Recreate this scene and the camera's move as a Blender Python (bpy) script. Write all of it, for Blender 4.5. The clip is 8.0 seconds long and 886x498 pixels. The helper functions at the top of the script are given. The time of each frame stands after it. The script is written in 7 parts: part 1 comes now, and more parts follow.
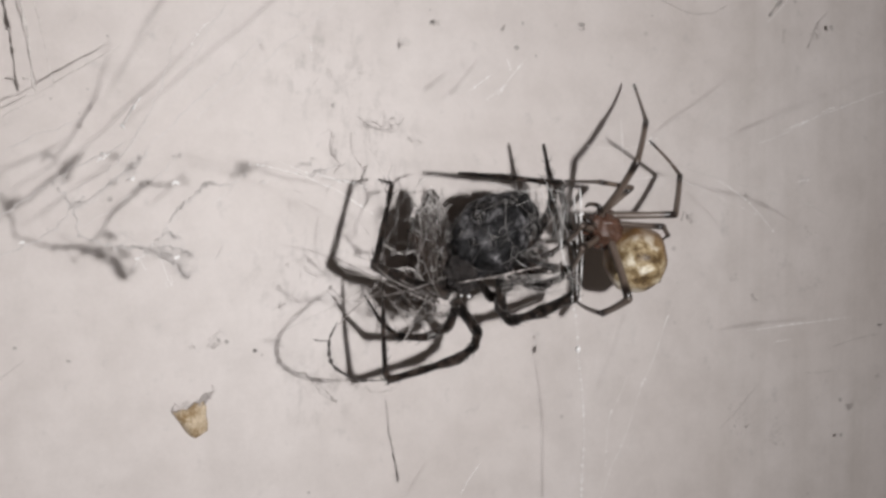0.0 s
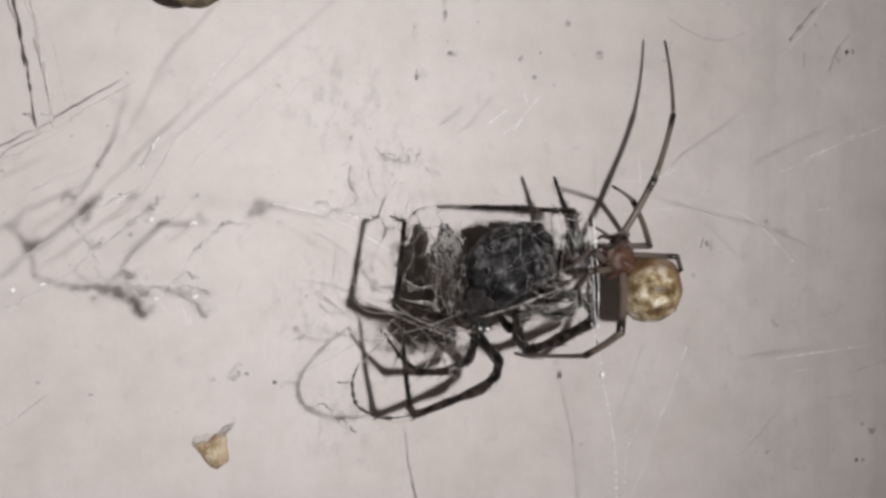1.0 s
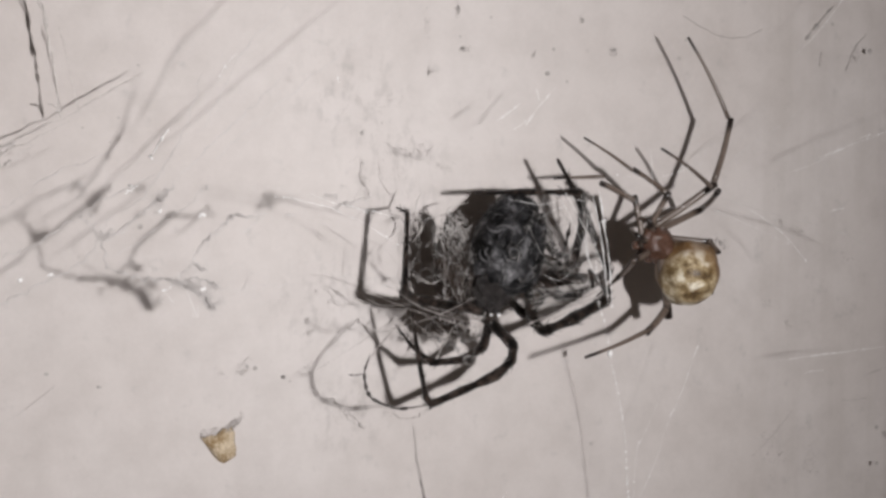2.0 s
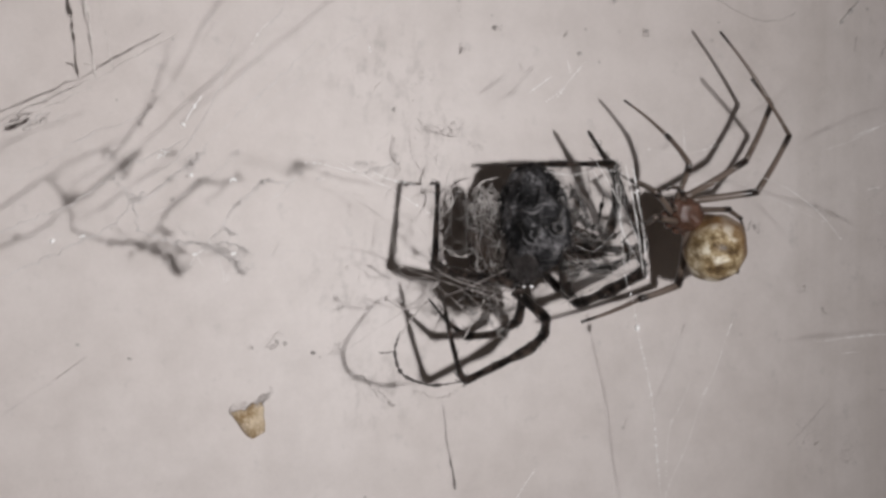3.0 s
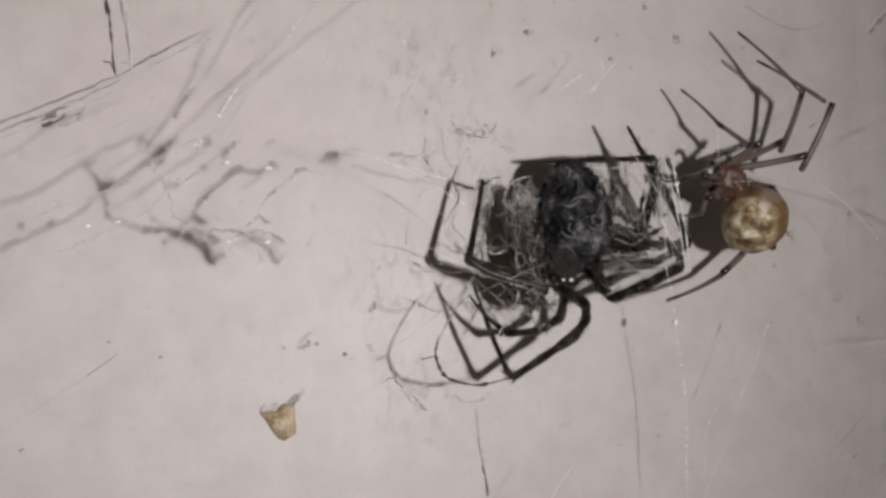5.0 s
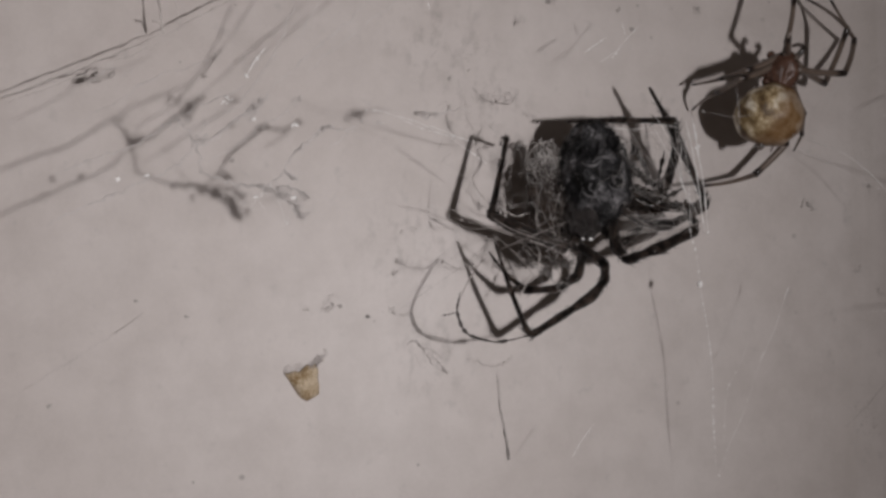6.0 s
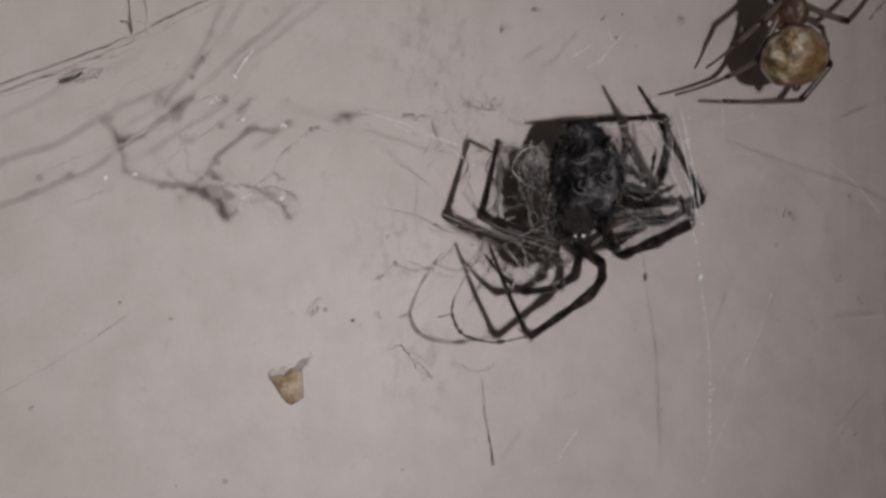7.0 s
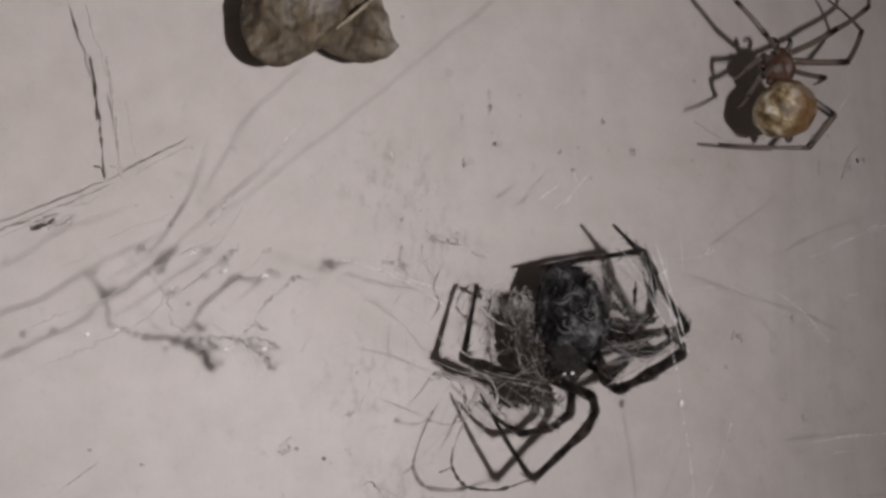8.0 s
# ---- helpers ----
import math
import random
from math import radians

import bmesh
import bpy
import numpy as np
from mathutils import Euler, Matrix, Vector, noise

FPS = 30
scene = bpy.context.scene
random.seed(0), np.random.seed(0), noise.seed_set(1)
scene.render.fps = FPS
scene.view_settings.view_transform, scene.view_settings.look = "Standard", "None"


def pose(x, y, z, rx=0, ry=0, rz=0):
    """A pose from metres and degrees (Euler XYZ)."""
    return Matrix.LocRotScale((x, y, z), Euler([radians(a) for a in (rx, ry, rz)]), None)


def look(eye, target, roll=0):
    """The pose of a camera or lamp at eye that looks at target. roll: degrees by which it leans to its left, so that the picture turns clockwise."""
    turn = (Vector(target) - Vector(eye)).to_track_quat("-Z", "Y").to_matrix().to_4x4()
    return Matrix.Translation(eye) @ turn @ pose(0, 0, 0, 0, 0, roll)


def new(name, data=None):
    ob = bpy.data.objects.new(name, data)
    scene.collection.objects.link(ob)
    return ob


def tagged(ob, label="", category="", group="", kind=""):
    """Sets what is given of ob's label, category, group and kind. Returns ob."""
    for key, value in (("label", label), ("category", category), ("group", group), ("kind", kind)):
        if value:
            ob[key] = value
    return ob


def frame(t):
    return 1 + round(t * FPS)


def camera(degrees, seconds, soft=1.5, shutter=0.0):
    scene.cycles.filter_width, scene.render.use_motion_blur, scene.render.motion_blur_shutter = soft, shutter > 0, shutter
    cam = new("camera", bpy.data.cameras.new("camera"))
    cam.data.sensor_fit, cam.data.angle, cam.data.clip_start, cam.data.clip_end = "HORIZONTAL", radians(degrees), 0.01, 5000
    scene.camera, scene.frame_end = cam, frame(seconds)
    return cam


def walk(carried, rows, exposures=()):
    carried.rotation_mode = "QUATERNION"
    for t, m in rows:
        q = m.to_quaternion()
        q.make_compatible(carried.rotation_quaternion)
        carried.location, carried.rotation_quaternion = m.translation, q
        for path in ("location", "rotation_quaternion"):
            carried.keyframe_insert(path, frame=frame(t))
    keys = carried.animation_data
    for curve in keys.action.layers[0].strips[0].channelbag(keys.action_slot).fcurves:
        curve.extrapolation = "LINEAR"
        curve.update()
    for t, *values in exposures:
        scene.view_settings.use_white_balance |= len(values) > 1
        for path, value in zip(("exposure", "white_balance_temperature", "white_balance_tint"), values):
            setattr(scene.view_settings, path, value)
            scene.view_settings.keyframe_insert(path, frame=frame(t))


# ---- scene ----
# ---- camera and its path ----
CM = 0.01  # the plan below is written in centimetres
cam = camera(40.0, 8.0, soft=3.0, shutter=0.25)
PATH = [
    (0, (-1.829, -7.297, 0.442), (-1.199, -5.403, 0.313), -0.1),
    (0.5, (-1.723, -7.342, 0.642), (-1.132, -5.438, 0.49), -0.2),
    (1, (-1.763, -7.327, 0.697), (-1.18, -5.42, 0.552), -0.4),
    (1.2, (-1.821, -7.296, 0.718), (-1.238, -5.388, 0.581), -0.6),
    (2.3, (-1.634, -7.336, 0.535), (-1.09, -5.416, 0.395), 0.2),
    (2.5, (-1.607, -7.37, 0.381), (-1.084, -5.441, 0.295), -1.0),
    (3, (-1.667, -7.324, 0.236), (-1.171, -5.387, 0.169), 0.3),
    (3.5, (-1.784, -7.283, -0.015), (-1.308, -5.34, -0.007), 0.1),
    (4, (-1.744, -7.227, -0.208), (-1.215, -5.298, -0.166), 1.1),
    (4.5, (-1.423, -7.354, -0.314), (-0.983, -5.403, -0.26), 0.1),
    (4.7, (-1.559, -7.265, -0.238), (-1.093, -5.321, -0.178), 0.2),
    (5.8, (-1.874, -7.305, -0.479), (-1.414, -5.36, -0.396), 0.6),
    (6, (-1.795, -7.327, -0.574), (-1.354, -5.378, -0.481), 0.6),
    (6.5, (-1.896, -7.306, -0.595), (-1.436, -5.361, -0.503), 1.0),
    (7, (-1.88, -7.307, -0.702), (-1.394, -5.371, -0.567), 0.9),
    (7.5, (-2.023, -7.236, -0.52), (-1.439, -5.342, -0.256), 0.6),
    (8, (-2.45, -7.279, -0.193), (-1.777, -5.409, 0.026), -0.2),
]
EXPOSURES = [(0.0, -0.05, 6500, 9.0), (1.0, -0.05, 6500, 9.2), (2.5, -0.02, 6500, 9.8), (3.0, -0.14, 6500, 10.0), (3.5, -0.32, 6530, 10.6), (4.0, -0.37, 6550, 10.8), (4.5, -0.12, 6560, 10.6), (6.0, -0.56, 6620, 12.3), (7.0, -0.68, 6610, 12.2), (7.5, -0.5, 6600, 12.2), (8.0, -0.58, 6600, 12.4)]
walk(cam, [(t, look(Vector(e) * CM, Vector(g) * CM, r)) for t, e, g, r in PATH], EXPOSURES)

# ---- light: dim even fill from the world, added to lift the shadows; the white lamp beside the lens is built and keyed with the things ----
world = bpy.data.worlds.new("dim_fill")
world.use_nodes = True
world.node_tree.nodes["Background"].inputs[0].default_value = (1.0, 0.88, 0.8, 1)
world.node_tree.nodes["Background"].inputs[1].default_value = 0.165
scene.world = world


# ---- materials ----
def material(name, rough=0.6, metal=0.0, spec=0.5):
    m = bpy.data.materials.new(name)
    m.use_nodes = True
    b = m.node_tree.nodes["Principled BSDF"]
    b.inputs["Roughness"].default_value = rough
    b.inputs["Metallic"].default_value = metal
    b.inputs["Specular IOR Level"].default_value = spec
    return m, m.node_tree.nodes, m.node_tree.links, b


def coords(n, l, scale=(1, 1, 1), kind="Object"):
    c = n.new("ShaderNodeTexCoord")
    p = n.new("ShaderNodeMapping")
    p.inputs["Scale"].default_value = scale
    l.new(c.outputs[kind], p.inputs[0])
    return p.outputs[0]


def noise_tex(n, l, vec, scale, detail=4, rough=0.55):
    t = n.new("ShaderNodeTexNoise")
    t.inputs["Scale"].default_value = scale
    t.inputs["Detail"].default_value = detail
    t.inputs["Roughness"].default_value = rough
    l.new(vec, t.inputs["Vector"])
    return t.outputs[0]


def ramp(n, l, fac, stops):
    r = n.new("ShaderNodeValToRGB")
    while len(r.color_ramp.elements) < len(stops):
        r.color_ramp.elements.new(0.5)
    for e, (p, c) in zip(r.color_ramp.elements, stops):
        e.position, e.color = p, (*c, 1)
    l.new(fac, r.inputs[0])
    return r.outputs[0]


def mixed(n, l, fac, a, b, mode="MIX"):
    m = n.new("ShaderNodeMix")
    m.data_type, m.blend_type = "RGBA", mode
    for sock, v in ((m.inputs[0], fac), (m.inputs[6], a), (m.inputs[7], b)):
        if isinstance(v, (int, float)):
            sock.default_value = v
        elif isinstance(v, tuple):
            sock.default_value = (*v, 1)
        else:
            l.new(v, sock)
    return m.outputs[2]


def bump(n, l, b, height, strength, distance):
    u = n.new("ShaderNodeBump")
    u.inputs["Strength"].default_value = strength
    u.inputs["Distance"].default_value = distance
    l.new(height, u.inputs["Height"])
    l.new(u.outputs[0], b.inputs["Normal"])


def simple(name, dark, light, rough, scale=1500, lift=0.00004, spec=0.5, fine=5, low=0.34, high=0.66):
    """A surface that wanders between two colours, with blotches, grain and relief."""
    m, n, l, b = material(name, rough, 0, spec)
    v = coords(n, l)
    broad = noise_tex(n, l, v, scale, 3)
    grain = noise_tex(n, l, v, scale * fine, 5, 0.7)
    both = mixed(n, l, 0.45, broad, grain)
    l.new(ramp(n, l, both, [(low, dark), (high, light)]), b.inputs["Base Color"])
    bump(n, l, b, grain, 0.7, lift)
    return m


def paint_material():
    """Old off-white wall paint with faint stains, vertical drips and dirt."""
    m, n, l, b = material("old_wall_paint", 0.5, 0, 0.35)
    v = coords(n, l)
    broad = noise_tex(n, l, v, 55, 4)
    cloud = noise_tex(n, l, v, 330, 5, 0.65)
    grain = noise_tex(n, l, v, 4200, 4, 0.7)
    col = ramp(n, l, broad, [(0.3, (0.55, 0.5, 0.475)), (0.7, (0.62, 0.575, 0.555))])
    col = mixed(n, l, 0.55, col, ramp(n, l, cloud, [(0.28, (0.78, 0.77, 0.76)), (0.6, (1, 1, 1))]), "MULTIPLY")
    # grey grime in soft patches
    patch = ramp(n, l, noise_tex(n, l, v, 700, 3, 0.6), [(0.62, (0, 0, 0)), (0.78, (1, 1, 1))])
    col = mixed(n, l, patch, col, mixed(n, l, 0.45, col, (0.36, 0.34, 0.33)))
    # long vertical drips, mostly past the rounded edge
    drip = noise_tex(n, l, coords(n, l, (1, 1, 0.07)), 420, 4, 0.6)
    sep = n.new("ShaderNodeSeparateXYZ")
    l.new(v, sep.inputs[0])
    side = n.new("ShaderNodeMapRange")
    side.interpolation_type = "SMOOTHSTEP"
    side.inputs["From Min"].default_value, side.inputs["From Max"].default_value = 0.020, 0.031
    l.new(sep.outputs[0], side.inputs["Value"])
    dr = mixed(n, l, side.outputs[0], (0, 0, 0), ramp(n, l, drip, [(0.46, (0, 0, 0)), (0.7, (1, 1, 1))]))
    col = mixed(n, l, dr, col, mixed(n, l, 0.2, col, (0.3, 0.26, 0.22)))
    # soft darker smears round four places
    flat = n.new("ShaderNodeVectorMath")
    flat.operation = "MULTIPLY"
    flat.inputs[1].default_value = (1, 0, 1)
    l.new(v, flat.inputs[0])
    smear = ramp(n, l, noise_tex(n, l, coords(n, l, (1, 1, 0.6)), 1300, 4, 0.6), [(0.5, (0, 0, 0)), (0.66, (1, 1, 1))])
    for x, z, reach in ((0.15, 0.58, 0.36), (-0.35, -0.20, 0.35), (-0.21, -0.89, 0.3), (-0.19, 1.05, 0.4)):
        d = n.new("ShaderNodeVectorMath")
        d.operation = "DISTANCE"
        d.inputs[1].default_value = (x * CM, 0, z * CM)
        l.new(flat.outputs[0], d.inputs[0])
        near = n.new("ShaderNodeMapRange")
        near.interpolation_type = "SMOOTHSTEP"
        near.inputs["From Min"].default_value, near.inputs["From Max"].default_value = reach * 0.3 * CM, reach * 1.3 * CM
        near.inputs["To Min"].default_value, near.inputs["To Max"].default_value = 0.3, 0.0
        l.new(d.outputs["Value"], near.inputs["Value"])
        fac = n.new("ShaderNodeMath")
        fac.operation = "MULTIPLY"
        l.new(near.outputs[0], fac.inputs[0])
        l.new(smear, fac.inputs[1])
        col = mixed(n, l, fac.outputs[0], col, (0.2, 0.18, 0.17))
    # pin-prick dirt
    vor = n.new("ShaderNodeTexVoronoi")
    vor.inputs["Scale"].default_value = 340
    l.new(v, vor.inputs["Vector"])
    pin = ramp(n, l, vor.outputs["Distance"], [(0.035, (1, 1, 1)), (0.075, (0, 0, 0))])
    keep = ramp(n, l, noise_tex(n, l, v, 260, 2), [(0.52, (0, 0, 0)), (0.6, (1, 1, 1))])
    col = mixed(n, l, mixed(n, l, 1.0, pin, keep, "MULTIPLY"), col, mixed(n, l, 0.6, col, (0.16, 0.14, 0.13)))
    col = mixed(n, l, 0.35, col, ramp(n, l, grain, [(0.3, (0.86, 0.86, 0.86)), (0.7, (1, 1, 1))]), "MULTIPLY")
    l.new(col, b.inputs["Base Color"])
    bump(n, l, b, mixed(n, l, 0.6, grain, cloud), 0.35, 0.00005)
    return m


def leg_material(name, pale, dark):
    """Thin spider leg: pale and glassy, dark at the far joint."""
    m, n, l, b = material(name, 0.35, 0, 0.6)
    sep = n.new("ShaderNodeSeparateXYZ")
    l.new(coords(n, l, kind="Generated"), sep.inputs[0])
    grain = noise_tex(n, l, coords(n, l), 3000, 3)
    ring = ramp(n, l, sep.outputs[1], [(0.0, dark), (0.13, dark), (0.24, pale), (0.7, pale), (1.0, tuple(c * 0.7 for c in pale))])
    l.new(mixed(n, l, 0.5, ring, ramp(n, l, grain, [(0.3, (0.55, 0.5, 0.45)), (0.7, (1, 1, 1))]), "MULTIPLY"), b.inputs["Base Color"])
    return m


def abdomen_material():
    """Cream abdomen with brown marbling and a fine net of pale specks."""
    m, n, l, b = material("marbled_abdomen", 0.48, 0, 0.4)
    v = coords(n, l)
    warp = noise_tex(n, l, v, 560, 3)
    net = n.new("ShaderNodeTexVoronoi")
    net.feature = "DISTANCE_TO_EDGE"
    net.inputs["Scale"].default_value = 2600
    l.new(v, net.inputs["Vector"])
    marble = noise_tex(n, l, v, 1150, 5, 0.62)
    col = ramp(n, l, marble, [(0.36, (0.07, 0.043, 0.022)), (0.44, (0.22, 0.155, 0.08)), (0.52, (0.42, 0.33, 0.2)), (0.62, (0.68, 0.59, 0.43))])
    col = mixed(n, l, ramp(n, l, net.outputs["Distance"], [(0.0, (0.55, 0.55, 0.55)), (0.1, (0, 0, 0))]), col, (0.2, 0.13, 0.05))
    col = mixed(n, l, ramp(n, l, warp, [(0.52, (0, 0, 0)), (0.62, (0.8, 0.8, 0.8))]), col, (0.9, 0.86, 0.75))
    # brown flank and belly; shade on the body's turned-away side is coloured in too
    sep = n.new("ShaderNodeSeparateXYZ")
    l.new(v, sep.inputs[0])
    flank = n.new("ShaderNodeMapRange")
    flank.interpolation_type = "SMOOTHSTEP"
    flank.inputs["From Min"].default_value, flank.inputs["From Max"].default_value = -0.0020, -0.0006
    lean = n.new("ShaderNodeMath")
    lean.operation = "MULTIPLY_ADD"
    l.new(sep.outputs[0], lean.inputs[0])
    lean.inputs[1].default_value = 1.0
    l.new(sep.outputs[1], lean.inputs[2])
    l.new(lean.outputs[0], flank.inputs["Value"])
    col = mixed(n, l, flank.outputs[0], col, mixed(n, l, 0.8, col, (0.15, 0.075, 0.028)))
    l.new(col, b.inputs["Base Color"])
    bump(n, l, b, marble, 0.5, 0.0001)
    return m


def husk_material():
    """Dry olive-brown skin, streaked lengthwise, with dark pits and pale scuffs."""
    m, n, l, b = material("dry_olive_husk", 0.55, 0, 0.45)
    v = coords(n, l)
    streak = noise_tex(n, l, coords(n, l, (1, 1, 0.18)), 1700, 6, 0.7)
    broad = noise_tex(n, l, v, 260, 4, 0.6)
    pits = noise_tex(n, l, v, 1500, 5, 0.7)
    col = ramp(n, l, broad, [(0.34, (0.065, 0.05, 0.034)), (0.5, (0.135, 0.105, 0.068)), (0.6, (0.2, 0.18, 0.15)), (0.72, (0.3, 0.285, 0.265))])
    col = mixed(n, l, 0.75, col, ramp(n, l, streak, [(0.34, (0.3, 0.28, 0.27)), (0.64, (1.45, 1.4, 1.35))]), "MULTIPLY")
    col = mixed(n, l, ramp(n, l, pits, [(0.3, (0.8, 0.8, 0.8)), (0.42, (0, 0, 0))]), col, (0.03, 0.022, 0.015))
    l.new(col, b.inputs["Base Color"])
    bump(n, l, b, mixed(n, l, 0.5, streak, pits), 0.9, 0.00025)
    return m


def fibre_material(name, stops):
    """Silk fibres, each with its own shade from dirty brown to white."""
    m, n, l, b = material(name, 0.45, 0, 0.4)
    geo = n.new("ShaderNodeNewGeometry")
    grain = noise_tex(n, l, coords(n, l), 1800, 3)
    shade = ramp(n, l, geo.outputs["Random Per Island"], stops)
    l.new(mixed(n, l, 0.6, shade, ramp(n, l, grain, [(0.35, (0.3, 0.28, 0.27)), (0.6, (1, 1, 1))]), "MULTIPLY"), b.inputs["Base Color"])
    return m


def sheet_material():
    """Matted silk: pale, streaked lengthwise with brown."""
    m, n, l, b = material("matted_silk", 0.6, 0, 0.3)
    streak = noise_tex(n, l, coords(n, l, (1, 1, 0.16)), 3600, 5, 0.65)
    broad = noise_tex(n, l, coords(n, l, (1, 1, 0.5)), 1100, 3)
    col = ramp(n, l, streak, [(0.36, (0.025, 0.02, 0.018)), (0.5, (0.12, 0.105, 0.1)), (0.66, (0.46, 0.43, 0.41))])
    col = mixed(n, l, 0.8, col, ramp(n, l, broad, [(0.4, (0.3, 0.27, 0.25)), (0.62, (1, 1, 1))]), "MULTIPLY")
    l.new(col, b.inputs["Base Color"])
    bump(n, l, b, streak, 0.8, 0.0002)
    return m


def dead_back_material():
    """Charcoal abdomen, bluish grey in patches, with two dark round marks and dark folds."""
    m, n, l, b = material("dead_spider_abdomen", 0.5, 0, 0.22)
    v = coords(n, l)
    warp = n.new("ShaderNodeVectorMath")
    warp.operation = "MULTIPLY_ADD"
    nz = n.new("ShaderNodeTexNoise")
    nz.inputs["Scale"].default_value = 900
    l.new(v, nz.inputs["Vector"])
    l.new(nz.outputs[1], warp.inputs[0])
    warp.inputs[1].default_value = (0.0011, 0.0011, 0.0011)
    l.new(v, warp.inputs[2])
    broad = noise_tex(n, l, warp.outputs[0], 780, 4, 0.6)
    fold = noise_tex(n, l, warp.outputs[0], 1900, 4, 0.6)
    grain = noise_tex(n, l, v, 4200, 4, 0.7)
    col = ramp(n, l, broad, [(0.4, (0.0015, 0.0015, 0.0016)), (0.52, (0.022, 0.0213, 0.0228)), (0.66, (0.17, 0.165, 0.171))])
    col = mixed(n, l, ramp(n, l, fold, [(0.5, (0, 0, 0)), (0.62, (0.9, 0.9, 0.9))]), col, (0.006, 0.006, 0.007))
    flat = n.new("ShaderNodeVectorMath")
    flat.operation = "MULTIPLY"
    flat.inputs[1].default_value = (1, 0, 1)
    l.new(warp.outputs[0], flat.inputs[0])
    for at in ((-0.053, 0.073), (0.118, 0.090)):
        d = n.new("ShaderNodeVectorMath")
        d.operation = "DISTANCE"
        d.inputs[1].default_value = ((at[0] + 0.055) * CM, 0, (at[1] + 0.055) * CM)
        l.new(flat.outputs[0], d.inputs[0])
        near = n.new("ShaderNodeMapRange")
        near.inputs["From Min"].default_value, near.inputs["From Max"].default_value = 0.0003, 0.0006
        near.inputs["To Min"].default_value, near.inputs["To Max"].default_value = 0.92, 0.0
        l.new(d.outputs["Value"], near.inputs["Value"])
        col = mixed(n, l, near.outputs[0], col, (0.003, 0.003, 0.003))
    col = mixed(n, l, 0.5, col, ramp(n, l, grain, [(0.4, (0.1, 0.1, 0.1)), (0.6, (2.2, 2.2, 2.2))]), "MULTIPLY")
    l.new(col, b.inputs["Base Color"])
    bump(n, l, b, mixed(n, l, 0.4, fold, grain), 0.8, 0.0003)
    return m


PAINT = paint_material()
PLAIN = simple("plain_paint", (0.5, 0.47, 0.45), (0.6, 0.57, 0.55), 0.7, 30, 0.0002, 0.3)
FLOOR = simple("grey_floor", (0.16, 0.155, 0.15), (0.26, 0.25, 0.24), 0.7, 20, 0.0005, 0.3)
COBWEB = simple("dusty_cobweb", (0.47, 0.44, 0.42), (0.63, 0.6, 0.575), 0.85)
GREYWEB = simple("pale_web_dust", (0.46, 0.435, 0.42), (0.63, 0.595, 0.58), 0.85, 1800)
WEB_DUST = simple("dry_web_thread", (0.4, 0.37, 0.35), (0.7, 0.66, 0.63), 0.85, 1800)
DULL_SILK = simple("dull_silk", (0.14, 0.12, 0.11), (0.5, 0.46, 0.44), 0.5, 1600)
SILK = simple("white_silk", (0.72, 0.71, 0.70), (0.95, 0.94, 0.93), 0.3, 3000)
WRAP = fibre_material("wrapping_silk", [(0.0, (0.016, 0.011, 0.009)), (0.5, (0.045, 0.032, 0.026)), (0.82, (0.12, 0.098, 0.085)), (1.0, (0.48, 0.45, 0.42))])
DUSTY_WRAP = fibre_material("dusty_wrapping_silk", [(0.0, (0.06, 0.053, 0.05)), (0.5, (0.19, 0.176, 0.17)), (0.8, (0.42, 0.4, 0.39)), (1.0, (0.7, 0.68, 0.66))])
POUCH = fibre_material("pouch_silk", [(0.0, (0.3, 0.28, 0.27)), (0.4, (0.6, 0.57, 0.55)), (1.0, (0.86, 0.84, 0.82))])
SHEET = sheet_material()
HAIRS = fibre_material("body_hair", [(0.0, (0.004, 0.004, 0.004)), (0.5, (0.03, 0.029, 0.03)), (0.85, (0.12, 0.115, 0.12)), (1.0, (0.34, 0.33, 0.335))])
SMUDGE = simple("pale_grime", (0.28, 0.258, 0.245), (0.48, 0.45, 0.43), 0.9, 1500)
GRIME = simple("faint_grime", (0.32, 0.29, 0.275), (0.52, 0.48, 0.46), 0.9, 1800)
DUST = simple("grey_dust", (0.10, 0.09, 0.085), (0.3, 0.28, 0.27), 0.9, 2500)
DARK_HAIR = simple("dark_hair", (0.02, 0.017, 0.016), (0.07, 0.06, 0.055), 0.6, 3000)
DEAD_SKIN = simple("dead_spider_skin", (0.002, 0.0018, 0.002), (0.05, 0.042, 0.04), 0.4, 1700, 0.0003, 0.4)
DEAD_LEG = simple("dead_spider_leg", (0.002, 0.0015, 0.0014), (0.09, 0.066, 0.055), 0.28, 1900, 0.0004, 0.36, low=0.46, high=0.66)
DEAD_BACK = dead_back_material()
RIDGE = simple("dry_grey_ridge", (0.06, 0.059, 0.062), (0.2, 0.195, 0.2), 0.55, 1900, 0.0002, 0.3)
HUSK_BODY = simple("dry_brown_remains", (0.006, 0.004, 0.0034), (0.075, 0.05, 0.038), 0.6, 1300, 0.0001, 0.25)
FLAKE = simple("ochre_flake", (0.3, 0.19, 0.08), (0.74, 0.62, 0.46), 0.7, 1300, 0.0003, low=0.4, high=0.6)
MUD = husk_material()
MUD_EDGE = simple("pale_husk_ridge", (0.2, 0.165, 0.11), (0.46, 0.4, 0.31), 0.6, 1500, 0.0001)
CARAPACE = simple("red_brown_carapace", (0.04, 0.02, 0.014), (0.125, 0.066, 0.046), 0.2, 1800, 0.00005, 0.45)
EYE = simple("black_eye", (0.004, 0.004, 0.004), (0.01, 0.01, 0.01), 0.08)
GLINT_BEAD = simple("white_glint_bead", (0.85, 0.85, 0.85), (0.97, 0.97, 0.97), 0.12)
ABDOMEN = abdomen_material()
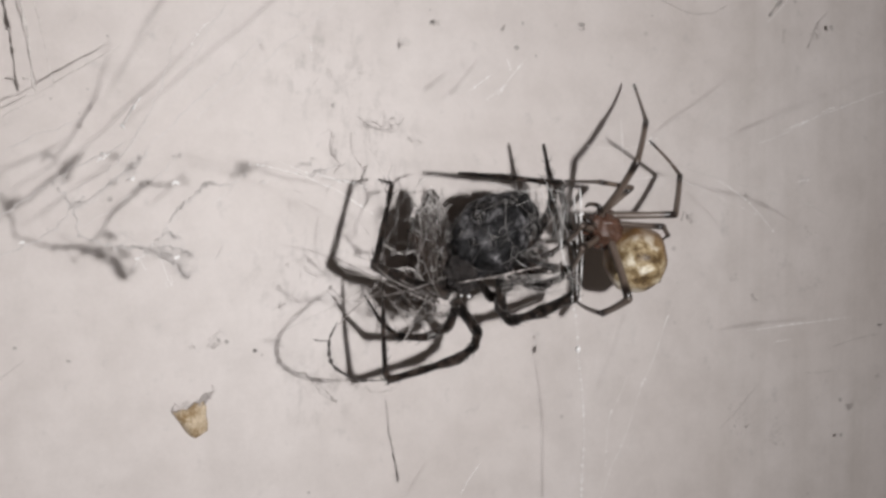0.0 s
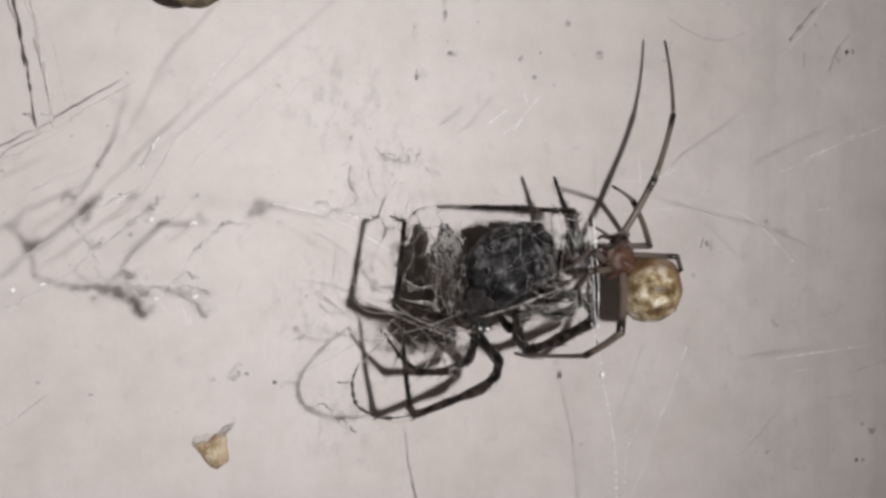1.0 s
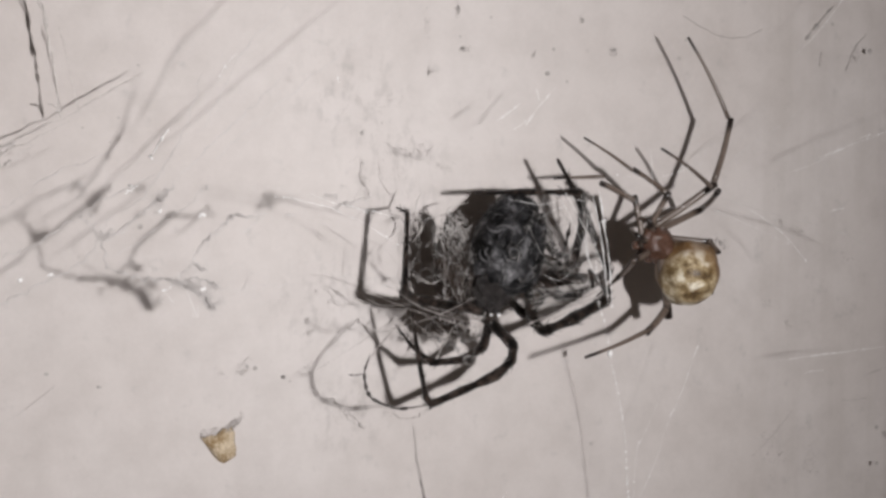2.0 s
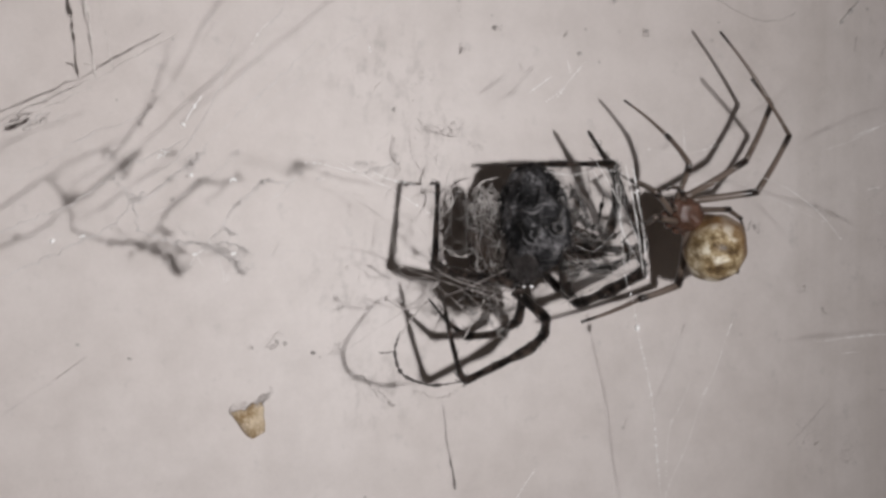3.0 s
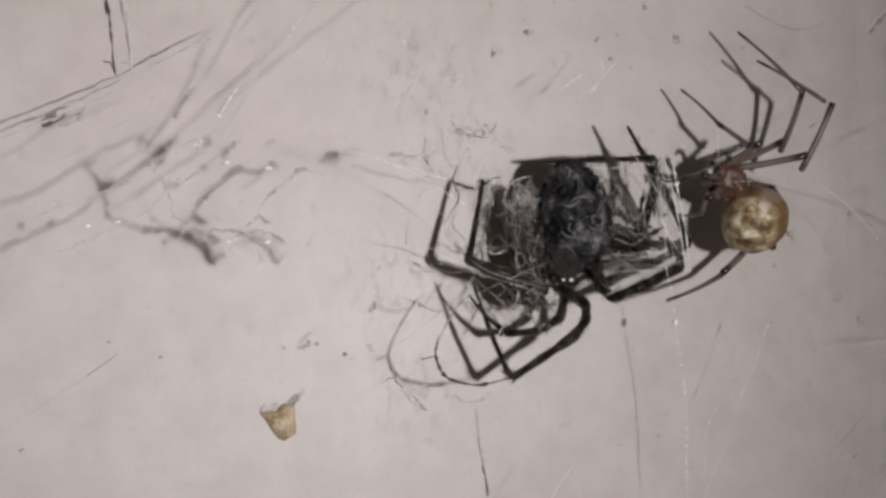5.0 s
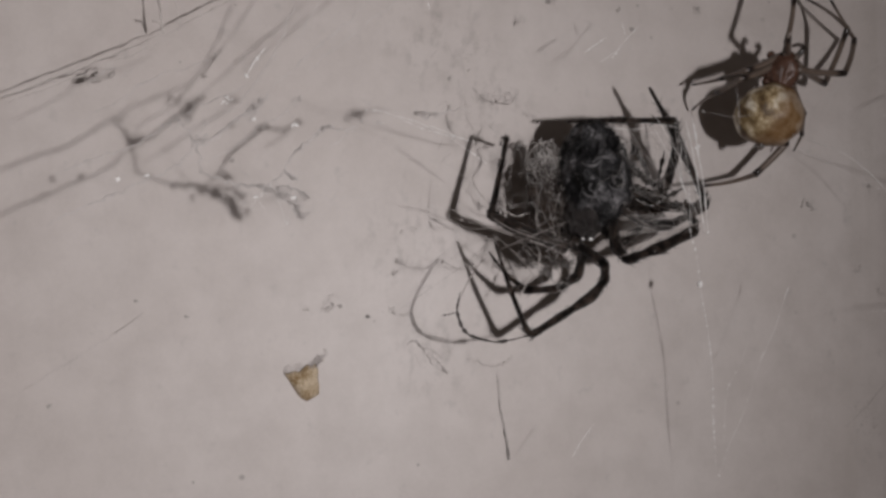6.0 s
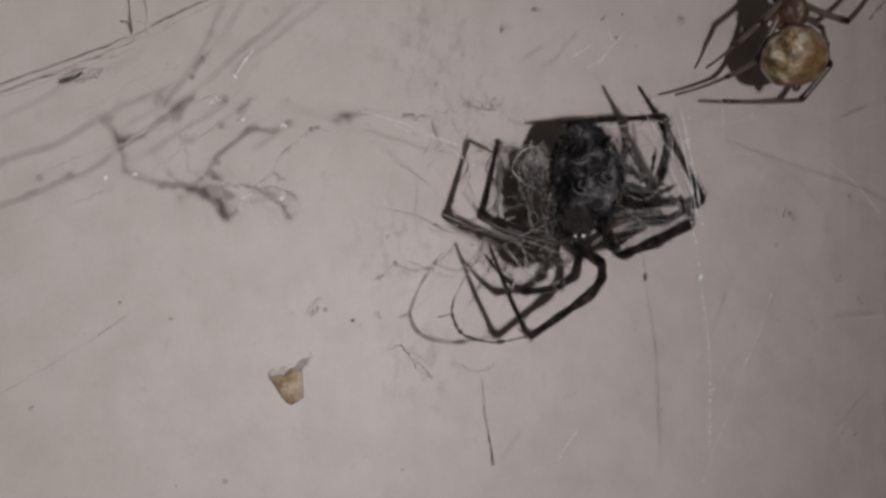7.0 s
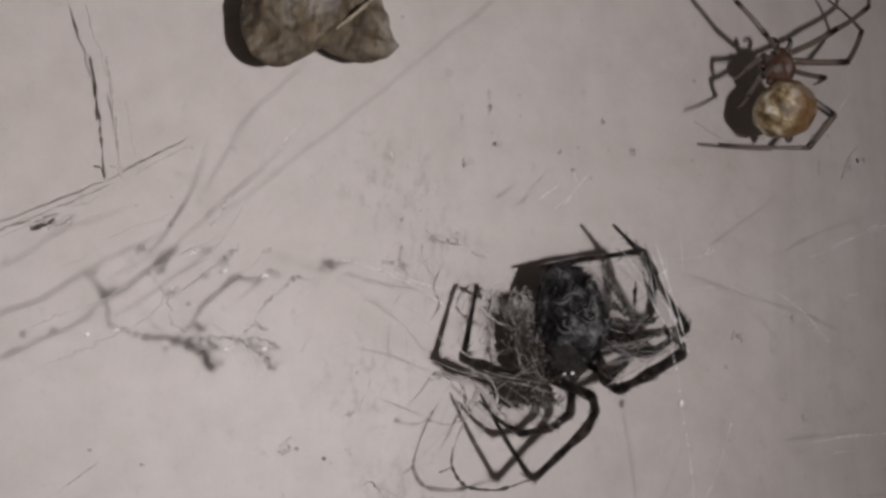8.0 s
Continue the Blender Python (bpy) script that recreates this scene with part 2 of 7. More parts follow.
LEG_PALE = leg_material("pale_leg", (0.145, 0.112, 0.092), (0.018, 0.012, 0.01))
GLOW, glow_nodes, glow_links, glow_shader = material("white_lamp_glow", 0.3)
glow_shader.inputs["Base Color"].default_value = (0.8, 0.8, 0.75, 1)
glow_shader.inputs["Emission Color"].default_value = (0.985, 0.96, 0.965, 1)
glow_shader.inputs["Emission Strength"].default_value = 2430
CASE = simple("black_plastic", (0.012, 0.012, 0.013), (0.03, 0.03, 0.032), 0.4, 900)
LEG_DARK = leg_material("brown_leg", (0.115, 0.088, 0.072), (0.016, 0.011, 0.009))


# ---- builders ----
def part(name, bm, mat, parent=None, label=""):
    """Links a bmesh, written in centimetres, as one mesh object."""
    bmesh.ops.scale(bm, vec=(CM, CM, CM), verts=bm.verts)
    me = bpy.data.meshes.new(name)
    bm.to_mesh(me)
    bm.free()
    for p in me.polygons:
        p.use_smooth = True
    me.materials.append(mat)
    ob = new(name, me)
    ob.parent = parent
    if label:
        tagged(ob, label)
    return ob


def tube(bm, pts, radii, sides=8):
    """A round bar along pts, closed at both ends."""
    pts = [Vector(p) for p in pts]
    ups = None
    rings = []
    for i, p in enumerate(pts):
        d = (pts[min(i + 1, len(pts) - 1)] - pts[max(i - 1, 0)]).normalized()
        if ups is None:
            ups = d.orthogonal().normalized()
        ups = (ups - d * ups.dot(d)).normalized()
        side = d.cross(ups)
        r = radii[i]
        rings.append([bm.verts.new(p + (ups * math.cos(a) + side * math.sin(a)) * r) for a in (2 * math.pi * k / sides for k in range(sides))])
    for a, b in zip(rings[:-1], rings[1:]):
        for k in range(sides):
            bm.faces.new((a[k], a[(k + 1) % sides], b[(k + 1) % sides], b[k]))
    bm.faces.new(rings[0][::-1])
    bm.faces.new(rings[-1])


def curve_through(pts, steps=5):
    """Catmull-Rom points through pts."""
    q = [Vector(p) for p in pts]
    q = [q[0] * 2 - q[1]] + q + [q[-1] * 2 - q[-2]]
    out = []
    for i in range(1, len(q) - 2):
        for s in range(steps):
            t = s / steps
            a, b, c, d = q[i - 1:i + 3]
            out.append(0.5 * (2 * b + (c - a) * t + (2 * a - 5 * b + 4 * c - d) * t * t + (3 * b - a - 3 * c + d) * t ** 3))
    return out + [q[-2]]


def ball(bm, at, size, turn=0.0, rough=0.0, freq=6.0, u=24, v=16, shape=None):
    """An uneven ellipsoid; shape may bend each unit point."""
    made = bmesh.ops.create_uvsphere(bm, u_segments=u, v_segments=v, radius=1)["verts"]
    rot = Matrix.Rotation(turn, 3, "Y")
    for w in made:
        p = w.co.copy()
        if shape:
            p = shape(p)
        p *= 1 + rough * noise.noise(w.co * freq)
        w.co = rot @ Vector((p.x * size[0], p.y * size[1], p.z * size[2])) + Vector(at)


def empty(name, m=None):
    ob = new(name)
    ob.empty_display_size = 0.001
    if m is not None:
        ob.matrix_world = m
    return ob


# ---- the wall ----
def slab(name, lo, hi, mat, label, category):
    """A plain thick slab between two corners, in centimetres."""
    bm = bmesh.new()
    bmesh.ops.create_cube(bm, size=1)
    for v in bm.verts:
        v.co = Vector([(l + h) / 2 + c * (h - l) for c, l, h in zip(v.co, lo, hi)])
    ob = part(name, bm, mat)
    for p in ob.data.polygons:
        p.use_smooth = False
    return tagged(ob, label, category, kind="structure")


def build_wall():
    """A painted wall whose face rolls back past a soft upright edge into a shallow recess."""
    bm = bmesh.new()
    edge, tilt = 2.5, math.tan(radians(6))
    xs = [-150, -40, -9, -6, -3, 0, 1.5, 2.0] + [2.1 + 0.06 * i for i in range(14)] + [3.2, 4.5, 6, 8, 9, 10, 40, 150]
    zs = [-150, -40, -12] + [-7 + i for i in range(16)] + [14, 40, 90]

    def back(x):
        s = (min(x, 9.0) - edge) / 0.28
        return tilt * 0.28 * (math.log1p(math.exp(-abs(s))) + max(s, 0))
    front = [[bm.verts.new((x, back(x), z)) for z in zs] for x in xs]
    rear = [[bm.verts.new((x, 14.0, z)) for z in zs] for x in xs]
    for i in range(len(xs) - 1):
        for j in range(len(zs) - 1):
            bm.faces.new((front[i][j], front[i + 1][j], front[i + 1][j + 1], front[i][j + 1]))
            bm.faces.new((rear[i][j], rear[i][j + 1], rear[i + 1][j + 1], rear[i + 1][j]))
        bm.faces.new((front[i][0], rear[i][0], rear[i + 1][0], front[i + 1][0]))
        bm.faces.new((front[i][-1], front[i + 1][-1], rear[i + 1][-1], rear[i][-1]))
    for j in range(len(zs) - 1):
        bm.faces.new((front[0][j], front[0][j + 1], rear[0][j + 1], rear[0][j]))
        bm.faces.new((front[-1][j], rear[-1][j], rear[-1][j + 1], front[-1][j + 1]))
    tagged(part("wall_north", bm, PAINT), "off-white painted wall with grime, stains and a rounded edge", "wall", kind="structure")


build_wall()
# unseen enclosure added round the camera; its open back lets in the dim fill
slab("wall_east", (150.2, -200, -150), (164, 14, 90), PLAIN, "unseen plain off-white wall added to enclose the place", "wall")
slab("wall_west", (-164, -200, -150), (-150.2, 14, 90), PLAIN, "unseen plain off-white wall added to enclose the place", "wall")
slab("floor", (-164, -214, -164), (164, 14, -150.2), FLOOR, "unseen plain grey floor added to enclose the place", "floor")
slab("ceiling", (-164, -214, 90.2), (164, 14, 104), PLAIN, "unseen plain off-white ceiling added to enclose the place", "ceiling")


# ---- dirt and cracks on the wall ----
def speck(at, size, long=1.0, turn=0.0, mat=None, name="dirt_speck"):
    bm = bmesh.new()
    ball(bm, (random.random(), 0, 0), (size * long, size * 0.08, size), turn, 0.9, 2.2 + random.random() * 2, 16, 10)
    bmesh.ops.translate(bm, vec=-sum((v.co for v in bm.verts), Vector()) / len(bm.verts), verts=bm.verts)
    sh = Vector(at)
    bmesh.ops.translate(bm, vec=(0, -size * 0.02, 0), verts=bm.verts)
    ob = part(name, bm, mat or DUST)
    ob.location = sh * CM
    return tagged(ob, "small dark dirt speck stuck to the wall", "dirt", "specks on the wall")


def hair(pts, r, label, mat=None, name="hair", wobble=None, steps=7, parent=None):
    """A thin dark fibre lying on the wall, uneven in width."""
    bm = bmesh.new()
    line = curve_through(pts, steps)
    k = random.random() * 50
    wobble = wobble or 0.02 * min(1.0, (Vector(pts[-1]) - Vector(pts[0])).length)
    line = [p + Vector((noise.noise((k, i * 0.5, 0)), 0.25 * noise.noise((k, i * 0.5, 9)), noise.noise((k, 5, i * 0.5)))) * wobble for i, p in enumerate(line)]
    rad = [r * (0.25 + 1.7 * abs(noise.noise((k, 3, i * 0.45)))) * (0.5 if i in (0, len(line) - 1) else 1) for i in range(len(line))]
    tube(bm, line, rad, 6)
    ob = part(name, bm, mat or DARK_HAIR, parent)
    return tagged(ob, label) if parent else tagged(ob, label, "fibre", "fibres on the wall")


def specks():
    # place, size, stretch, turn
    rows = [
        (-0.603, -0.645, 0.0071, 1.3, 15),
        (-1.681, -0.655, 0.0051, 1.8, 0),
        (-1.972, -0.566, 0.0051, 1.6, -10),
        (-0.105, 0.841, 0.0031, 2.8, 80),
        (-1.430, 1.215, 0.0041, 1.2, 0),
        (0.718, 1.563, 0.0041, 1.2, 0),
        (0.505, 1.609, 0.0071, 2.2, 85),
        (1.328, 1.572, 0.0061, 1.2, 0),
        (0.531, 1.365, 0.0082, 1.3, 0),
        (1.553, 1.383, 0.0071, 1.3, 0),
        (-0.279, -1.546, 0.0061, 1, 0),
        (-1.622, -1.623, 0.0051, 1, 0),
        (2.065, 1.461, 0.0041, 1.3, 0),
        (-1.545, 0.910, 0.0041, 1, 0),
        (3.608, -1.460, 0.0102, 1, 0),
        (0.516, 1.439, 0.0031, 2, 70),
        (0.999, 1.337, 0.0051, 1, 0),
        (2.345, 0.125, 0.0061, 2, 80),
        (3.463, 1.429, 0.0082, 1.5, 60),
        (1.096, 1.224, 0.0082, 1.2, 0),
        (1.138, 1.378, 0.0061, 1, 0),
        (-2.440, -1.171, 0.0051, 2, -35),
        (-0.819, -0.573, 0.0051, 2, 80),
        (-2.446, -1.181, 0.0031, 1.6, 20),
        (-0.113, 0.835, 0.0041, 2.2, 85),
        (1.232, 1.174, 0.0051, 1, 0),
        (-1.594, 0.771, 0.0031, 1, 0),
        (-0.561, -0.674, 0.0041, 1, 0),
        (-0.771, -0.584, 0.0071, 1.2, 0),
        (-1.747, 0.851, 0.0041, 1, 0),
    ]
    for x, z, s, g, a in rows:
        speck((x, 0.0, z), min(s * 1.35, 0.0115), g, radians(a), DUST if a == 15 else SMUDGE)


specks()
hair([(0.217, -0.020, -0.994), (0.235, -0.020, -1.205), (0.264, -0.020, -1.345), (0.294, -0.020, -1.522)], 0.0027, "thin dark fibre hanging down the wall")
hair([(0.264, -0.020, -1.345), (0.286, -0.020, -1.458), (0.297, -0.020, -1.522)], 0.0046, "dark dry fibre lying flat on the wall", DUST)
hair([(-2.607, -0.020, -1.100), (-2.340, -0.020, -0.924), (-2.090, -0.020, -0.760)], 0.0010, "pale dry fibre lying flat on the wall", SMUDGE)
hair([(-2.090, -0.020, -0.760), (-2.010, -0.020, -0.700), (-1.920, -0.020, -0.634)], 0.0015, "dark dry fibre lying flat on the wall", DUST)
hair([(3.360, 0.084, -1.008), (3.460, 0.094, -1.018), (3.590, 0.107, -1.010)], 0.0025, "dark dry fibre lying flat on the wall", SMUDGE)
hair([(-0.286, -0.008, -0.813), (-0.232, -0.008, -0.889), (-0.124, -0.008, -0.974), (-0.106, -0.008, -0.984)], 0.0025, "dark dry fibre lying flat on the wall", SMUDGE, wobble=0.035, steps=10)
hair([(-0.374, -0.008, -0.821), (-0.297, -0.008, -0.793), (-0.268, -0.008, -0.837)], 0.0029, "dark dry fibre lying flat on the wall", SMUDGE, wobble=0.035, steps=10)
hair([(0.018, -0.008, -0.886), (0.127, -0.008, -0.937), (0.236, -0.008, -0.937), (0.308, -0.008, -0.884)], 0.0022, "dark dry fibre lying flat on the wall", SMUDGE, wobble=0.035, steps=10)
hair([(-0.215, -0.008, -0.854), (-0.160, -0.008, -0.922), (-0.117, -0.008, -0.984)], 0.0022, "dark dry fibre lying flat on the wall", SMUDGE, wobble=0.035, steps=10)
hair([(2.033, -0.000, 1.629), (2.289, 0.005, 1.508), (2.488, 0.013, 1.489), (2.646, 0.022, 1.559)], 0.0029, "dark dry fibre lying flat on the wall", SMUDGE)
hair([(0.037, -0.030, 0.782), (0.125, -0.030, 0.716), (0.220, -0.030, 0.691), (0.321, -0.030, 0.738)], 0.0015, "dark dry fibre lying flat on the wall", SMUDGE)
hair([(-0.106, -0.030, 0.669), (-0.124, -0.030, 0.564), (-0.071, -0.030, 0.479), (-0.106, -0.030, 0.426)], 0.0025, "dark dry fibre lying flat on the wall", SMUDGE)
hair([(0.202, -0.030, 0.828), (0.215, -0.030, 0.748), (0.200, -0.030, 0.696)], 0.0017, "dark dry fibre lying flat on the wall", SMUDGE)

hair([(2.989, 0.052, 1.496), (3.099, 0.060, 1.617), (3.221, 0.070, 1.740)], 0.0120, "thick grey diagonal streak on the wall", SMUDGE)
hair([(3.333, 0.084, 1.294), (3.406, 0.092, 1.454), (3.507, 0.102, 1.557)], 0.0042, "dark dry fibre lying flat on the wall", SMUDGE)
hair([(3.573, 0.109, -0.853), (3.761, 0.128, -0.805), (4.036, 0.157, -0.763)], 0.0030, "dark dry fibre lying flat on the wall", SMUDGE)
hair([(2.626, 0.024, -1.355), (2.763, 0.033, -1.243), (2.860, 0.041, -1.150), (2.953, 0.049, -1.054)], 0.0024, "dark dry fibre lying flat on the wall", SMUDGE)
hair([(2.324, 0.008, 0.165), (2.312, 0.008, 0.135), (2.302, 0.008, 0.096)], 0.0060, "dark dry fibre lying flat on the wall", SMUDGE)



def build_flake():
    """A torn triangular scale of ochre with a curled upper corner."""
    bm = bmesh.new()
    c = Vector((-0.983, 0.000, -1.053))
    rim = [(-0.125, 0.07), (-0.09, 0.066), (-0.06, 0.078), (-0.03, 0.072), (-0.012, 0.095), (0.015, 0.125), (0.04, 0.105), (0.07, 0.12), (0.085, 0.08), (0.082, 0.03), (0.098, -0.02), (0.09, -0.06), (0.055, -0.085), (0.02, -0.105), (-0.015, -0.085), (-0.045, -0.05), (-0.07, -0.01), (-0.1, 0.03)]
    rings = []
    for k, f in enumerate((1.0, 0.93, 0.6, 0.25)):
        ring = []
        for x, z in rim:
            y = (-0.003, -0.016, -0.028, -0.036)[k] - 0.02 * noise.noise((x * 14 * f, z * 14 * f, 2))
            j = 1 + 0.10 * noise.noise((x * 60, z * 60, 4))
            ring.append(bm.verts.new((x * f * j, y, z * f * j)))
        rings.append(ring)
    n = len(rim)
    for a, b in zip(rings[:-1], rings[1:]):
        for i in range(n):
            bm.faces.new((a[i], a[(i + 1) % n], b[(i + 1) % n], b[i]))
    bm.faces.new(rings[-1])
    bm.faces.new(rings[0][::-1])
    ob = part("paint_flake", bm, FLAKE)
    ob.location = c * CM
    tagged(ob, "small torn ochre flake stuck on the painted wall", "flake")
    bm = bmesh.new()
    for i in range(26):
        f = random.random()
        p = Vector((-0.11 + 0.2 * f, -0.02, 0.075 + 0.045 * f)) if i < 17 else Vector((0.07 + 0.06 * f, -0.03, 0.11 + 0.1 * f))
        p += Vector((random.gauss(0, 0.012), random.gauss(0, 0.008), random.gauss(0, 0.012)))
        a = random.gauss(0.9, 0.8)
        d = Vector((math.cos(a), 0, math.sin(a))) * random.uniform(0.015, 0.04)
        w = Vector((random.gauss(0, 0.01), random.gauss(0, 0.006), random.gauss(0, 0.01)))
        tube(bm, curve_through([p - d, p + w, p + d], 3), [0.001] + [0.0018] * 5 + [0.001], 4)
    tagged(part("fuzz", bm, GRIME, ob, "grey dusty fuzz along its torn edge"), kind="stuff")


build_flake()


def build_husk():
    """A dry two-lobed husk that stands off the wall, with a pale ridge between its lobes."""
    root = empty("dry_husk", pose(-0.035 * CM, -0.06 * CM, 0.0))
    tagged(root, "dry olive-brown two-lobed husk caught against the wall", "husk")
    lower = [(-1.17, 2.02), (-1.15, 1.84), (-1.10, 1.74), (-1.02, 1.685), (-0.90, 1.68), (-0.78, 1.75), (-0.65, 1.82), (-0.55, 1.79), (-0.45, 1.755), (-0.33, 1.765), (-0.24, 1.80), (-0.17, 1.87)]
    upper = [(-1.15, 2.10), (-1.10, 2.22), (-1.02, 2.32), (-0.92, 2.38), (-0.80, 2.40), (-0.68, 2.38), (-0.58, 2.40), (-0.48, 2.42), (-0.38, 2.36), (-0.30, 2.22), (-0.25, 2.05), (-0.22, 1.93)]
    bm = bmesh.new()
    rows = 34
    grid, rear = [], []
    fit = 0.98
    low = curve_through([((x + 1) * fit - 1, 0, (z - 1.7) * fit + 1.7) for x, z in lower], 6)
    top = curve_through([((x + 1) * fit - 1, 0, (z - 1.7) * fit + 1.7) for x, z in upper], 6)
    for i, (a, b) in enumerate(zip(low, top)):
        col, bk = [], []
        for j in range(rows):
            f = j / (rows - 1)
            p = a.lerp(b, f)
            u = i / (len(low) - 1)
            dome = math.sin(math.pi * min(max(f, 0.0), 1.0)) ** 0.4 * math.sin(math.pi * min(max(u, 0.02), 0.98)) ** 0.3
            crease = 0.09 * math.exp(-((p.x + 0.56 - 0.16 * f) / 0.06) ** 2)
            y = -0.23 - 0.09 * dome + crease * 0.6 - 0.06 * noise.noise(p * 4) - 0.045 * noise.noise(p * 11) - 0.02 * noise.noise(p * 27)
            col.append(bm.verts.new((p.x, y, p.z)))
            bk.append(bm.verts.new((p.x * 0.72 - 0.185, 0.06, 0.6 + p.z * 0.72)))
        grid.append(col)
        rear.append(bk)
    n = len(grid)
    for i in range(n - 1):
        for j in range(rows - 1):
            bm.faces.new((grid[i][j], grid[i + 1][j], grid[i + 1][j + 1], grid[i][j + 1]))
            bm.faces.new((rear[i][j], rear[i][j + 1], rear[i + 1][j + 1], rear[i + 1][j]))
        bm.faces.new((grid[i][0], rear[i][0], rear[i + 1][0], grid[i + 1][0]))
        bm.faces.new((grid[i][-1], grid[i + 1][-1], rear[i + 1][-1], rear[i][-1]))
    for j in range(rows - 1):
        bm.faces.new((grid[0][j], grid[0][j + 1], rear[0][j + 1], rear[0][j]))
        bm.faces.new((grid[-1][j], rear[-1][j], rear[-1][j + 1], grid[-1][j + 1]))
    part("shell", bm, MUD, root)
    bm = bmesh.new()
    ridge = curve_through([(-0.636, -0.27, 1.893), (-0.587, -0.31, 1.939), (-0.514, -0.325, 2.001), (-0.448, -0.325, 2.064), (-0.39, -0.31, 2.124), (-0.324, -0.28, 2.219)], 4)
    tube(bm, ridge, [0.003 + 0.010 * abs(noise.noise((i * 0.8, 3, 1))) + 0.008 * math.sin(math.pi * i / (len(ridge) - 1)) for i in range(len(ridge))], 7)
    part("ridge", bm, MUD_EDGE, root, "pale torn ridge")
    return root


dry_husk = build_husk()


# ---- cobweb ----
WEB = tagged(empty("cobweb"), "pale dusty cobweb with clots of dust hung before the wall", "cobweb")


def strand(pts, r, mat, label, beads=0, wobble=0.02, name="silk_strand", parent=WEB, steps=9, knots=(), bead=1.0):
    """A thread of silk, a little slack, uneven and tapering at both ends, with beads for its glints or dust on it."""
    bm = bmesh.new()
    line = curve_through(pts, steps)
    k = random.random() * 90

    def sway(i, f):
        return Vector((noise.noise((k, i * f, 0)), noise.noise((k, i * f, 4)), noise.noise((k, 7, i * f))))
    line = [p + sway(i, 0.11) * wobble + sway(i, 0.6) * wobble * 0.18 for i, p in enumerate(line)]
    last = len(line) - 1
    rad = [r * (0.2 + 1.8 * abs(noise.noise((k, i * 0.37, 1))) + 0.5 * abs(noise.noise((k, i * 1.3, 6)))) * min(1.0, 0.15 + min(i, last - i) / 5) for i in range(len(line))]
    tube(bm, line, rad, 6)
    for i in range(beads):
        f = random.random() * (len(line) - 1.01)
        p = line[int(f)].lerp(line[int(f) + 1], f % 1)
        s = bead * max(r * random.uniform(1.1, 1.8), random.uniform(0.0016, 0.0042))
        ball(bm, p, (s, s, s * random.uniform(1, 2.2)), random.random() * 3, 0.3, 2, 8, 6)
    for i, s in knots:
        ball(bm, line[i], (s, s, s * 1.4), 0, 0.3, 2, 10, 8)
    ob = part(name, bm, mat, parent)
    if parent is None:
        tagged(ob, label, "thread")
    elif parent is WEB:
        tagged(ob, label)
    return ob


def yarn(pts, width, count, name="dusty_strand", steps=9):
    """A dusty strand: a loose bundle of very fine fibres that wander about one line."""
    bm = bmesh.new()
    line = curve_through(pts, steps)
    last = len(line) - 1
    k = random.random() * 90
    line = [p + Vector((noise.noise((k, i * 0.45, 0)), 0, noise.noise((k, 7, i * 0.45)))) * 0.022 for i, p in enumerate(line)]
    fat = [0.62 * width * (0.16 + 1.25 * abs(noise.noise((k, i * 0.27, 1))) ** 1.3) * min(1.0, 0.25 + min(i, last - i) / 8) for i in range(last + 1)]
    for f in range(int(count * (1.35 if width > 0.0195 else 1.1))):
        a, b = sorted((random.uniform(-0.3, 0.75), random.uniform(0.25, 1.3)))
        a, b = max(0, int(a * last)), min(last, int(b * last))
        if b - a < 3:
            continue
        q, u = random.random() * 90, random.gauss(0, 0.55)
        r = random.uniform(0.0005, 0.0013)
        own = [line[i] + Vector((noise.noise((q, i * 0.09, 0)) + u, 1.4 * noise.noise((q, i * 0.09, 5)), noise.noise((q, 7, i * 0.09)) - u)) * fat[i] for i in range(a, b + 1)]
        tube(bm, own, [r * 0.4] + [r] * (len(own) - 2) + [r * 0.4], 4)
    return tagged(part(name, bm, GREYWEB, WEB), "fuzzy pale dust-laden strand", kind="stuff")


def tuft(at, size, count, r, mat, label, lean=(0, 0, 0), name="dust_clot", curl=0.6, limit=0.13):
    """A loose clump of short curled fibres."""
    bm = bmesh.new()
    for i in range(count):
        d = Vector((random.gauss(0, 1) * size[0], random.gauss(0, 1) * size[1], random.gauss(0, 1) * size[2])) * 0.45
        a = Vector((random.gauss(0, 1), random.gauss(0, 0.5), random.gauss(0, 1))).normalized()
        ln = random.uniform(0.3, 1.0) * min(max(size), limit)
        w = Vector((random.gauss(0, 1), random.gauss(0, 0.5), random.gauss(0, 1))) * curl * ln * 0.4
        p = Vector(lean) * random.random()
        pts = [d + p - a * ln * 0.5, d + p + w, d + p + a * ln * 0.5 + w * 0.4]
        line = curve_through(pts, 7)
        q = r * random.uniform(0.5, 1.1)
        tube(bm, line, [q * min(1, 0.3 + min(i, len(line) - 1 - i) * 0.35) for i in range(len(line))], 5)
    ob = part(name, bm, mat, WEB)
    ob.location = Vector(at) * CM
    return tagged(ob, label, kind="stuff")


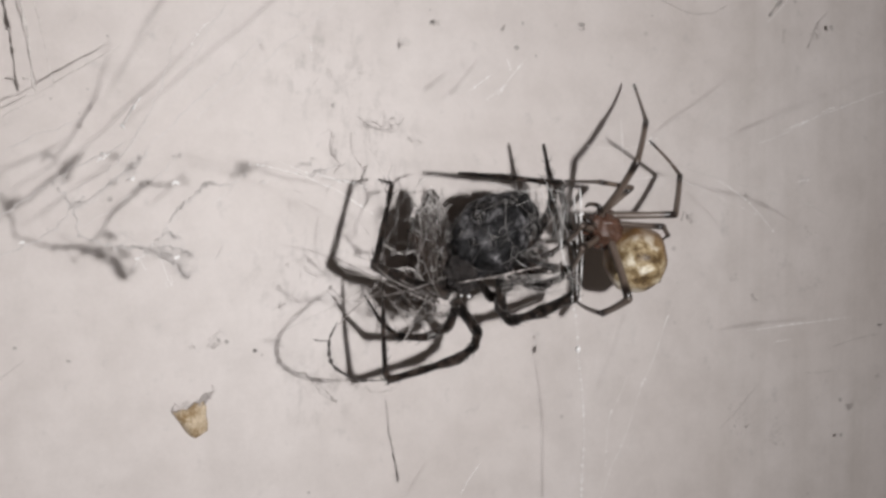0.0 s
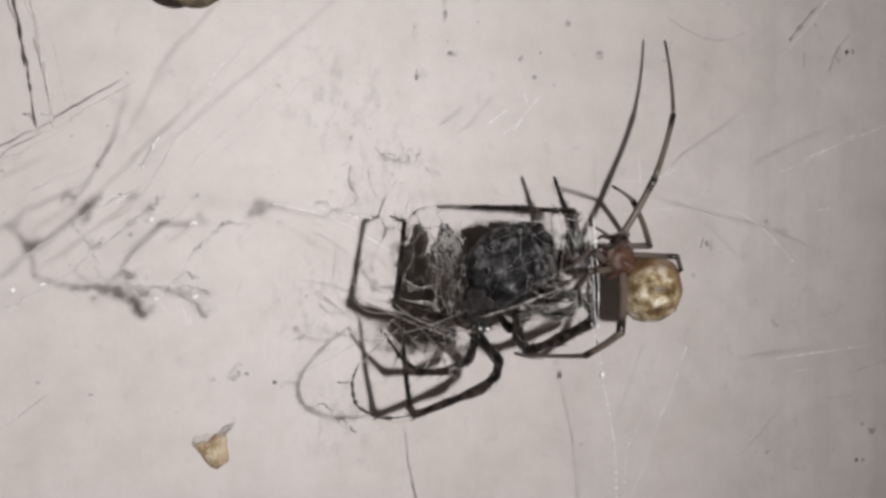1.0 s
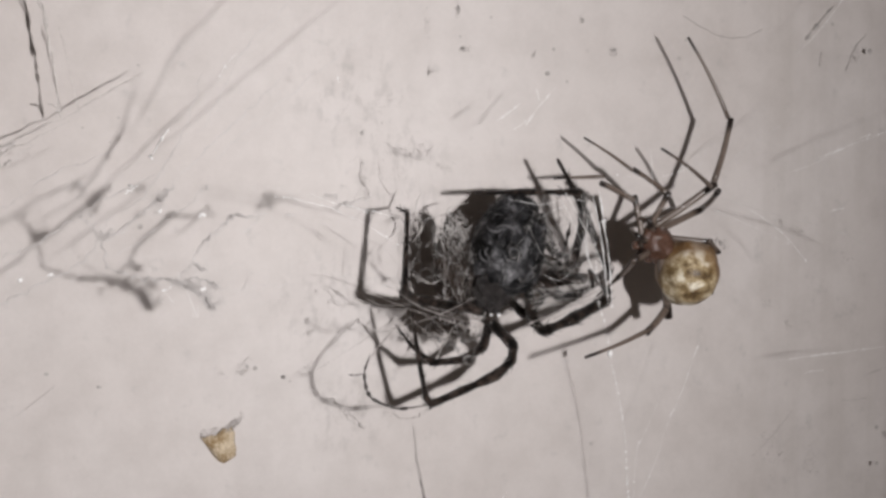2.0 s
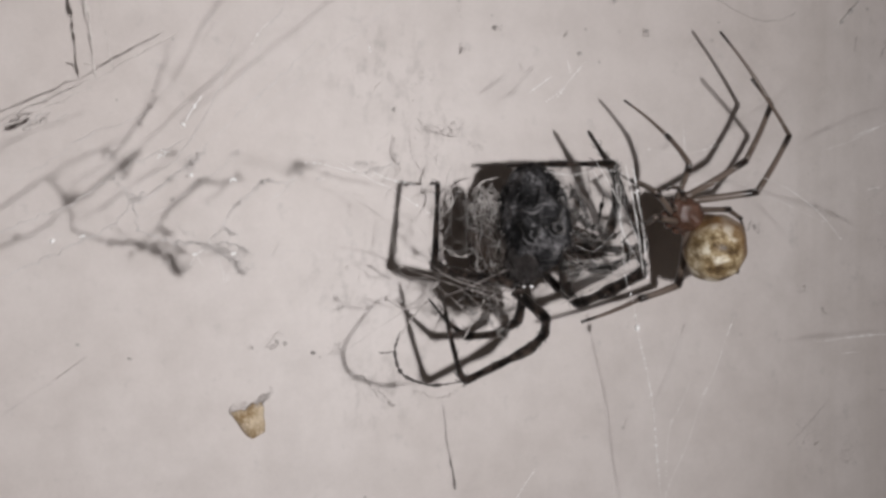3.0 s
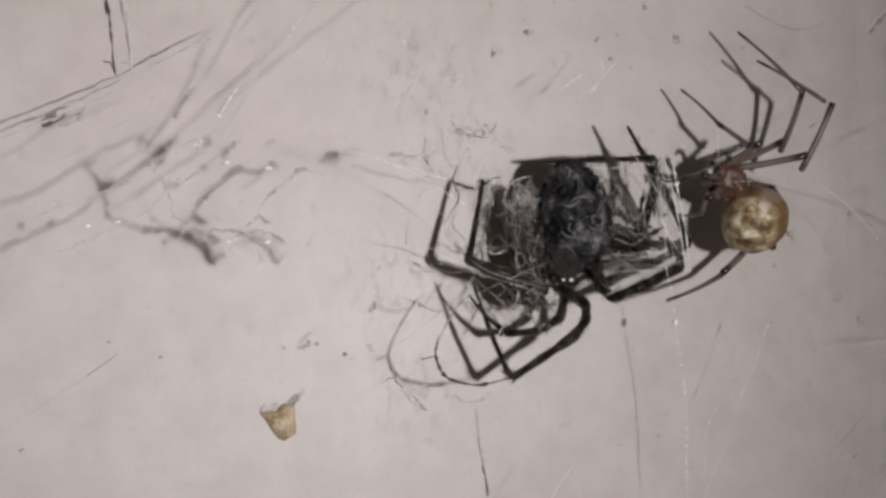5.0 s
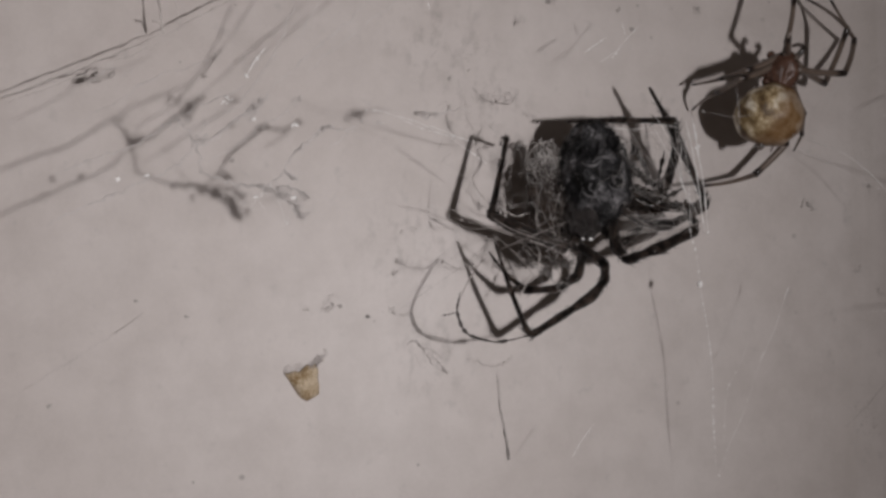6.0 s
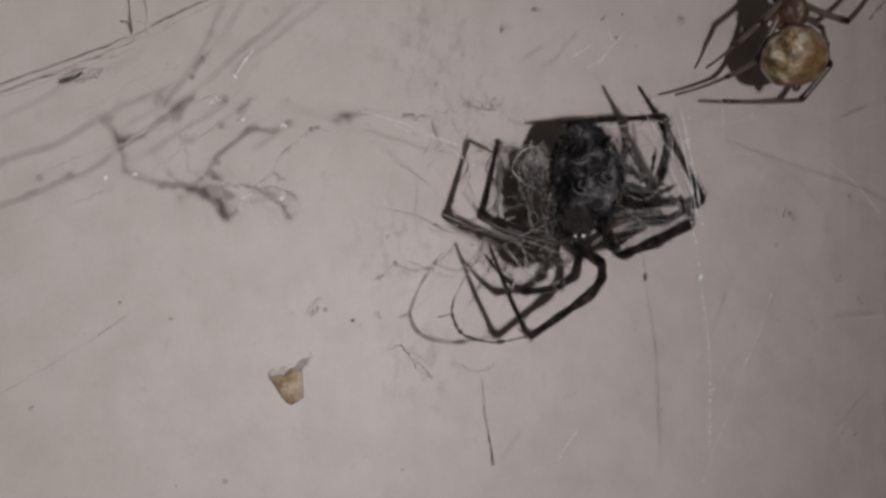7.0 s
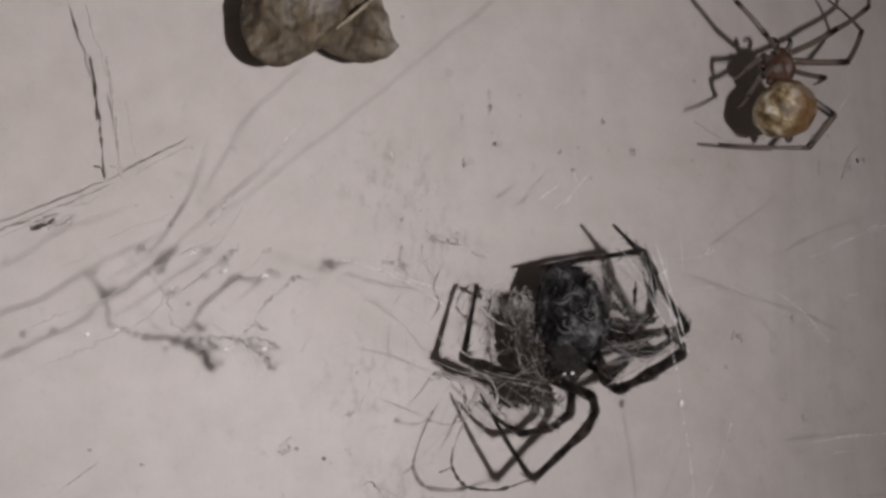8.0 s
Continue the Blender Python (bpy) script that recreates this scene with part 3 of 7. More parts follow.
GREY = "thin dusty grey cobweb strand in front of the wall"
WHITE = "fine white silk: threads, and short dashes for their glints"
DUSTY = []
DUSTY.append(hair([(-2.058, -0.250, 1.955), (-1.972, -0.250, 1.700), (-1.889, -0.250, 1.410), (-1.859, -0.250, 1.184), (-1.834, -0.250, 0.964)], 0.0081, "dry dusty thread hanging beside the wall", WEB_DUST, name="dusty_thread", parent=WEB))
DUSTY.append(hair([(-1.932, -0.250, 1.670), (-1.895, -0.250, 1.443), (-1.885, -0.250, 1.296)], 0.0089, "dry dusty thread hanging beside the wall", WEB_DUST, name="dusty_thread", parent=WEB))
DUSTY.append(hair([(-1.899, -0.250, 1.035), (-1.854, -0.250, 1.022), (-1.830, -0.250, 0.957)], 0.0068, "dry dusty thread hanging beside the wall", WEB_DUST, name="dusty_thread", parent=WEB))
DUSTY.append(hair([(-1.833, -0.250, 1.464), (-1.780, -0.250, 1.221), (-1.737, -0.250, 0.989)], 0.0035, "dry dusty thread hanging beside the wall", WEB_DUST, name="dusty_thread", parent=WEB))
DUSTY.append(hair([(-2.724, -0.250, 0.540), (-2.385, -0.250, 0.693), (-2.093, -0.250, 0.831), (-1.823, -0.250, 0.958), (-1.622, -0.250, 1.083), (-1.368, -0.250, 1.231)], 0.0057, "long dusty thread along the wall", WEB_DUST, name="dusty_thread", parent=WEB))
DUSTY.append(hair([(-2.666, -0.250, 0.527), (-2.326, -0.250, 0.673), (-2.061, -0.250, 0.802), (-1.789, -0.250, 0.940)], 0.0041, "dry dusty thread hanging beside the wall", WEB_DUST, name="dusty_thread", parent=WEB))
DUSTY.append(hair([(-2.223, -0.250, 0.658), (-2.149, -0.250, 0.686), (-2.096, -0.250, 0.727)], 0.0115, "dry dusty thread hanging beside the wall", WEB_DUST, name="dusty_thread", parent=WEB))
yarn([(-2.409, -0.850, -0.186), (-2.250, -0.850, -0.100), (-2.116, -0.850, -0.039), (-1.979, -0.850, 0.029), (-1.841, -0.850, 0.094), (-1.731, -0.850, 0.171), (-1.671, -0.850, 0.257)], 0.0170, 20)
yarn([(-1.671, -0.850, 0.257), (-1.592, -0.850, 0.283), (-1.507, -0.850, 0.350), (-1.421, -0.850, 0.421), (-1.335, -0.850, 0.493), (-1.278, -0.850, 0.567)], 0.0204, 28)
yarn([(-1.278, -0.850, 0.567), (-1.134, -0.850, 0.714), (-0.987, -0.850, 0.848), (-0.838, -0.850, 0.990), (-0.657, -0.850, 1.188)], 0.0101, 12)
yarn([(-2.365, -0.850, 0.075), (-2.259, -0.850, 0.123), (-2.124, -0.850, 0.180), (-1.987, -0.850, 0.235), (-1.849, -0.850, 0.331), (-1.766, -0.850, 0.386)], 0.0150, 18)
yarn([(-1.766, -0.850, 0.386), (-1.669, -0.850, 0.452), (-1.569, -0.850, 0.497), (-1.339, -0.850, 0.609)], 0.0116, 14)
yarn([(-1.766, -0.850, 0.386), (-1.707, -0.850, 0.330), (-1.671, -0.850, 0.272), (-1.646, -0.850, 0.199), (-1.638, -0.850, 0.124), (-1.586, -0.850, 0.098)], 0.0204, 28)
yarn([(-1.671, -0.850, 0.272), (-1.608, -0.850, 0.366), (-1.538, -0.850, 0.414), (-1.424, -0.850, 0.512), (-1.311, -0.850, 0.672), (-1.199, -0.850, 0.925), (-1.145, -0.850, 1.115)], 0.0081, 9)
yarn([(-1.641, -0.850, 0.229), (-1.615, -0.850, 0.314), (-1.592, -0.850, 0.283)], 0.0204, 28)
yarn([(-1.586, -0.850, 0.098), (-1.541, -0.850, 0.076), (-1.440, -0.850, 0.053), (-1.351, -0.850, 0.048), (-1.263, -0.850, 0.028), (-1.197, -0.850, -0.021), (-1.128, -0.850, -0.024)], 0.0306, 43)
yarn([(-1.263, -0.850, 0.037), (-1.175, -0.850, 0.047), (-1.100, -0.850, 0.020), (-1.054, -0.850, -0.021)], 0.0306, 43)
yarn([(-1.137, -0.850, -0.018), (-1.124, -0.850, -0.077), (-1.088, -0.850, -0.125)], 0.0408, 57)
yarn([(-1.201, -0.850, 0.140), (-1.165, -0.850, 0.209), (-1.121, -0.850, 0.262), (-1.063, -0.850, 0.305), (-1.005, -0.850, 0.361), (-0.980, -0.850, 0.380), (-0.899, -0.850, 0.367), (-0.823, -0.850, 0.389)], 0.0272, 38)
yarn([(-1.201, -0.850, 0.140), (-1.236, -0.850, 0.093), (-1.278, -0.850, 0.054)], 0.0145, 17)
yarn([(-1.201, -0.850, 0.140), (-1.162, -0.850, 0.108), (-1.123, -0.850, 0.086)], 0.0204, 28)
yarn([(-0.971, -0.850, 0.258), (-0.897, -0.850, 0.314), (-0.853, -0.850, 0.357), (-0.808, -0.850, 0.390)], 0.0101, 12)
yarn([(-1.616, -0.850, 0.156), (-1.417, -0.850, 0.286), (-1.303, -0.850, 0.383), (-1.216, -0.850, 0.434), (-1.164, -0.850, 0.497)], 0.0087, 10)
yarn([(-1.504, -0.850, 0.282), (-1.458, -0.850, 0.164), (-1.412, -0.850, 0.120), (-1.382, -0.850, 0.086)], 0.0064, 7)
yarn([(-1.279, -0.850, 0.061), (-1.377, -0.850, 0.092), (-1.412, -0.850, 0.114)], 0.0087, 10)
yarn([(-2.268, -0.850, 0.357), (-2.159, -0.850, 0.407), (-2.051, -0.850, 0.473), (-1.858, -0.850, 0.604), (-1.718, -0.850, 0.659), (-1.548, -0.850, 0.746)], 0.0064, 7)
yarn([(-2.009, -0.850, 0.092), (-1.840, -0.850, 0.055), (-1.655, -0.850, 0.020)], 0.0043, 6)
yarn([(-0.827, -0.850, 0.534), (-0.687, -0.850, 0.496), (-0.516, -0.850, 0.469)], 0.0058, 7)
yarn([(-1.054, -0.850, -0.015), (-0.874, -0.850, -0.006), (-0.691, -0.850, -0.005)], 0.0043, 6)
yarn([(-1.085, -0.900, 0.668), (-0.881, -0.900, 0.847), (-0.533, -0.900, 1.139), (-0.141, -0.900, 1.474), (0.274, -0.900, 1.833), (0.593, -0.900, 2.115)], 0.0144, 11)
yarn([(-1.206, -0.900, 0.730), (-1.129, -0.900, 0.852), (-1.031, -0.900, 1.061), (-0.923, -0.900, 1.242), (-0.745, -0.900, 1.442), (-0.600, -0.900, 1.582)], 0.0168, 11)
yarn([(-0.499, -1.050, 0.414), (-0.469, -1.050, 0.422), (-0.433, -1.050, 0.443), (-0.347, -1.050, 0.460), (-0.256, -1.050, 0.484)], 0.014, 14)
yarn([(-0.750, -1.050, 0.373), (-0.721, -1.050, 0.384), (-0.688, -1.050, 0.380)], 0.014, 14)
yarn([(-2.247, -0.250, 0.659), (-2.201, -0.250, 0.700), (-2.165, -0.250, 0.729), (-2.111, -0.250, 0.758)], 0.014, 16)
yarn([(-2.078, -0.250, 0.699), (-2.042, -0.250, 0.724), (-2.003, -0.250, 0.746)], 0.008, 7)
tuft((-1.387, -0.850, 0.436), (0.035, 0.03, 0.05), 30, 0.0016, GREYWEB, "clot of pale dust caught in the cobweb", (0, 0, 0), curl=0.3)
tuft((-1.365, -0.850, 0.473), (0.03, 0.03, 0.04), 14, 0.0014, GREYWEB, "clot of pale dust caught in the cobweb", (0, 0, 0), curl=0.3)
tuft((-1.671, -0.850, 0.263), (0.035, 0.03, 0.045), 22, 0.0015, GREYWEB, "clot of pale dust caught in the cobweb", (0, 0, 0), curl=0.3)
tuft((-1.263, -0.850, 0.025), (0.06, 0.03, 0.02), 22, 0.0016, GREYWEB, "clot of pale dust caught in the cobweb", (0, 0, 0), curl=0.3)
tuft((-1.189, -0.850, 0.005), (0.06, 0.03, 0.03), 26, 0.0016, GREYWEB, "clot of pale dust caught in the cobweb", (0, 0, 0), curl=0.4)
tuft((-1.091, -0.850, -0.000), (0.04, 0.03, 0.025), 18, 0.0016, GREYWEB, "clot of pale dust caught in the cobweb", (0, 0, 0), curl=0.4)
tuft((-1.112, -0.850, -0.071), (0.025, 0.03, 0.055), 34, 0.0016, GREYWEB, "clot of pale dust caught in the cobweb", (0, 0, 0), curl=0.3)
tuft((-1.064, -0.850, -0.081), (0.04, 0.03, 0.045), 20, 0.0013, GREYWEB, "clot of pale dust caught in the cobweb", (0, 0, 0), curl=0.8)
tuft((-1.200, -0.850, 0.112), (0.04, 0.02, 0.03), 20, 0.0013, GREYWEB, "clot of pale dust caught in the cobweb", (0, 0, 0), curl=0.4)
tuft((-1.153, -0.850, 0.505), (0.02, 0.02, 0.03), 14, 0.0015, GREYWEB, "clot of pale dust caught in the cobweb", (0, 0, 0), curl=0.6)
tuft((-0.433, -1.050, 0.437), (0.045, 0.03, 0.02), 24, 0.0015, GREYWEB, "clot of pale dust caught in the cobweb", (0, 0, 0), curl=0.6)
tuft((-1.766, -0.850, 0.383), (0.03, 0.02, 0.02), 12, 0.0014, GREYWEB, "clot of pale dust caught in the cobweb", (0, 0, 0), curl=0.6)
tuft((-0.904, -0.850, -0.014), (0.13, 0.06, 0.09), 16, 0.0009, GREYWEB, "wispy curl of pale silk in the cobweb", (0, 0, 0), curl=1.4)
tuft((-1.248, -0.850, -0.010), (0.12, 0.06, 0.09), 7, 0.001, SILK, "wispy curl of pale silk in the cobweb", (0, 0, 0), curl=1.4)
tuft((0.105, -0.015, 0.614), (0.3, 0.006, 0.14), 9, 0.001, SMUDGE, "short grey dust fibres lying on the painted wall", (0, 0, 0), curl=1.0)
tuft((-0.144, -0.015, 0.299), (0.16, 0.006, 0.2), 5, 0.001, SMUDGE, "short grey dust fibres lying on the painted wall", (0, 0, 0), curl=1.0)
tuft((-0.297, -0.015, -0.146), (0.2, 0.006, 0.14), 6, 0.001, SMUDGE, "short grey dust fibres lying on the painted wall", (0, 0, 0), curl=1.0)
tuft((-0.214, -0.015, -0.854), (0.22, 0.006, 0.1), 7, 0.001, SMUDGE, "short grey dust fibres lying on the painted wall", (0, 0, 0), curl=1.0)
tuft((-0.829, -0.015, -0.573), (0.12, 0.006, 0.06), 4, 0.001, SMUDGE, "short grey dust fibres lying on the painted wall", (0, 0, 0), curl=1.0)
tuft((-0.191, -0.015, 1.080), (0.25, 0.006, 0.2), 6, 0.001, SMUDGE, "short grey dust fibres lying on the painted wall", (0, 0, 0), curl=1.0)
# short thick white dashes stand in for glints along finer threads
strand([(2.610, -0.700, 0.683), (2.707, -0.700, 0.722), (2.805, -0.700, 0.753)], 0.0024, SILK, WHITE, 2, 0.004)
strand([(2.894, -0.700, 0.807), (2.948, -0.700, 0.827), (3.001, -0.700, 0.839)], 0.0024, SILK, WHITE, 2, 0.004)
strand([(2.715, -0.700, 0.360), (2.764, -0.700, 0.374), (2.813, -0.700, 0.380)], 0.0024, SILK, WHITE, 2, 0.004)
strand([(2.556, -0.700, -0.651), (2.626, -0.700, -0.640), (2.695, -0.700, -0.637)], 0.0024, SILK, WHITE, 2, 0.004)
strand([(2.566, -0.700, -0.547), (2.716, -0.700, -0.536), (2.866, -0.700, -0.533)], 0.0024, SILK, WHITE, 2, 0.004)
strand([(-0.376, -0.700, 0.431), (-0.291, -0.700, 0.402), (-0.205, -0.700, 0.364)], 0.0024, SILK, WHITE, 2, 0.004)
strand([(0.700, -0.700, 0.875), (0.731, -0.700, 0.914), (0.761, -0.700, 0.946)], 0.0024, SILK, WHITE, 2, 0.004)
strand([(1.789, -0.700, -0.521), (1.804, -0.700, -0.480), (1.818, -0.700, -0.447)], 0.0024, SILK, WHITE, 2, 0.004)
strand([(1.629, -0.700, -0.884), (1.647, -0.700, -0.853), (1.665, -0.700, -0.829)], 0.0024, SILK, WHITE, 2, 0.004)
strand([(1.655, -0.700, 0.597), (1.676, -0.700, 0.623), (1.697, -0.700, 0.642)], 0.0024, SILK, WHITE, 2, 0.004)
strand([(0.527, -0.700, 0.890), (0.588, -0.700, 0.941), (0.649, -0.700, 0.983)], 0.0024, SILK, WHITE, 2, 0.004)
strand([(-0.398, -0.700, 1.129), (-0.392, -0.700, 1.113), (-0.386, -0.700, 1.089)], 0.0024, SILK, WHITE, 2, 0.004)
strand([(-1.511, -0.700, 0.496), (-1.490, -0.700, 0.516), (-1.469, -0.700, 0.529)], 0.0024, SILK, WHITE, 2, 0.004)
strand([(0.758, -0.700, 1.086), (0.768, -0.700, 1.058), (0.779, -0.700, 1.021)], 0.0024, SILK, WHITE, 2, 0.004)
tuft((-1.273, -0.860, 0.041), (0.050, 0.030, 0.020), 26, 0.0017, GREYWEB, "clot of pale dust caught in the cobweb", curl=0.5, limit=0.06)
tuft((-1.208, -0.860, 0.005), (0.050, 0.030, 0.030), 36, 0.0017, GREYWEB, "clot of pale dust caught in the cobweb", curl=0.5, limit=0.06)
tuft((-1.147, -0.860, -0.044), (0.040, 0.030, 0.040), 40, 0.0017, GREYWEB, "clot of pale dust caught in the cobweb", curl=0.5, limit=0.06)
tuft((-1.104, -0.860, -0.097), (0.035, 0.030, 0.030), 36, 0.0017, GREYWEB, "clot of pale dust caught in the cobweb", curl=0.5, limit=0.06)
tuft((-1.165, -0.860, 0.097), (0.030, 0.030, 0.030), 20, 0.0017, GREYWEB, "clot of pale dust caught in the cobweb", curl=0.5, limit=0.06)
tuft((-1.361, -0.860, 0.464), (0.030, 0.030, 0.045), 44, 0.0017, GREYWEB, "clot of pale dust caught in the cobweb", curl=0.5, limit=0.06)
tuft((-1.332, -0.860, 0.510), (0.015, 0.030, 0.030), 16, 0.0017, GREYWEB, "clot of pale dust caught in the cobweb", curl=0.5, limit=0.06)
tuft((-0.465, -0.860, 0.476), (0.045, 0.030, 0.015), 26, 0.0017, GREYWEB, "clot of pale dust caught in the cobweb", curl=0.5, limit=0.06)
tuft((-1.717, -0.860, 0.384), (0.030, 0.030, 0.020), 18, 0.0017, GREYWEB, "clot of pale dust caught in the cobweb", curl=0.5, limit=0.06)
tuft((-1.646, -0.860, 0.275), (0.025, 0.030, 0.030), 22, 0.0017, GREYWEB, "clot of pale dust caught in the cobweb", curl=0.5, limit=0.06)
tuft((-1.125, -0.860, 0.519), (0.012, 0.030, 0.025), 16, 0.0017, GREYWEB, "clot of pale dust caught in the cobweb", curl=0.5, limit=0.06)
tuft((-0.963, -0.860, 0.379), (0.030, 0.030, 0.015), 16, 0.0017, GREYWEB, "clot of pale dust caught in the cobweb", curl=0.5, limit=0.06)
tuft((-0.782, -0.860, 0.413), (0.020, 0.030, 0.015), 12, 0.0017, GREYWEB, "clot of pale dust caught in the cobweb", curl=0.5, limit=0.06)
tuft((-2.189, -0.250, 0.685), (0.040, 0.020, 0.020), 30, 0.0016, WEB_DUST, "clot of pale dust caught in the cobweb", curl=0.5, limit=0.06)
tuft((-2.029, -0.250, 0.701), (0.020, 0.020, 0.010), 8, 0.0016, WEB_DUST, "clot of pale dust caught in the cobweb", curl=0.5, limit=0.06)
# soft grey smudges on the paint: place, reach and number of fibres
for x, z, wide, high, count in (
    (0.318, 1.219, 0.035, 0.030, 22),
    (0.160, 0.720, 0.080, 0.040, 16),
    (0.260, 0.740, 0.060, 0.060, 14),
    (-0.100, 0.560, 0.030, 0.100, 16),
    (0.420, 0.620, 0.070, 0.060, 12),
    (0.120, 0.560, 0.100, 0.060, 16),
    (0.300, 1.500, 0.012, 0.100, 14),
    (0.500, 1.700, 0.018, 0.035, 14),
    (0.496, 1.600, 0.014, 0.050, 14),
    (0.716, 1.700, 0.020, 0.020, 8),
    (0.539, 1.362, 0.035, 0.022, 20),
    (0.999, 1.337, 0.020, 0.025, 10),
    (1.332, 1.565, 0.020, 0.035, 14),
    (1.545, 1.379, 0.030, 0.035, 10),
    (0.060, 1.050, 0.090, 0.050, 16),
    (0.020, 0.970, 0.030, 0.090, 10),
    (3.110, 1.380, 0.020, 0.060, 10),
    (3.400, 1.400, 0.040, 0.080, 26),
    (3.778, 1.368, 0.020, 0.060, 10),
    (3.775, -1.289, 0.045, 0.035, 34),
    (4.046, -0.708, 0.030, 0.030, 18),
    (4.036, -1.102, 0.030, 0.060, 14),
    (2.726, -0.295, 0.050, 0.040, 14),
    (2.900, -0.460, 0.050, 0.070, 10),
    (2.375, 0.107, 0.020, 0.040, 12),
    (3.367, -0.004, 0.060, 0.040, 12),
    (2.822, 0.263, 0.040, 0.025, 14),
    (2.940, 0.210, 0.090, 0.050, 10),
    (3.100, -1.420, 0.100, 0.160, 40),
    (2.800, -1.360, 0.120, 0.160, 34),
    (2.760, -1.240, 0.080, 0.100, 20),
    (-0.850, -0.600, 0.040, 0.030, 12),
    (-0.460, -0.600, 0.040, 0.030, 12),
    (-0.440, -0.380, 0.050, 0.040, 12),
    (-0.980, -0.600, 0.030, 0.030, 8),
):
    back = 0.0 if x < 2 else math.tan(radians(6)) * 0.28 * math.log1p(math.exp((x - 2.5) / 0.28))
    tuft((x, back - 0.004, z), (wide, 0.003, high), count, 0.0013, SMUDGE, "soft grey smudge on the painted wall", curl=1.0, name="wall_smudge", limit=0.035)
# more white dashes shaped as single glints in the web
strand([(-2.064, -0.850, 0.058), (-2.053, -0.850, 0.061), (-2.039, -0.850, 0.065)], 0.005, SILK, WHITE, 2, 0.002)
strand([(-1.930, -0.850, 0.079), (-1.919, -0.850, 0.082), (-1.904, -0.850, 0.086)], 0.005, SILK, WHITE, 2, 0.002)
strand([(-1.380, -0.850, 0.396), (-1.369, -0.850, 0.400), (-1.354, -0.850, 0.404)], 0.005, SILK, WHITE, 2, 0.002)
strand([(-1.165, -0.850, 0.375), (-1.153, -0.850, 0.379), (-1.138, -0.850, 0.383)], 0.005, SILK, WHITE, 2, 0.002)
strand([(-1.164, -0.850, -0.013), (-1.152, -0.850, -0.009), (-1.138, -0.850, -0.005)], 0.005, SILK, WHITE, 2, 0.002)
strand([(-1.363, -0.850, -0.015), (-1.352, -0.850, -0.011), (-1.337, -0.850, -0.008)], 0.005, SILK, WHITE, 2, 0.002)
tuft((-1.505, -0.750, 0.512), (0.03, 0.03, 0.04), 5, 0.006, SILK, "wispy curl of pale silk in the cobweb", (0, 0, 0), curl=0.6)
strand([(-0.346, -0.450, 0.019), (-0.164, -0.450, -0.022), (0.139, -0.450, -0.129), (0.379, -0.450, -0.202)], 0.0035, COBWEB, GREY, 0, 0.02)
strand([(-0.241, -0.400, -0.272), (-0.056, -0.400, -0.345), (0.079, -0.400, -0.371)], 0.003, COBWEB, GREY, 0, 0.02)
strand([(-0.056, -0.400, -0.345), (0.028, -0.400, -0.255), (0.113, -0.400, -0.153)], 0.003, COBWEB, GREY, 0, 0.02)
strand([(-0.326, -0.400, 0.325), (-0.057, -0.400, 0.130), (0.113, -0.400, -0.070)], 0.002, COBWEB, GREY, 0, 0.02)
strand([(0.023, -0.300, 0.743), (0.058, -0.300, 0.540), (0.161, -0.300, 0.372)], 0.002, COBWEB, GREY, 0, 0.02)
strand([(-0.248, -0.300, 0.396), (0.058, -0.300, 0.370)], 0.002, COBWEB, GREY, 0, 0.02)
strand([(-0.147, -0.300, 0.264), (-0.179, -0.300, -0.040), (-0.077, -0.300, -0.207)], 0.0015, COBWEB, GREY, 0, 0.02)
strand([(0.141, -0.120, 0.748), (0.205, -0.120, 0.700), (0.248, -0.120, 0.673), (0.305, -0.120, 0.694), (0.356, -0.120, 0.751), (0.320, -0.120, 0.775)], 0.0024, COBWEB, GREY, 0, 0.022)
strand([(0.234, -0.120, 0.773), (0.269, -0.120, 0.714), (0.247, -0.120, 0.666)], 0.0021, COBWEB, GREY, 0, 0.022)
strand([(0.453, -0.400, 0.423), (0.335, -0.400, 0.382), (0.276, -0.400, 0.287), (0.348, -0.400, 0.197), (0.456, -0.400, 0.153)], 0.0055, COBWEB, GREY, 0, 0.012)
strand([(0.320, -0.350, 0.419), (0.364, -0.350, 0.309), (0.338, -0.350, 0.170), (0.375, -0.350, 0.068)], 0.0055, COBWEB, GREY, 0, 0.012)
strand([(0.119, -0.500, -0.131), (0.254, -0.500, -0.150), (0.326, -0.500, -0.276), (0.248, -0.500, -0.446), (0.174, -0.500, -0.581)], 0.0055, COBWEB, GREY, 0, 0.012)
strand([(0.219, -0.400, -0.178), (0.309, -0.400, -0.278), (0.399, -0.400, -0.378), (0.507, -0.400, -0.444)], 0.0055, COBWEB, GREY, 0, 0.012)
strand([(0.061, -0.500, 0.019), (0.182, -0.500, -0.044), (0.269, -0.500, -0.024)], 0.0055, COBWEB, GREY, 0, 0.012)
strand([(0.519, -0.300, 0.354), (0.484, -0.300, 0.248), (0.540, -0.300, 0.162), (0.505, -0.300, 0.074)], 0.0055, COBWEB, GREY, 0, 0.012)
strand([(0.109, -0.400, 0.193), (0.160, -0.400, 0.298), (0.123, -0.400, 0.399), (0.174, -0.400, 0.505)], 0.0055, COBWEB, GREY, 0, 0.012)
strand([(-0.780, -0.900, 0.476), (-0.660, -0.900, 0.464), (-0.508, -0.900, 0.423), (-0.385, -0.900, 0.366), (-0.262, -0.900, 0.308), (-0.106, -0.900, 0.204)], 0.0015, SILK, WHITE, 14, 0.012)
strand([(-0.556, -0.600, 0.495), (-0.409, -0.600, 0.438), (-0.227, -0.600, 0.390), (-0.026, -0.600, 0.340)], 0.0013, SILK, WHITE, 8, 0.012)
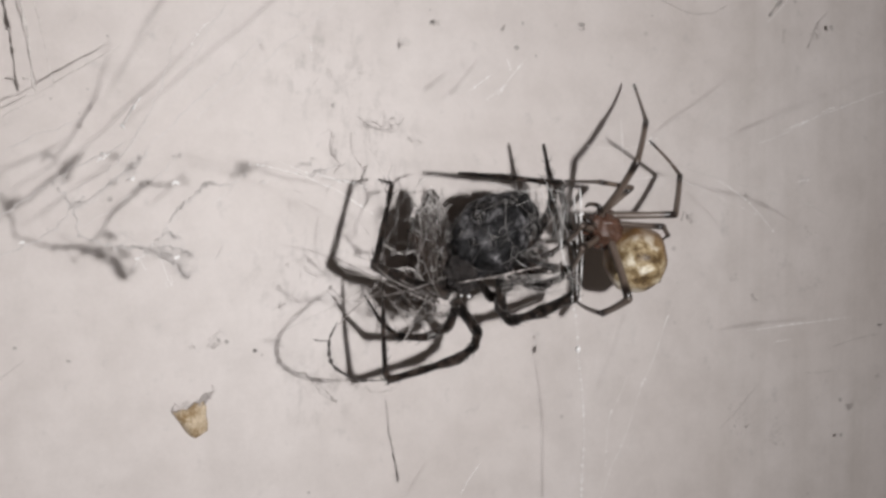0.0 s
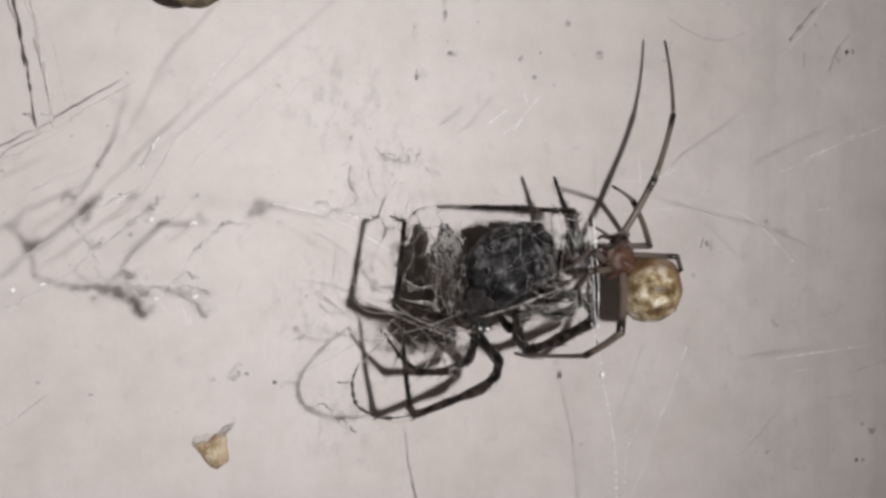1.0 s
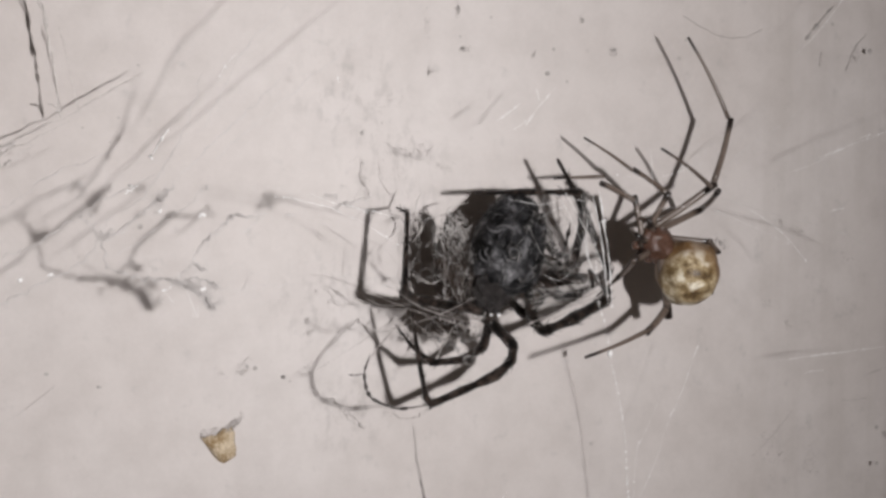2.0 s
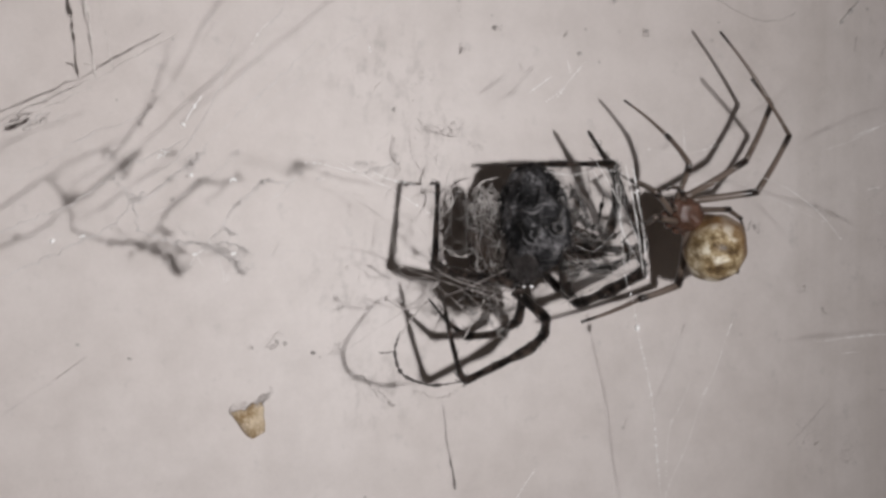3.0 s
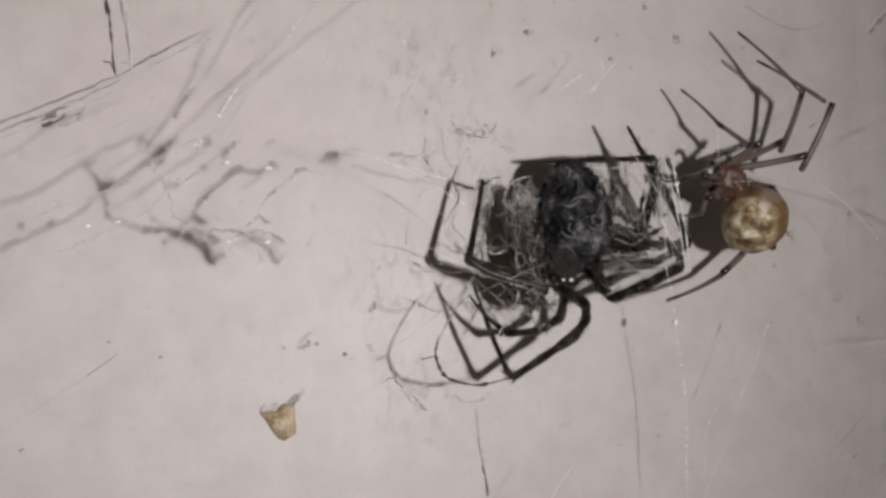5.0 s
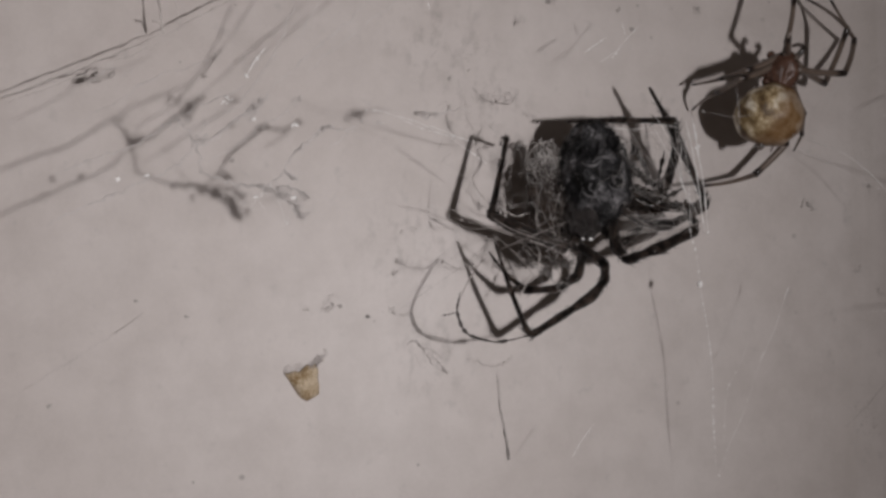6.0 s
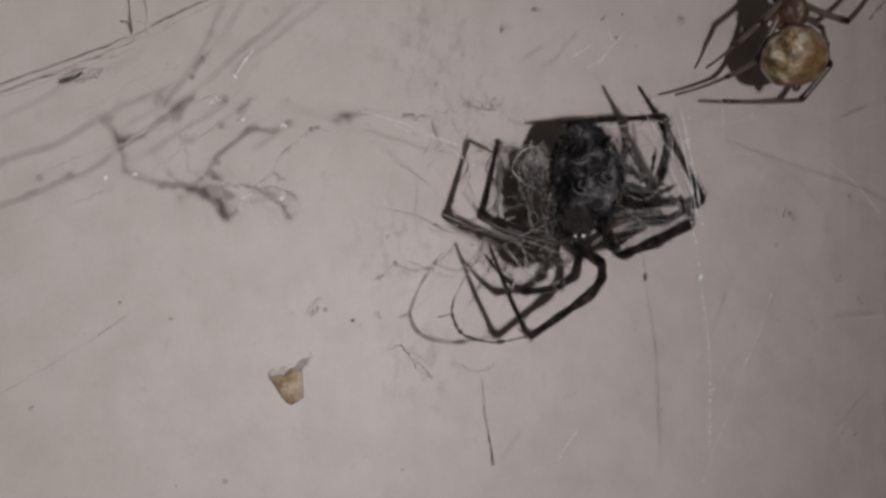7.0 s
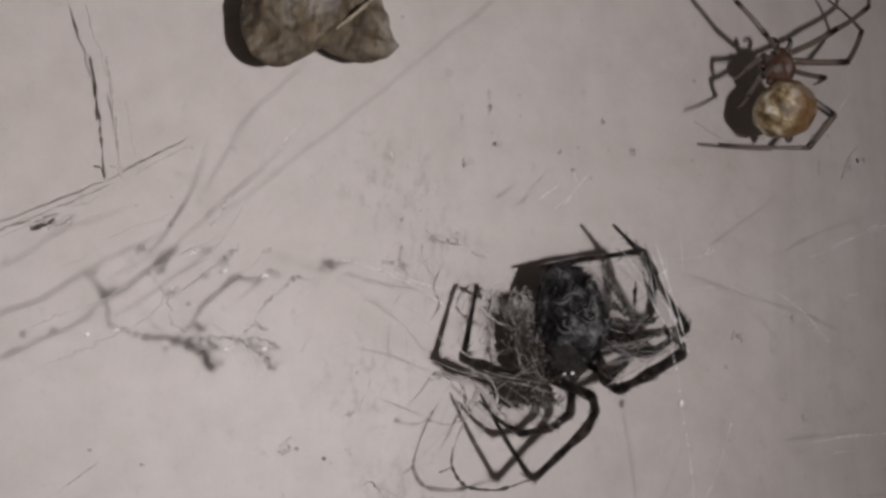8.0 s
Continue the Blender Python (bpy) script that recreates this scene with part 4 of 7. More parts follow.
strand([(2.428, -0.700, 0.603), (2.610, -0.700, 0.664), (2.795, -0.700, 0.747), (3.046, -0.700, 0.839), (3.345, -0.700, 0.945), (3.695, -0.700, 1.069)], 0.0014, SILK, WHITE, 16, 0.01)
strand([(2.433, -0.600, -0.580), (2.670, -0.600, -0.560), (2.910, -0.600, -0.544), (3.237, -0.600, -0.525)], 0.0018, SILK, WHITE, 10, 0.01)
strand([(1.848, -0.700, -0.381), (1.793, -0.700, -0.514), (1.738, -0.700, -0.654), (1.647, -0.700, -0.871), (1.557, -0.700, -1.108), (1.450, -0.700, -1.351), (1.362, -0.700, -1.561)], 0.0007, SILK, WHITE, 9, 0.01)
strand([(-1.407, -0.600, 0.665), (-1.353, -0.600, 0.756), (-1.293, -0.600, 0.838)], 0.006, SILK, WHITE, 2, 0.008)
strand([(2.526, -0.600, 1.333), (2.646, -0.600, 1.458), (2.786, -0.600, 1.620), (2.907, -0.600, 1.765)], 0.0016, SILK, WHITE, 5, 0.01)
strand([(1.404, -0.700, -1.349), (1.422, -0.700, -1.072), (1.477, -0.700, -0.955), (1.571, -0.700, -0.735)], 0.0007, SILK, WHITE, 7, 0.01)
strand([(0.625, -0.700, 0.844), (0.739, -0.700, 0.935), (0.893, -0.700, 1.099)], 0.0013, SILK, WHITE, 6, 0.01)
strand([(1.384, -0.700, 0.385), (1.705, -0.700, 0.386), (1.993, -0.700, 0.346), (2.453, -0.700, 0.136)], 0.0006, SILK, WHITE, 5, 0.03)
strand([(1.270, -0.700, 0.592), (1.508, -0.700, 0.564), (1.671, -0.700, 0.605), (1.776, -0.700, 0.662)], 0.0007, SILK, WHITE, 6, 0.02)
strand([(0.510, -0.700, 0.889), (0.596, -0.700, 0.945), (0.684, -0.700, 1.002)], 0.0013, SILK, WHITE, 4, 0.01)
strand([(1.788, -0.700, 0.495), (2.054, -0.700, 0.420), (2.401, -0.700, 0.330), (2.755, -0.700, 0.237), (2.996, -0.700, 0.156)], 0.003, COBWEB, GREY, 0, 0.02)
strand([(1.936, -0.700, 0.606), (2.277, -0.700, 0.839), (2.586, -0.700, 1.078)], 0.003, COBWEB, GREY, 0, 0.02)
strand([(2.071, -0.800, 0.384), (2.169, -0.800, 0.342), (2.370, -0.800, 0.195), (2.486, -0.800, 0.054)], 0.0016, SILK, WHITE, 5, 0.01)
strand([(0.435, -0.800, -1.413), (0.487, -0.800, -1.329), (0.563, -0.800, -1.226)], 0.0018, SILK, WHITE, 3, 0.008)
strand([(1.481, -0.700, 0.745), (1.498, -0.700, 0.607), (1.503, -0.700, 0.469)], 0.0016, SILK, WHITE, 3, 0.008)
strand([(-1.037, -0.700, 1.110), (-0.991, -0.700, 1.186), (-0.930, -0.700, 1.247)], 0.0012, SILK, WHITE, 5, 0.01)


# ---- the wrapped dead spider ----


def dead_leg(root, pts, hairs=46):
    """One stiff dark leg with thick joints, tapering to the foot, with short bristles. pts: x, y, z, radius."""
    bm = bmesh.new()
    P = [Vector(p[:3]) for p in pts]
    R = [p[3] for p in pts]
    line, rad = [], []
    for i in range(len(P) - 1):
        for s in range(6):
            f = s / 6
            line.append(P[i].lerp(P[i + 1], f))
            rad.append(0.88 * (R[i] * (1 - f) + R[i + 1] * f) * (1 + 0.10 * math.cos(2 * math.pi * f)) * (1 + 0.28 * noise.noise(line[-1] * 14)))
    line.append(P[-1])
    rad.append(R[-1] * 0.5)
    soft = [line[0]] + [(a + b * 4 + c) / 6 for a, b, c in zip(line[:-2], line[1:-1], line[2:])] + [line[-1]]
    tube(bm, soft, rad, 9)
    leg = part("leg", bm, DEAD_LEG, root)
    bm = bmesh.new()
    for i in range(hairs):
        j = random.randrange(1, len(soft) - 2)
        d = (soft[j + 1] - soft[j]).normalized()
        out = Vector((random.gauss(0, 1), random.gauss(0, 1), random.gauss(0, 1)))
        out = (out - d * out.dot(d)).normalized()
        a = soft[j] + out * rad[j] * 0.8
        tube(bm, [a, a + out * 0.016 + d * 0.012, a + out * 0.026 + d * 0.036], [0.003, 0.002, 0.0006], 4)
    # pale flecks: dust, and the legs' glints put in as specks
    dust = bmesh.new()
    for i in range(16):
        j = random.randrange(1, len(soft) - 2)
        out = Vector((random.gauss(0, 1), -abs(random.gauss(0, 1)), random.gauss(0, 1))).normalized()
        q = random.uniform(0.002, 0.005)
        ball(dust, soft[j] + out * rad[j] * 0.95, (q * random.uniform(1, 2.5), q, q), random.random() * 3, 0.4, 2, 6, 5)
    tagged(part("dust_and_glint_flecks", dust, DULL_SILK, leg, "pale flecks of dust and glint"), kind="stuff")
    tagged(part("bristle_coat", bm, DEAD_SKIN, leg, "short black bristles"), kind="stuff")
    return leg


def wound_silk(root, shells, label, mat):
    """Silk wound over rounded forms: each fibre crosses the front of an ellipsoid and sags a little."""
    bm = bmesh.new()
    for centre, semi, count, lean, spread, thick, sag in shells:
        for i in range(count):
            a = random.gauss(lean, spread)
            h = random.uniform(-0.92, 0.92)
            w = math.sqrt(1 - h * h)
            lo, hi = -w * random.uniform(0.35, 0.98), w * random.uniform(0.35, 0.98)
            k, rise = random.random() * 90, random.uniform(1.0, 1.12)
            pts = []
            for j in range(13):
                t = lo + (hi - lo) * j / 12
                u, v = math.cos(a) * t - math.sin(a) * h, math.sin(a) * t + math.cos(a) * h
                y = -math.sqrt(max(0.0, 1 - u * u - v * v))
                drift = Vector((noise.noise((k, j * 0.32, 0)), noise.noise((k, j * 0.32, 5)), noise.noise((k, 7, j * 0.32)))) * sag
                pts.append(Vector(centre) + Vector((u * semi[0], y * semi[1], v * semi[2])) * rise + drift)
            q = random.uniform(0.0005, 0.0013) * thick
            tube(bm, curve_through(pts, 2), [q * 0.4] + [q] * 23 + [q * 0.4], 4)
    return tagged(part("silk_wrap", bm, mat, root, label), kind="stuff")


def stretched_silk(root, sheets, label, mat, name="silk_veil"):
    """Slack threads drawn between two edges, each edge given by its two ends, with short cross ties."""
    bm = bmesh.new()
    for (a0, a1), (b0, b1), count, thick, sag, ties in sheets:
        rows = []
        for i in range(count):
            f = random.random()
            g = min(1.0, max(0.0, f + random.gauss(0, 0.16)))
            p, q = Vector(a0).lerp(Vector(a1), f), Vector(b0).lerp(Vector(b1), g)
            k = random.random() * 90
            pts = [p.lerp(q, j / 10) + Vector((noise.noise((k, j * 0.3, 0)), noise.noise((k, j * 0.3, 5)) * 0.7, noise.noise((k, 7, j * 0.3)))) * sag * (0.35 + math.sin(math.pi * j / 10)) for j in range(11)]
            rows.append(pts)
            r = random.uniform(0.0005, 0.0013) * thick
            tube(bm, curve_through(pts, 2), [r * 0.5] + [r * random.uniform(0.7, 1.3) for _ in range(19)] + [r * 0.5], 4)
        for i in range(ties):
            p, q = random.choice(rows)[random.randrange(1, 10)], random.choice(rows)[random.randrange(1, 10)]
            if (p - q).length < 0.22:
                m = (p + q) / 2 + Vector((random.gauss(0, 0.02), random.gauss(0, 0.02), random.gauss(0, 0.02)))
                r = random.uniform(0.0004, 0.0009) * thick
                tube(bm, curve_through([p, m, q], 4), [r] * 9, 4)
    return tagged(part(name, bm, mat, root, label), kind="stuff")


def netted_silk(root, patches, label, mat):
    """A loose net over rounded forms: knots strewn over an ellipsoid that faces a given way, each tied to its nearest."""
    bm = bmesh.new()
    for centre, semi, face, count, thick, sag in patches:
        way, knots = Vector(face).normalized(), []
        while len(knots) < count:
            d = Vector((random.gauss(0, 1), random.gauss(0, 1), random.gauss(0, 1))).normalized()
            if d.dot(way) > 0.15:
                knots.append(Vector(centre) + Vector((d.x * semi[0], d.y * semi[1], d.z * semi[2])) * random.uniform(0.97, 1.1))
        for i, p in enumerate(knots):
            near = sorted((k for k in knots if k is not p), key=lambda k: (k - p).length)
            for q in near[:random.choice((2, 2, 3))] + near[6:7] * (i % 4 == 0):
                m = (p + q) / 2 + Vector((random.gauss(0, sag), random.gauss(0, sag), random.gauss(0, sag)))
                r = random.uniform(0.0006, 0.0017) * thick
                line = curve_through([p, m, q], 5)
                tube(bm, line, [r * (0.8 + 0.6 * abs(2 * j / (len(line) - 1) - 1)) for j in range(len(line))], 4)
    return tagged(part("silk_net", bm, mat, root, label), kind="stuff")


def build_dead_spider():
    root = empty("dead_spider")
    legs = []
    tagged(root, "large black dead spider wrapped in white silk, legs folded", "spider")
    # abdomen: an egg that hangs above the head end
    bm = bmesh.new()
    ball(bm, (0.052, 0.000, 0.160), (0.215, 0.22, 0.315), radians(-6), 0.10, 3.0, 60, 44, lambda p: Vector((p.x * (1 - 0.2 * p.z), p.y * (1 - 0.1 * p.z), p.z)))
    for v in bm.verts:
        v.co += Vector((noise.noise(v.co * 22), noise.noise(v.co * 9) * 2.6 + noise.noise(v.co * 26 + Vector((9, 0, 0))), noise.noise(v.co * 22 + Vector((0, 9, 0))))) * 0.012
    belly = part("abdomen", bm, DEAD_BACK, root, "mottled charcoal-grey hairy abdomen")
    bm = bmesh.new()
    for i in range(150):
        # short curled folds of dried skin
        u, t = random.uniform(-1, 0.2), random.uniform(0, 2 * math.pi)
        a, turn, pts = random.uniform(0, 6.3), random.gauss(0, 0.5), []
        w = math.sqrt(1 - u * u)
        d = Vector((w * math.cos(t), u, w * math.sin(t)))
        for k in range(5):
            c = d.normalized()
            pts.append(Vector((0.052, 0.000, 0.160)) + Vector((c.x * 0.208, c.y * 0.215, c.z * 0.308)))
            d = c + (c.orthogonal().normalized() * math.cos(a) + c.cross(c.orthogonal()).normalized() * math.sin(a)) * 0.07
            a += turn
        q = random.uniform(0.004, 0.010)
        line = curve_through(pts, 3)
        tube(bm, line, [q * (0.4 + 0.6 * math.sin(math.pi * k / (len(line) - 1))) for k in range(len(line))], 5)
    tagged(part("skin_folds", bm, DEAD_BACK, belly, "curled folds of dried skin"), kind="stuff")
    # pale curved ridges round the two sunken marks
    bm = bmesh.new()
    for x, z, wide, start, turn in ((-0.020, 0.062, 0.062, 170, 190), (-0.018, 0.066, 0.030, 20, 250), (0.112, 0.100, 0.056, 200, 230), (0.114, 0.104, 0.028, 0, 260), (0.030, 0.180, 0.070, 30, 120), (-0.040, 0.230, 0.050, 200, 150)):
        pts = []
        for k in range(12):
            a = radians(start + turn * k / 11)
            px, pz = x + wide * math.cos(a) * (1 + 0.15 * noise.noise((k * 0.6, x * 40, 1))), z + wide * 0.85 * math.sin(a)
            f = max(0.02, 1 - ((px - 0.052) / 0.215) ** 2 - ((pz - 0.16) / 0.315) ** 2)
            pts.append((px, -0.219 * math.sqrt(f) - 0.004, pz))
        line = curve_through(pts, 3)
        tube(bm, line, [0.0095 * (0.25 + math.sin(math.pi * k / (len(line) - 1)) * (0.6 + 0.6 * abs(noise.noise((k * 0.5, z * 30, 2))))) for k in range(len(line))], 6)
    part("skin_ridges", bm, RIDGE, belly, "pale grey ridges round two dark marks")
    bm = bmesh.new()
    for i in range(520):
        u, t = random.uniform(-1, 0.4), random.uniform(0, 2 * math.pi)
        s = math.sqrt(1 - u * u)
        nrm = Vector((s * math.cos(t), u, s * math.sin(t)))
        c = Vector((0.052, 0.000, 0.160)) + Vector((nrm.x * 0.21, nrm.y * 0.215, nrm.z * 0.31))
        sw = Vector((random.gauss(0, 0.35), 0, random.gauss(-0.5, 0.35)))
        tube(bm, [c, c + (nrm + sw) * 0.02, c + (nrm * 0.7 + sw * 1.6) * 0.04], [0.0011, 0.0009, 0.0004], 3)
    tagged(part("abdomen_hair", bm, HAIRS, belly, "short grey hairs"), kind="stuff")
    bm = bmesh.new()
    ball(bm, (-0.049, -0.020, -0.119), (0.12, 0.14, 0.115), radians(20), 0.35, 3.4, 36, 26)
    part("cephalothorax", bm, DEAD_SKIN, root, "black shiny head and chest")
    # two white beads put the lamp's glint on the eyes into the colour
    for at, size in zip(((-0.088, -0.180, -0.232), (-0.040, -0.180, -0.234)), (0.009, 0.012)):
        bm = bmesh.new()
        ball(bm, at, (size, size, size * 0.8), 0, 0.2, 3, 14, 10)
        part("eye", bm, GLINT_BEAD, root, "small white bead standing in for an eye's glint")
    # silk-bound remains on both sides
    bm = bmesh.new()
    ball(bm, (-0.190, 0.150, -0.030), (0.100, 0.10, 0.25), radians(-8), 0.4, 5.0, 34, 28)
    part("wrapped_clump", bm, HUSK_BODY, root, "brown shrivelled remains under silk")
    bm = bmesh.new()
    ball(bm, (0.400, 0.060, 0.000), (0.15, 0.06, 0.075), radians(30), 0.3, 4.5, 34, 26)
    part("wrapped_clump", bm, HUSK_BODY, root, "dark bundle of limbs under silk")
    bm = bmesh.new()
    ball(bm, (-0.229, 0.100, -0.294), (0.12, 0.08, 0.075), radians(25), 0.5, 5.5, 30, 20)
    part("wrapped_clump", bm, HUSK_BODY, root, "brown shrivelled remains under silk")
    bm = bmesh.new()
    ball(bm, (-0.193, 0.140, 0.249), (0.05, 0.045, 0.09), radians(-12), 0.5, 6, 26, 20)
    part("silk_cocoon", bm, SHEET, root, "puffed pale silk pouch")
    legs.append(dead_leg(root, [(-0.141, -0.060, -0.263, 0.037), (-0.510, -0.100, -0.143, 0.037), (-0.608, -0.070, -0.092, 0.031), (-0.586, -0.060, -0.002, 0.024), (-0.500, 0.000, 0.371, 0.014), (-0.477, 0.120, 0.365, 0.010), (-0.411, 0.440, 0.362, 0.008)]))
    legs.append(dead_leg(root, [(-0.103, -0.080, -0.236, 0.037), (0.097, -0.100, -0.388, 0.039), (0.090, -0.110, -0.476, 0.037), (0.011, -0.100, -0.570, 0.032), (-0.344, -0.020, -0.780, 0.027), (-0.372, 0.000, -0.748, 0.020), (-0.460, -0.020, -0.523, 0.015), (-0.553, -0.040, -0.222, 0.010)]))
    legs.append(dead_leg(root, [(-0.017, 0.000, -0.299, 0.031), (-0.045, 0.020, -0.449, 0.034), (-0.178, 0.040, -0.524, 0.031), (-0.362, 0.060, -0.530, 0.024), (-0.476, 0.080, -0.430, 0.012), (-0.579, 0.080, -0.298, 0.007)]))
    legs.append(dead_leg(root, [(0.281, -0.050, -0.016, 0.027), (0.644, -0.120, -0.049, 0.027), (0.709, -0.120, 0.001, 0.027), (0.540, -0.110, 0.384, 0.020), (0.534, -0.100, 0.468, 0.027), (0.157, -0.050, 0.471, 0.019), (-0.112, 0.000, 0.463, 0.015)]))
    legs.append(dead_leg(root, [(0.234, -0.080, -0.049, 0.031), (0.412, -0.120, 0.067, 0.031), (0.527, -0.100, 0.301, 0.034), (0.510, -0.080, 0.442, 0.034), (0.476, -0.050, 0.521, 0.017), (0.409, -0.030, 0.678, 0.014)]))
    legs.append(dead_leg(root, [(0.121, -0.100, -0.082, 0.034), (0.135, -0.130, -0.279, 0.041), (0.201, -0.140, -0.351, 0.037), (0.404, -0.140, -0.283, 0.041), (0.634, -0.120, -0.182, 0.037), (0.657, -0.100, -0.126, 0.024), (0.549, -0.050, 0.001, 0.017)]))
    legs.append(dead_leg(root, [(0.193, -0.050, -0.049, 0.031), (0.309, -0.070, -0.126, 0.031), (0.465, -0.080, -0.172, 0.031), (0.739, -0.080, -0.039, 0.027), (0.721, -0.070, 0.035, 0.020), (0.598, -0.020, 0.306, 0.014)]))
    legs.append(dead_leg(root, [(0.088, 0.050, -0.134, 0.027), (0.227, 0.040, -0.268, 0.031), (0.338, 0.050, -0.202, 0.027), (0.419, 0.070, -0.100, 0.017)]))
    wound_silk(root, [
        ((-0.225, 0.040, -0.020), (0.135, 0.120, 0.300), 24, 1.5, 0.45, 1.0, 0.045),
        ((-0.225, 0.040, -0.060), (0.125, 0.110, 0.240), 16, 0.5, 0.9, 0.9, 0.060),
        ((-0.230, 0.020, -0.300), (0.190, 0.120, 0.110), 26, -0.3, 0.5, 1.0, 0.040),
    ], "tangled greyish brown silk", WRAP)
    wound_silk(root, [
        ((0.045, 0.000, 0.165), (0.222, 0.232, 0.318), 9, 0.3, 0.7, 0.55, 0.030),
        ((0.300, -0.020, 0.100), (0.330, 0.220, 0.300), 12, 0.5, 0.5, 0.6, 0.040),
    ], "sparse grey silk over the body", DUSTY_WRAP)
    wound_silk(root, [
        ((-0.235, 0.080, 0.235), (0.085, 0.080, 0.125), 30, 1.6, 0.7, 1.7, 0.050),
        ((-0.245, 0.070, 0.150), (0.070, 0.060, 0.120), 10, 1.5, 0.4, 1.5, 0.050),
    ], "loops of white silk", POUCH)
    stretched_silk(root, [
        (((0.190, -0.040, 0.460), (0.540, -0.090, 0.460)), ((0.300, -0.080, 0.140), (0.600, -0.120, 0.100)), 22, 0.7, 0.05, 24),
        (((0.500, -0.120, 0.470), (0.590, -0.140, 0.470)), ((0.540, -0.160, -0.140), (0.640, -0.160, -0.180)), 9, 1.0, 0.03, 6),
        (((0.130, -0.160, -0.060), (0.200, -0.160, -0.260)), ((0.560, -0.160, -0.020), (0.620, -0.160, -0.160)), 12, 0.8, 0.03, 8),
        (((-0.420, 0.100, 0.330), (-0.330, 0.060, 0.300)), ((-0.560, 0.000, -0.020), (-0.300, 0.000, -0.080)), 7, 0.5, 0.07, 8),
    ], "thin torn veil of pale silk", POUCH)
    stretched_silk(root, [
        (((-0.300, 0.000, 0.240), (-0.160, -0.020, 0.200)), ((-0.240, -0.060, -0.260), (-0.040, -0.080, -0.270)), 22, 1.3, 0.06, 30),
        (((-0.640, -0.100, -0.080), (-0.600, -0.110, -0.120)), ((-0.130, -0.110, -0.250), (-0.050, -0.110, -0.330)), 8, 1.2, 0.05, 24),
        (((-0.480, -0.100, -0.140), (-0.420, -0.100, -0.200)), ((-0.160, -0.020, -0.500), (-0.060, -0.040, -0.420)), 6, 0.9, 0.07, 20),
    ], "matted brownish silk drawn out in strings", WRAP, "silk_skein")
    netted_silk(root, [
        ((-0.215, 0.060, -0.010), (0.120, 0.120, 0.260), (0, -1, 0), 60, 1.4, 0.014),
        ((-0.240, 0.000, -0.290), (0.210, 0.110, 0.120), (0, -1, 0), 50, 1.2, 0.016),
        ((-0.190, 0.020, -0.440), (0.130, 0.080, 0.090), (0, -1, 0), 24, 1.0, 0.016),
        ((-0.400, 0.060, 0.120), (0.130, 0.080, 0.200), (0, -1, 0), 22, 0.8, 0.020),
    ], "loose net of pale brownish silk", DUSTY_WRAP)
    stretched_silk(root, [
        (((0.230, -0.100, 0.260), (0.260, -0.140, 0.040)), ((0.480, -0.140, 0.080), (0.570, -0.150, -0.060)), 34, 0.6, 0.04, 40),
        (((0.170, -0.130, -0.080), (0.230, -0.150, -0.250)), ((0.540, -0.150, -0.100), (0.620, -0.150, -0.190)), 20, 0.6, 0.03, 20),
    ], "thin grey haze of silk over the folded legs", DUSTY_WRAP)
    netted_silk(belly, [
        ((0.052, 0.000, 0.165), (0.224, 0.232, 0.322), (0.98, -0.05, 0.0), 70, 0.9, 0.012),
    ], "pale net of silk on one flank", DUSTY_WRAP)
    strand([(0.600, -0.200, 0.489), (0.612, -0.230, 0.329), (0.627, -0.260, 0.132), (0.650, -0.280, -0.212)], 0.0056, SILK, WHITE, 3, 0.008, "silk_line", root)
    strand([(0.561, -0.200, 0.462), (0.579, -0.240, 0.263), (0.601, -0.270, 0.033), (0.628, -0.280, -0.195)], 0.0044, SILK, WHITE, 0, 0.008, "silk_line", root)
    strand([(0.423, -0.160, 0.462), (0.484, -0.200, 0.313), (0.561, -0.250, 0.099), (0.622, -0.270, -0.163)], 0.0032, DULL_SILK, WHITE, 0, 0.008, "silk_line", root)
    strand([(-0.615, -0.120, -0.098), (-0.460, -0.160, -0.194), (-0.158, -0.160, -0.285)], 0.004, DULL_SILK, WHITE, 0, 0.008, "silk_line", root)
    strand([(-0.366, 0.050, 0.313), (-0.295, 0.000, 0.335), (-0.198, -0.020, 0.256), (-0.174, 0.000, 0.132)], 0.004, DULL_SILK, WHITE, 0, 0.008, "silk_line", root)
    strand([(-0.295, 0.000, 0.131), (-0.327, -0.050, -0.034), (-0.325, -0.100, -0.196)], 0.003, DULL_SILK, WHITE, 0, 0.008, "silk_line", root)
    strand([(0.394, -0.120, 0.497), (0.484, -0.200, 0.296), (0.581, -0.260, 0.066), (0.635, -0.280, -0.195)], 0.0026, SILK, WHITE, 6, 0.008, "silk_line", root)
    strand([(0.492, -0.180, 0.264), (0.528, -0.220, 0.066), (0.616, -0.260, -0.130)], 0.003, SILK, WHITE, 0, 0.008, "silk_line", root)
    strand([(-0.778, 0.200, -0.088), (-0.582, -0.120, -0.178), (-0.393, -0.160, -0.242), (-0.137, -0.100, -0.343)], 0.004, DULL_SILK, WHITE, 4, 0.008, "silk_line", root)
    strand([(-0.625, 0.100, -0.331), (-0.427, -0.160, -0.226), (-0.158, -0.160, -0.130)], 0.003, DULL_SILK, WHITE, 0, 0.008, "silk_line", root)
    strand([(-0.615, -0.120, -0.194), (-0.442, -0.100, -0.340), (-0.259, 0.000, -0.527)], 0.003, DULL_SILK, WHITE, 0, 0.008, "silk_line", root)
    strand([(0.222, -0.200, -0.000), (0.335, -0.220, -0.039), (0.484, -0.200, 0.066)], 0.0016, SILK, WHITE, 0, 0.008, "silk_line", root)
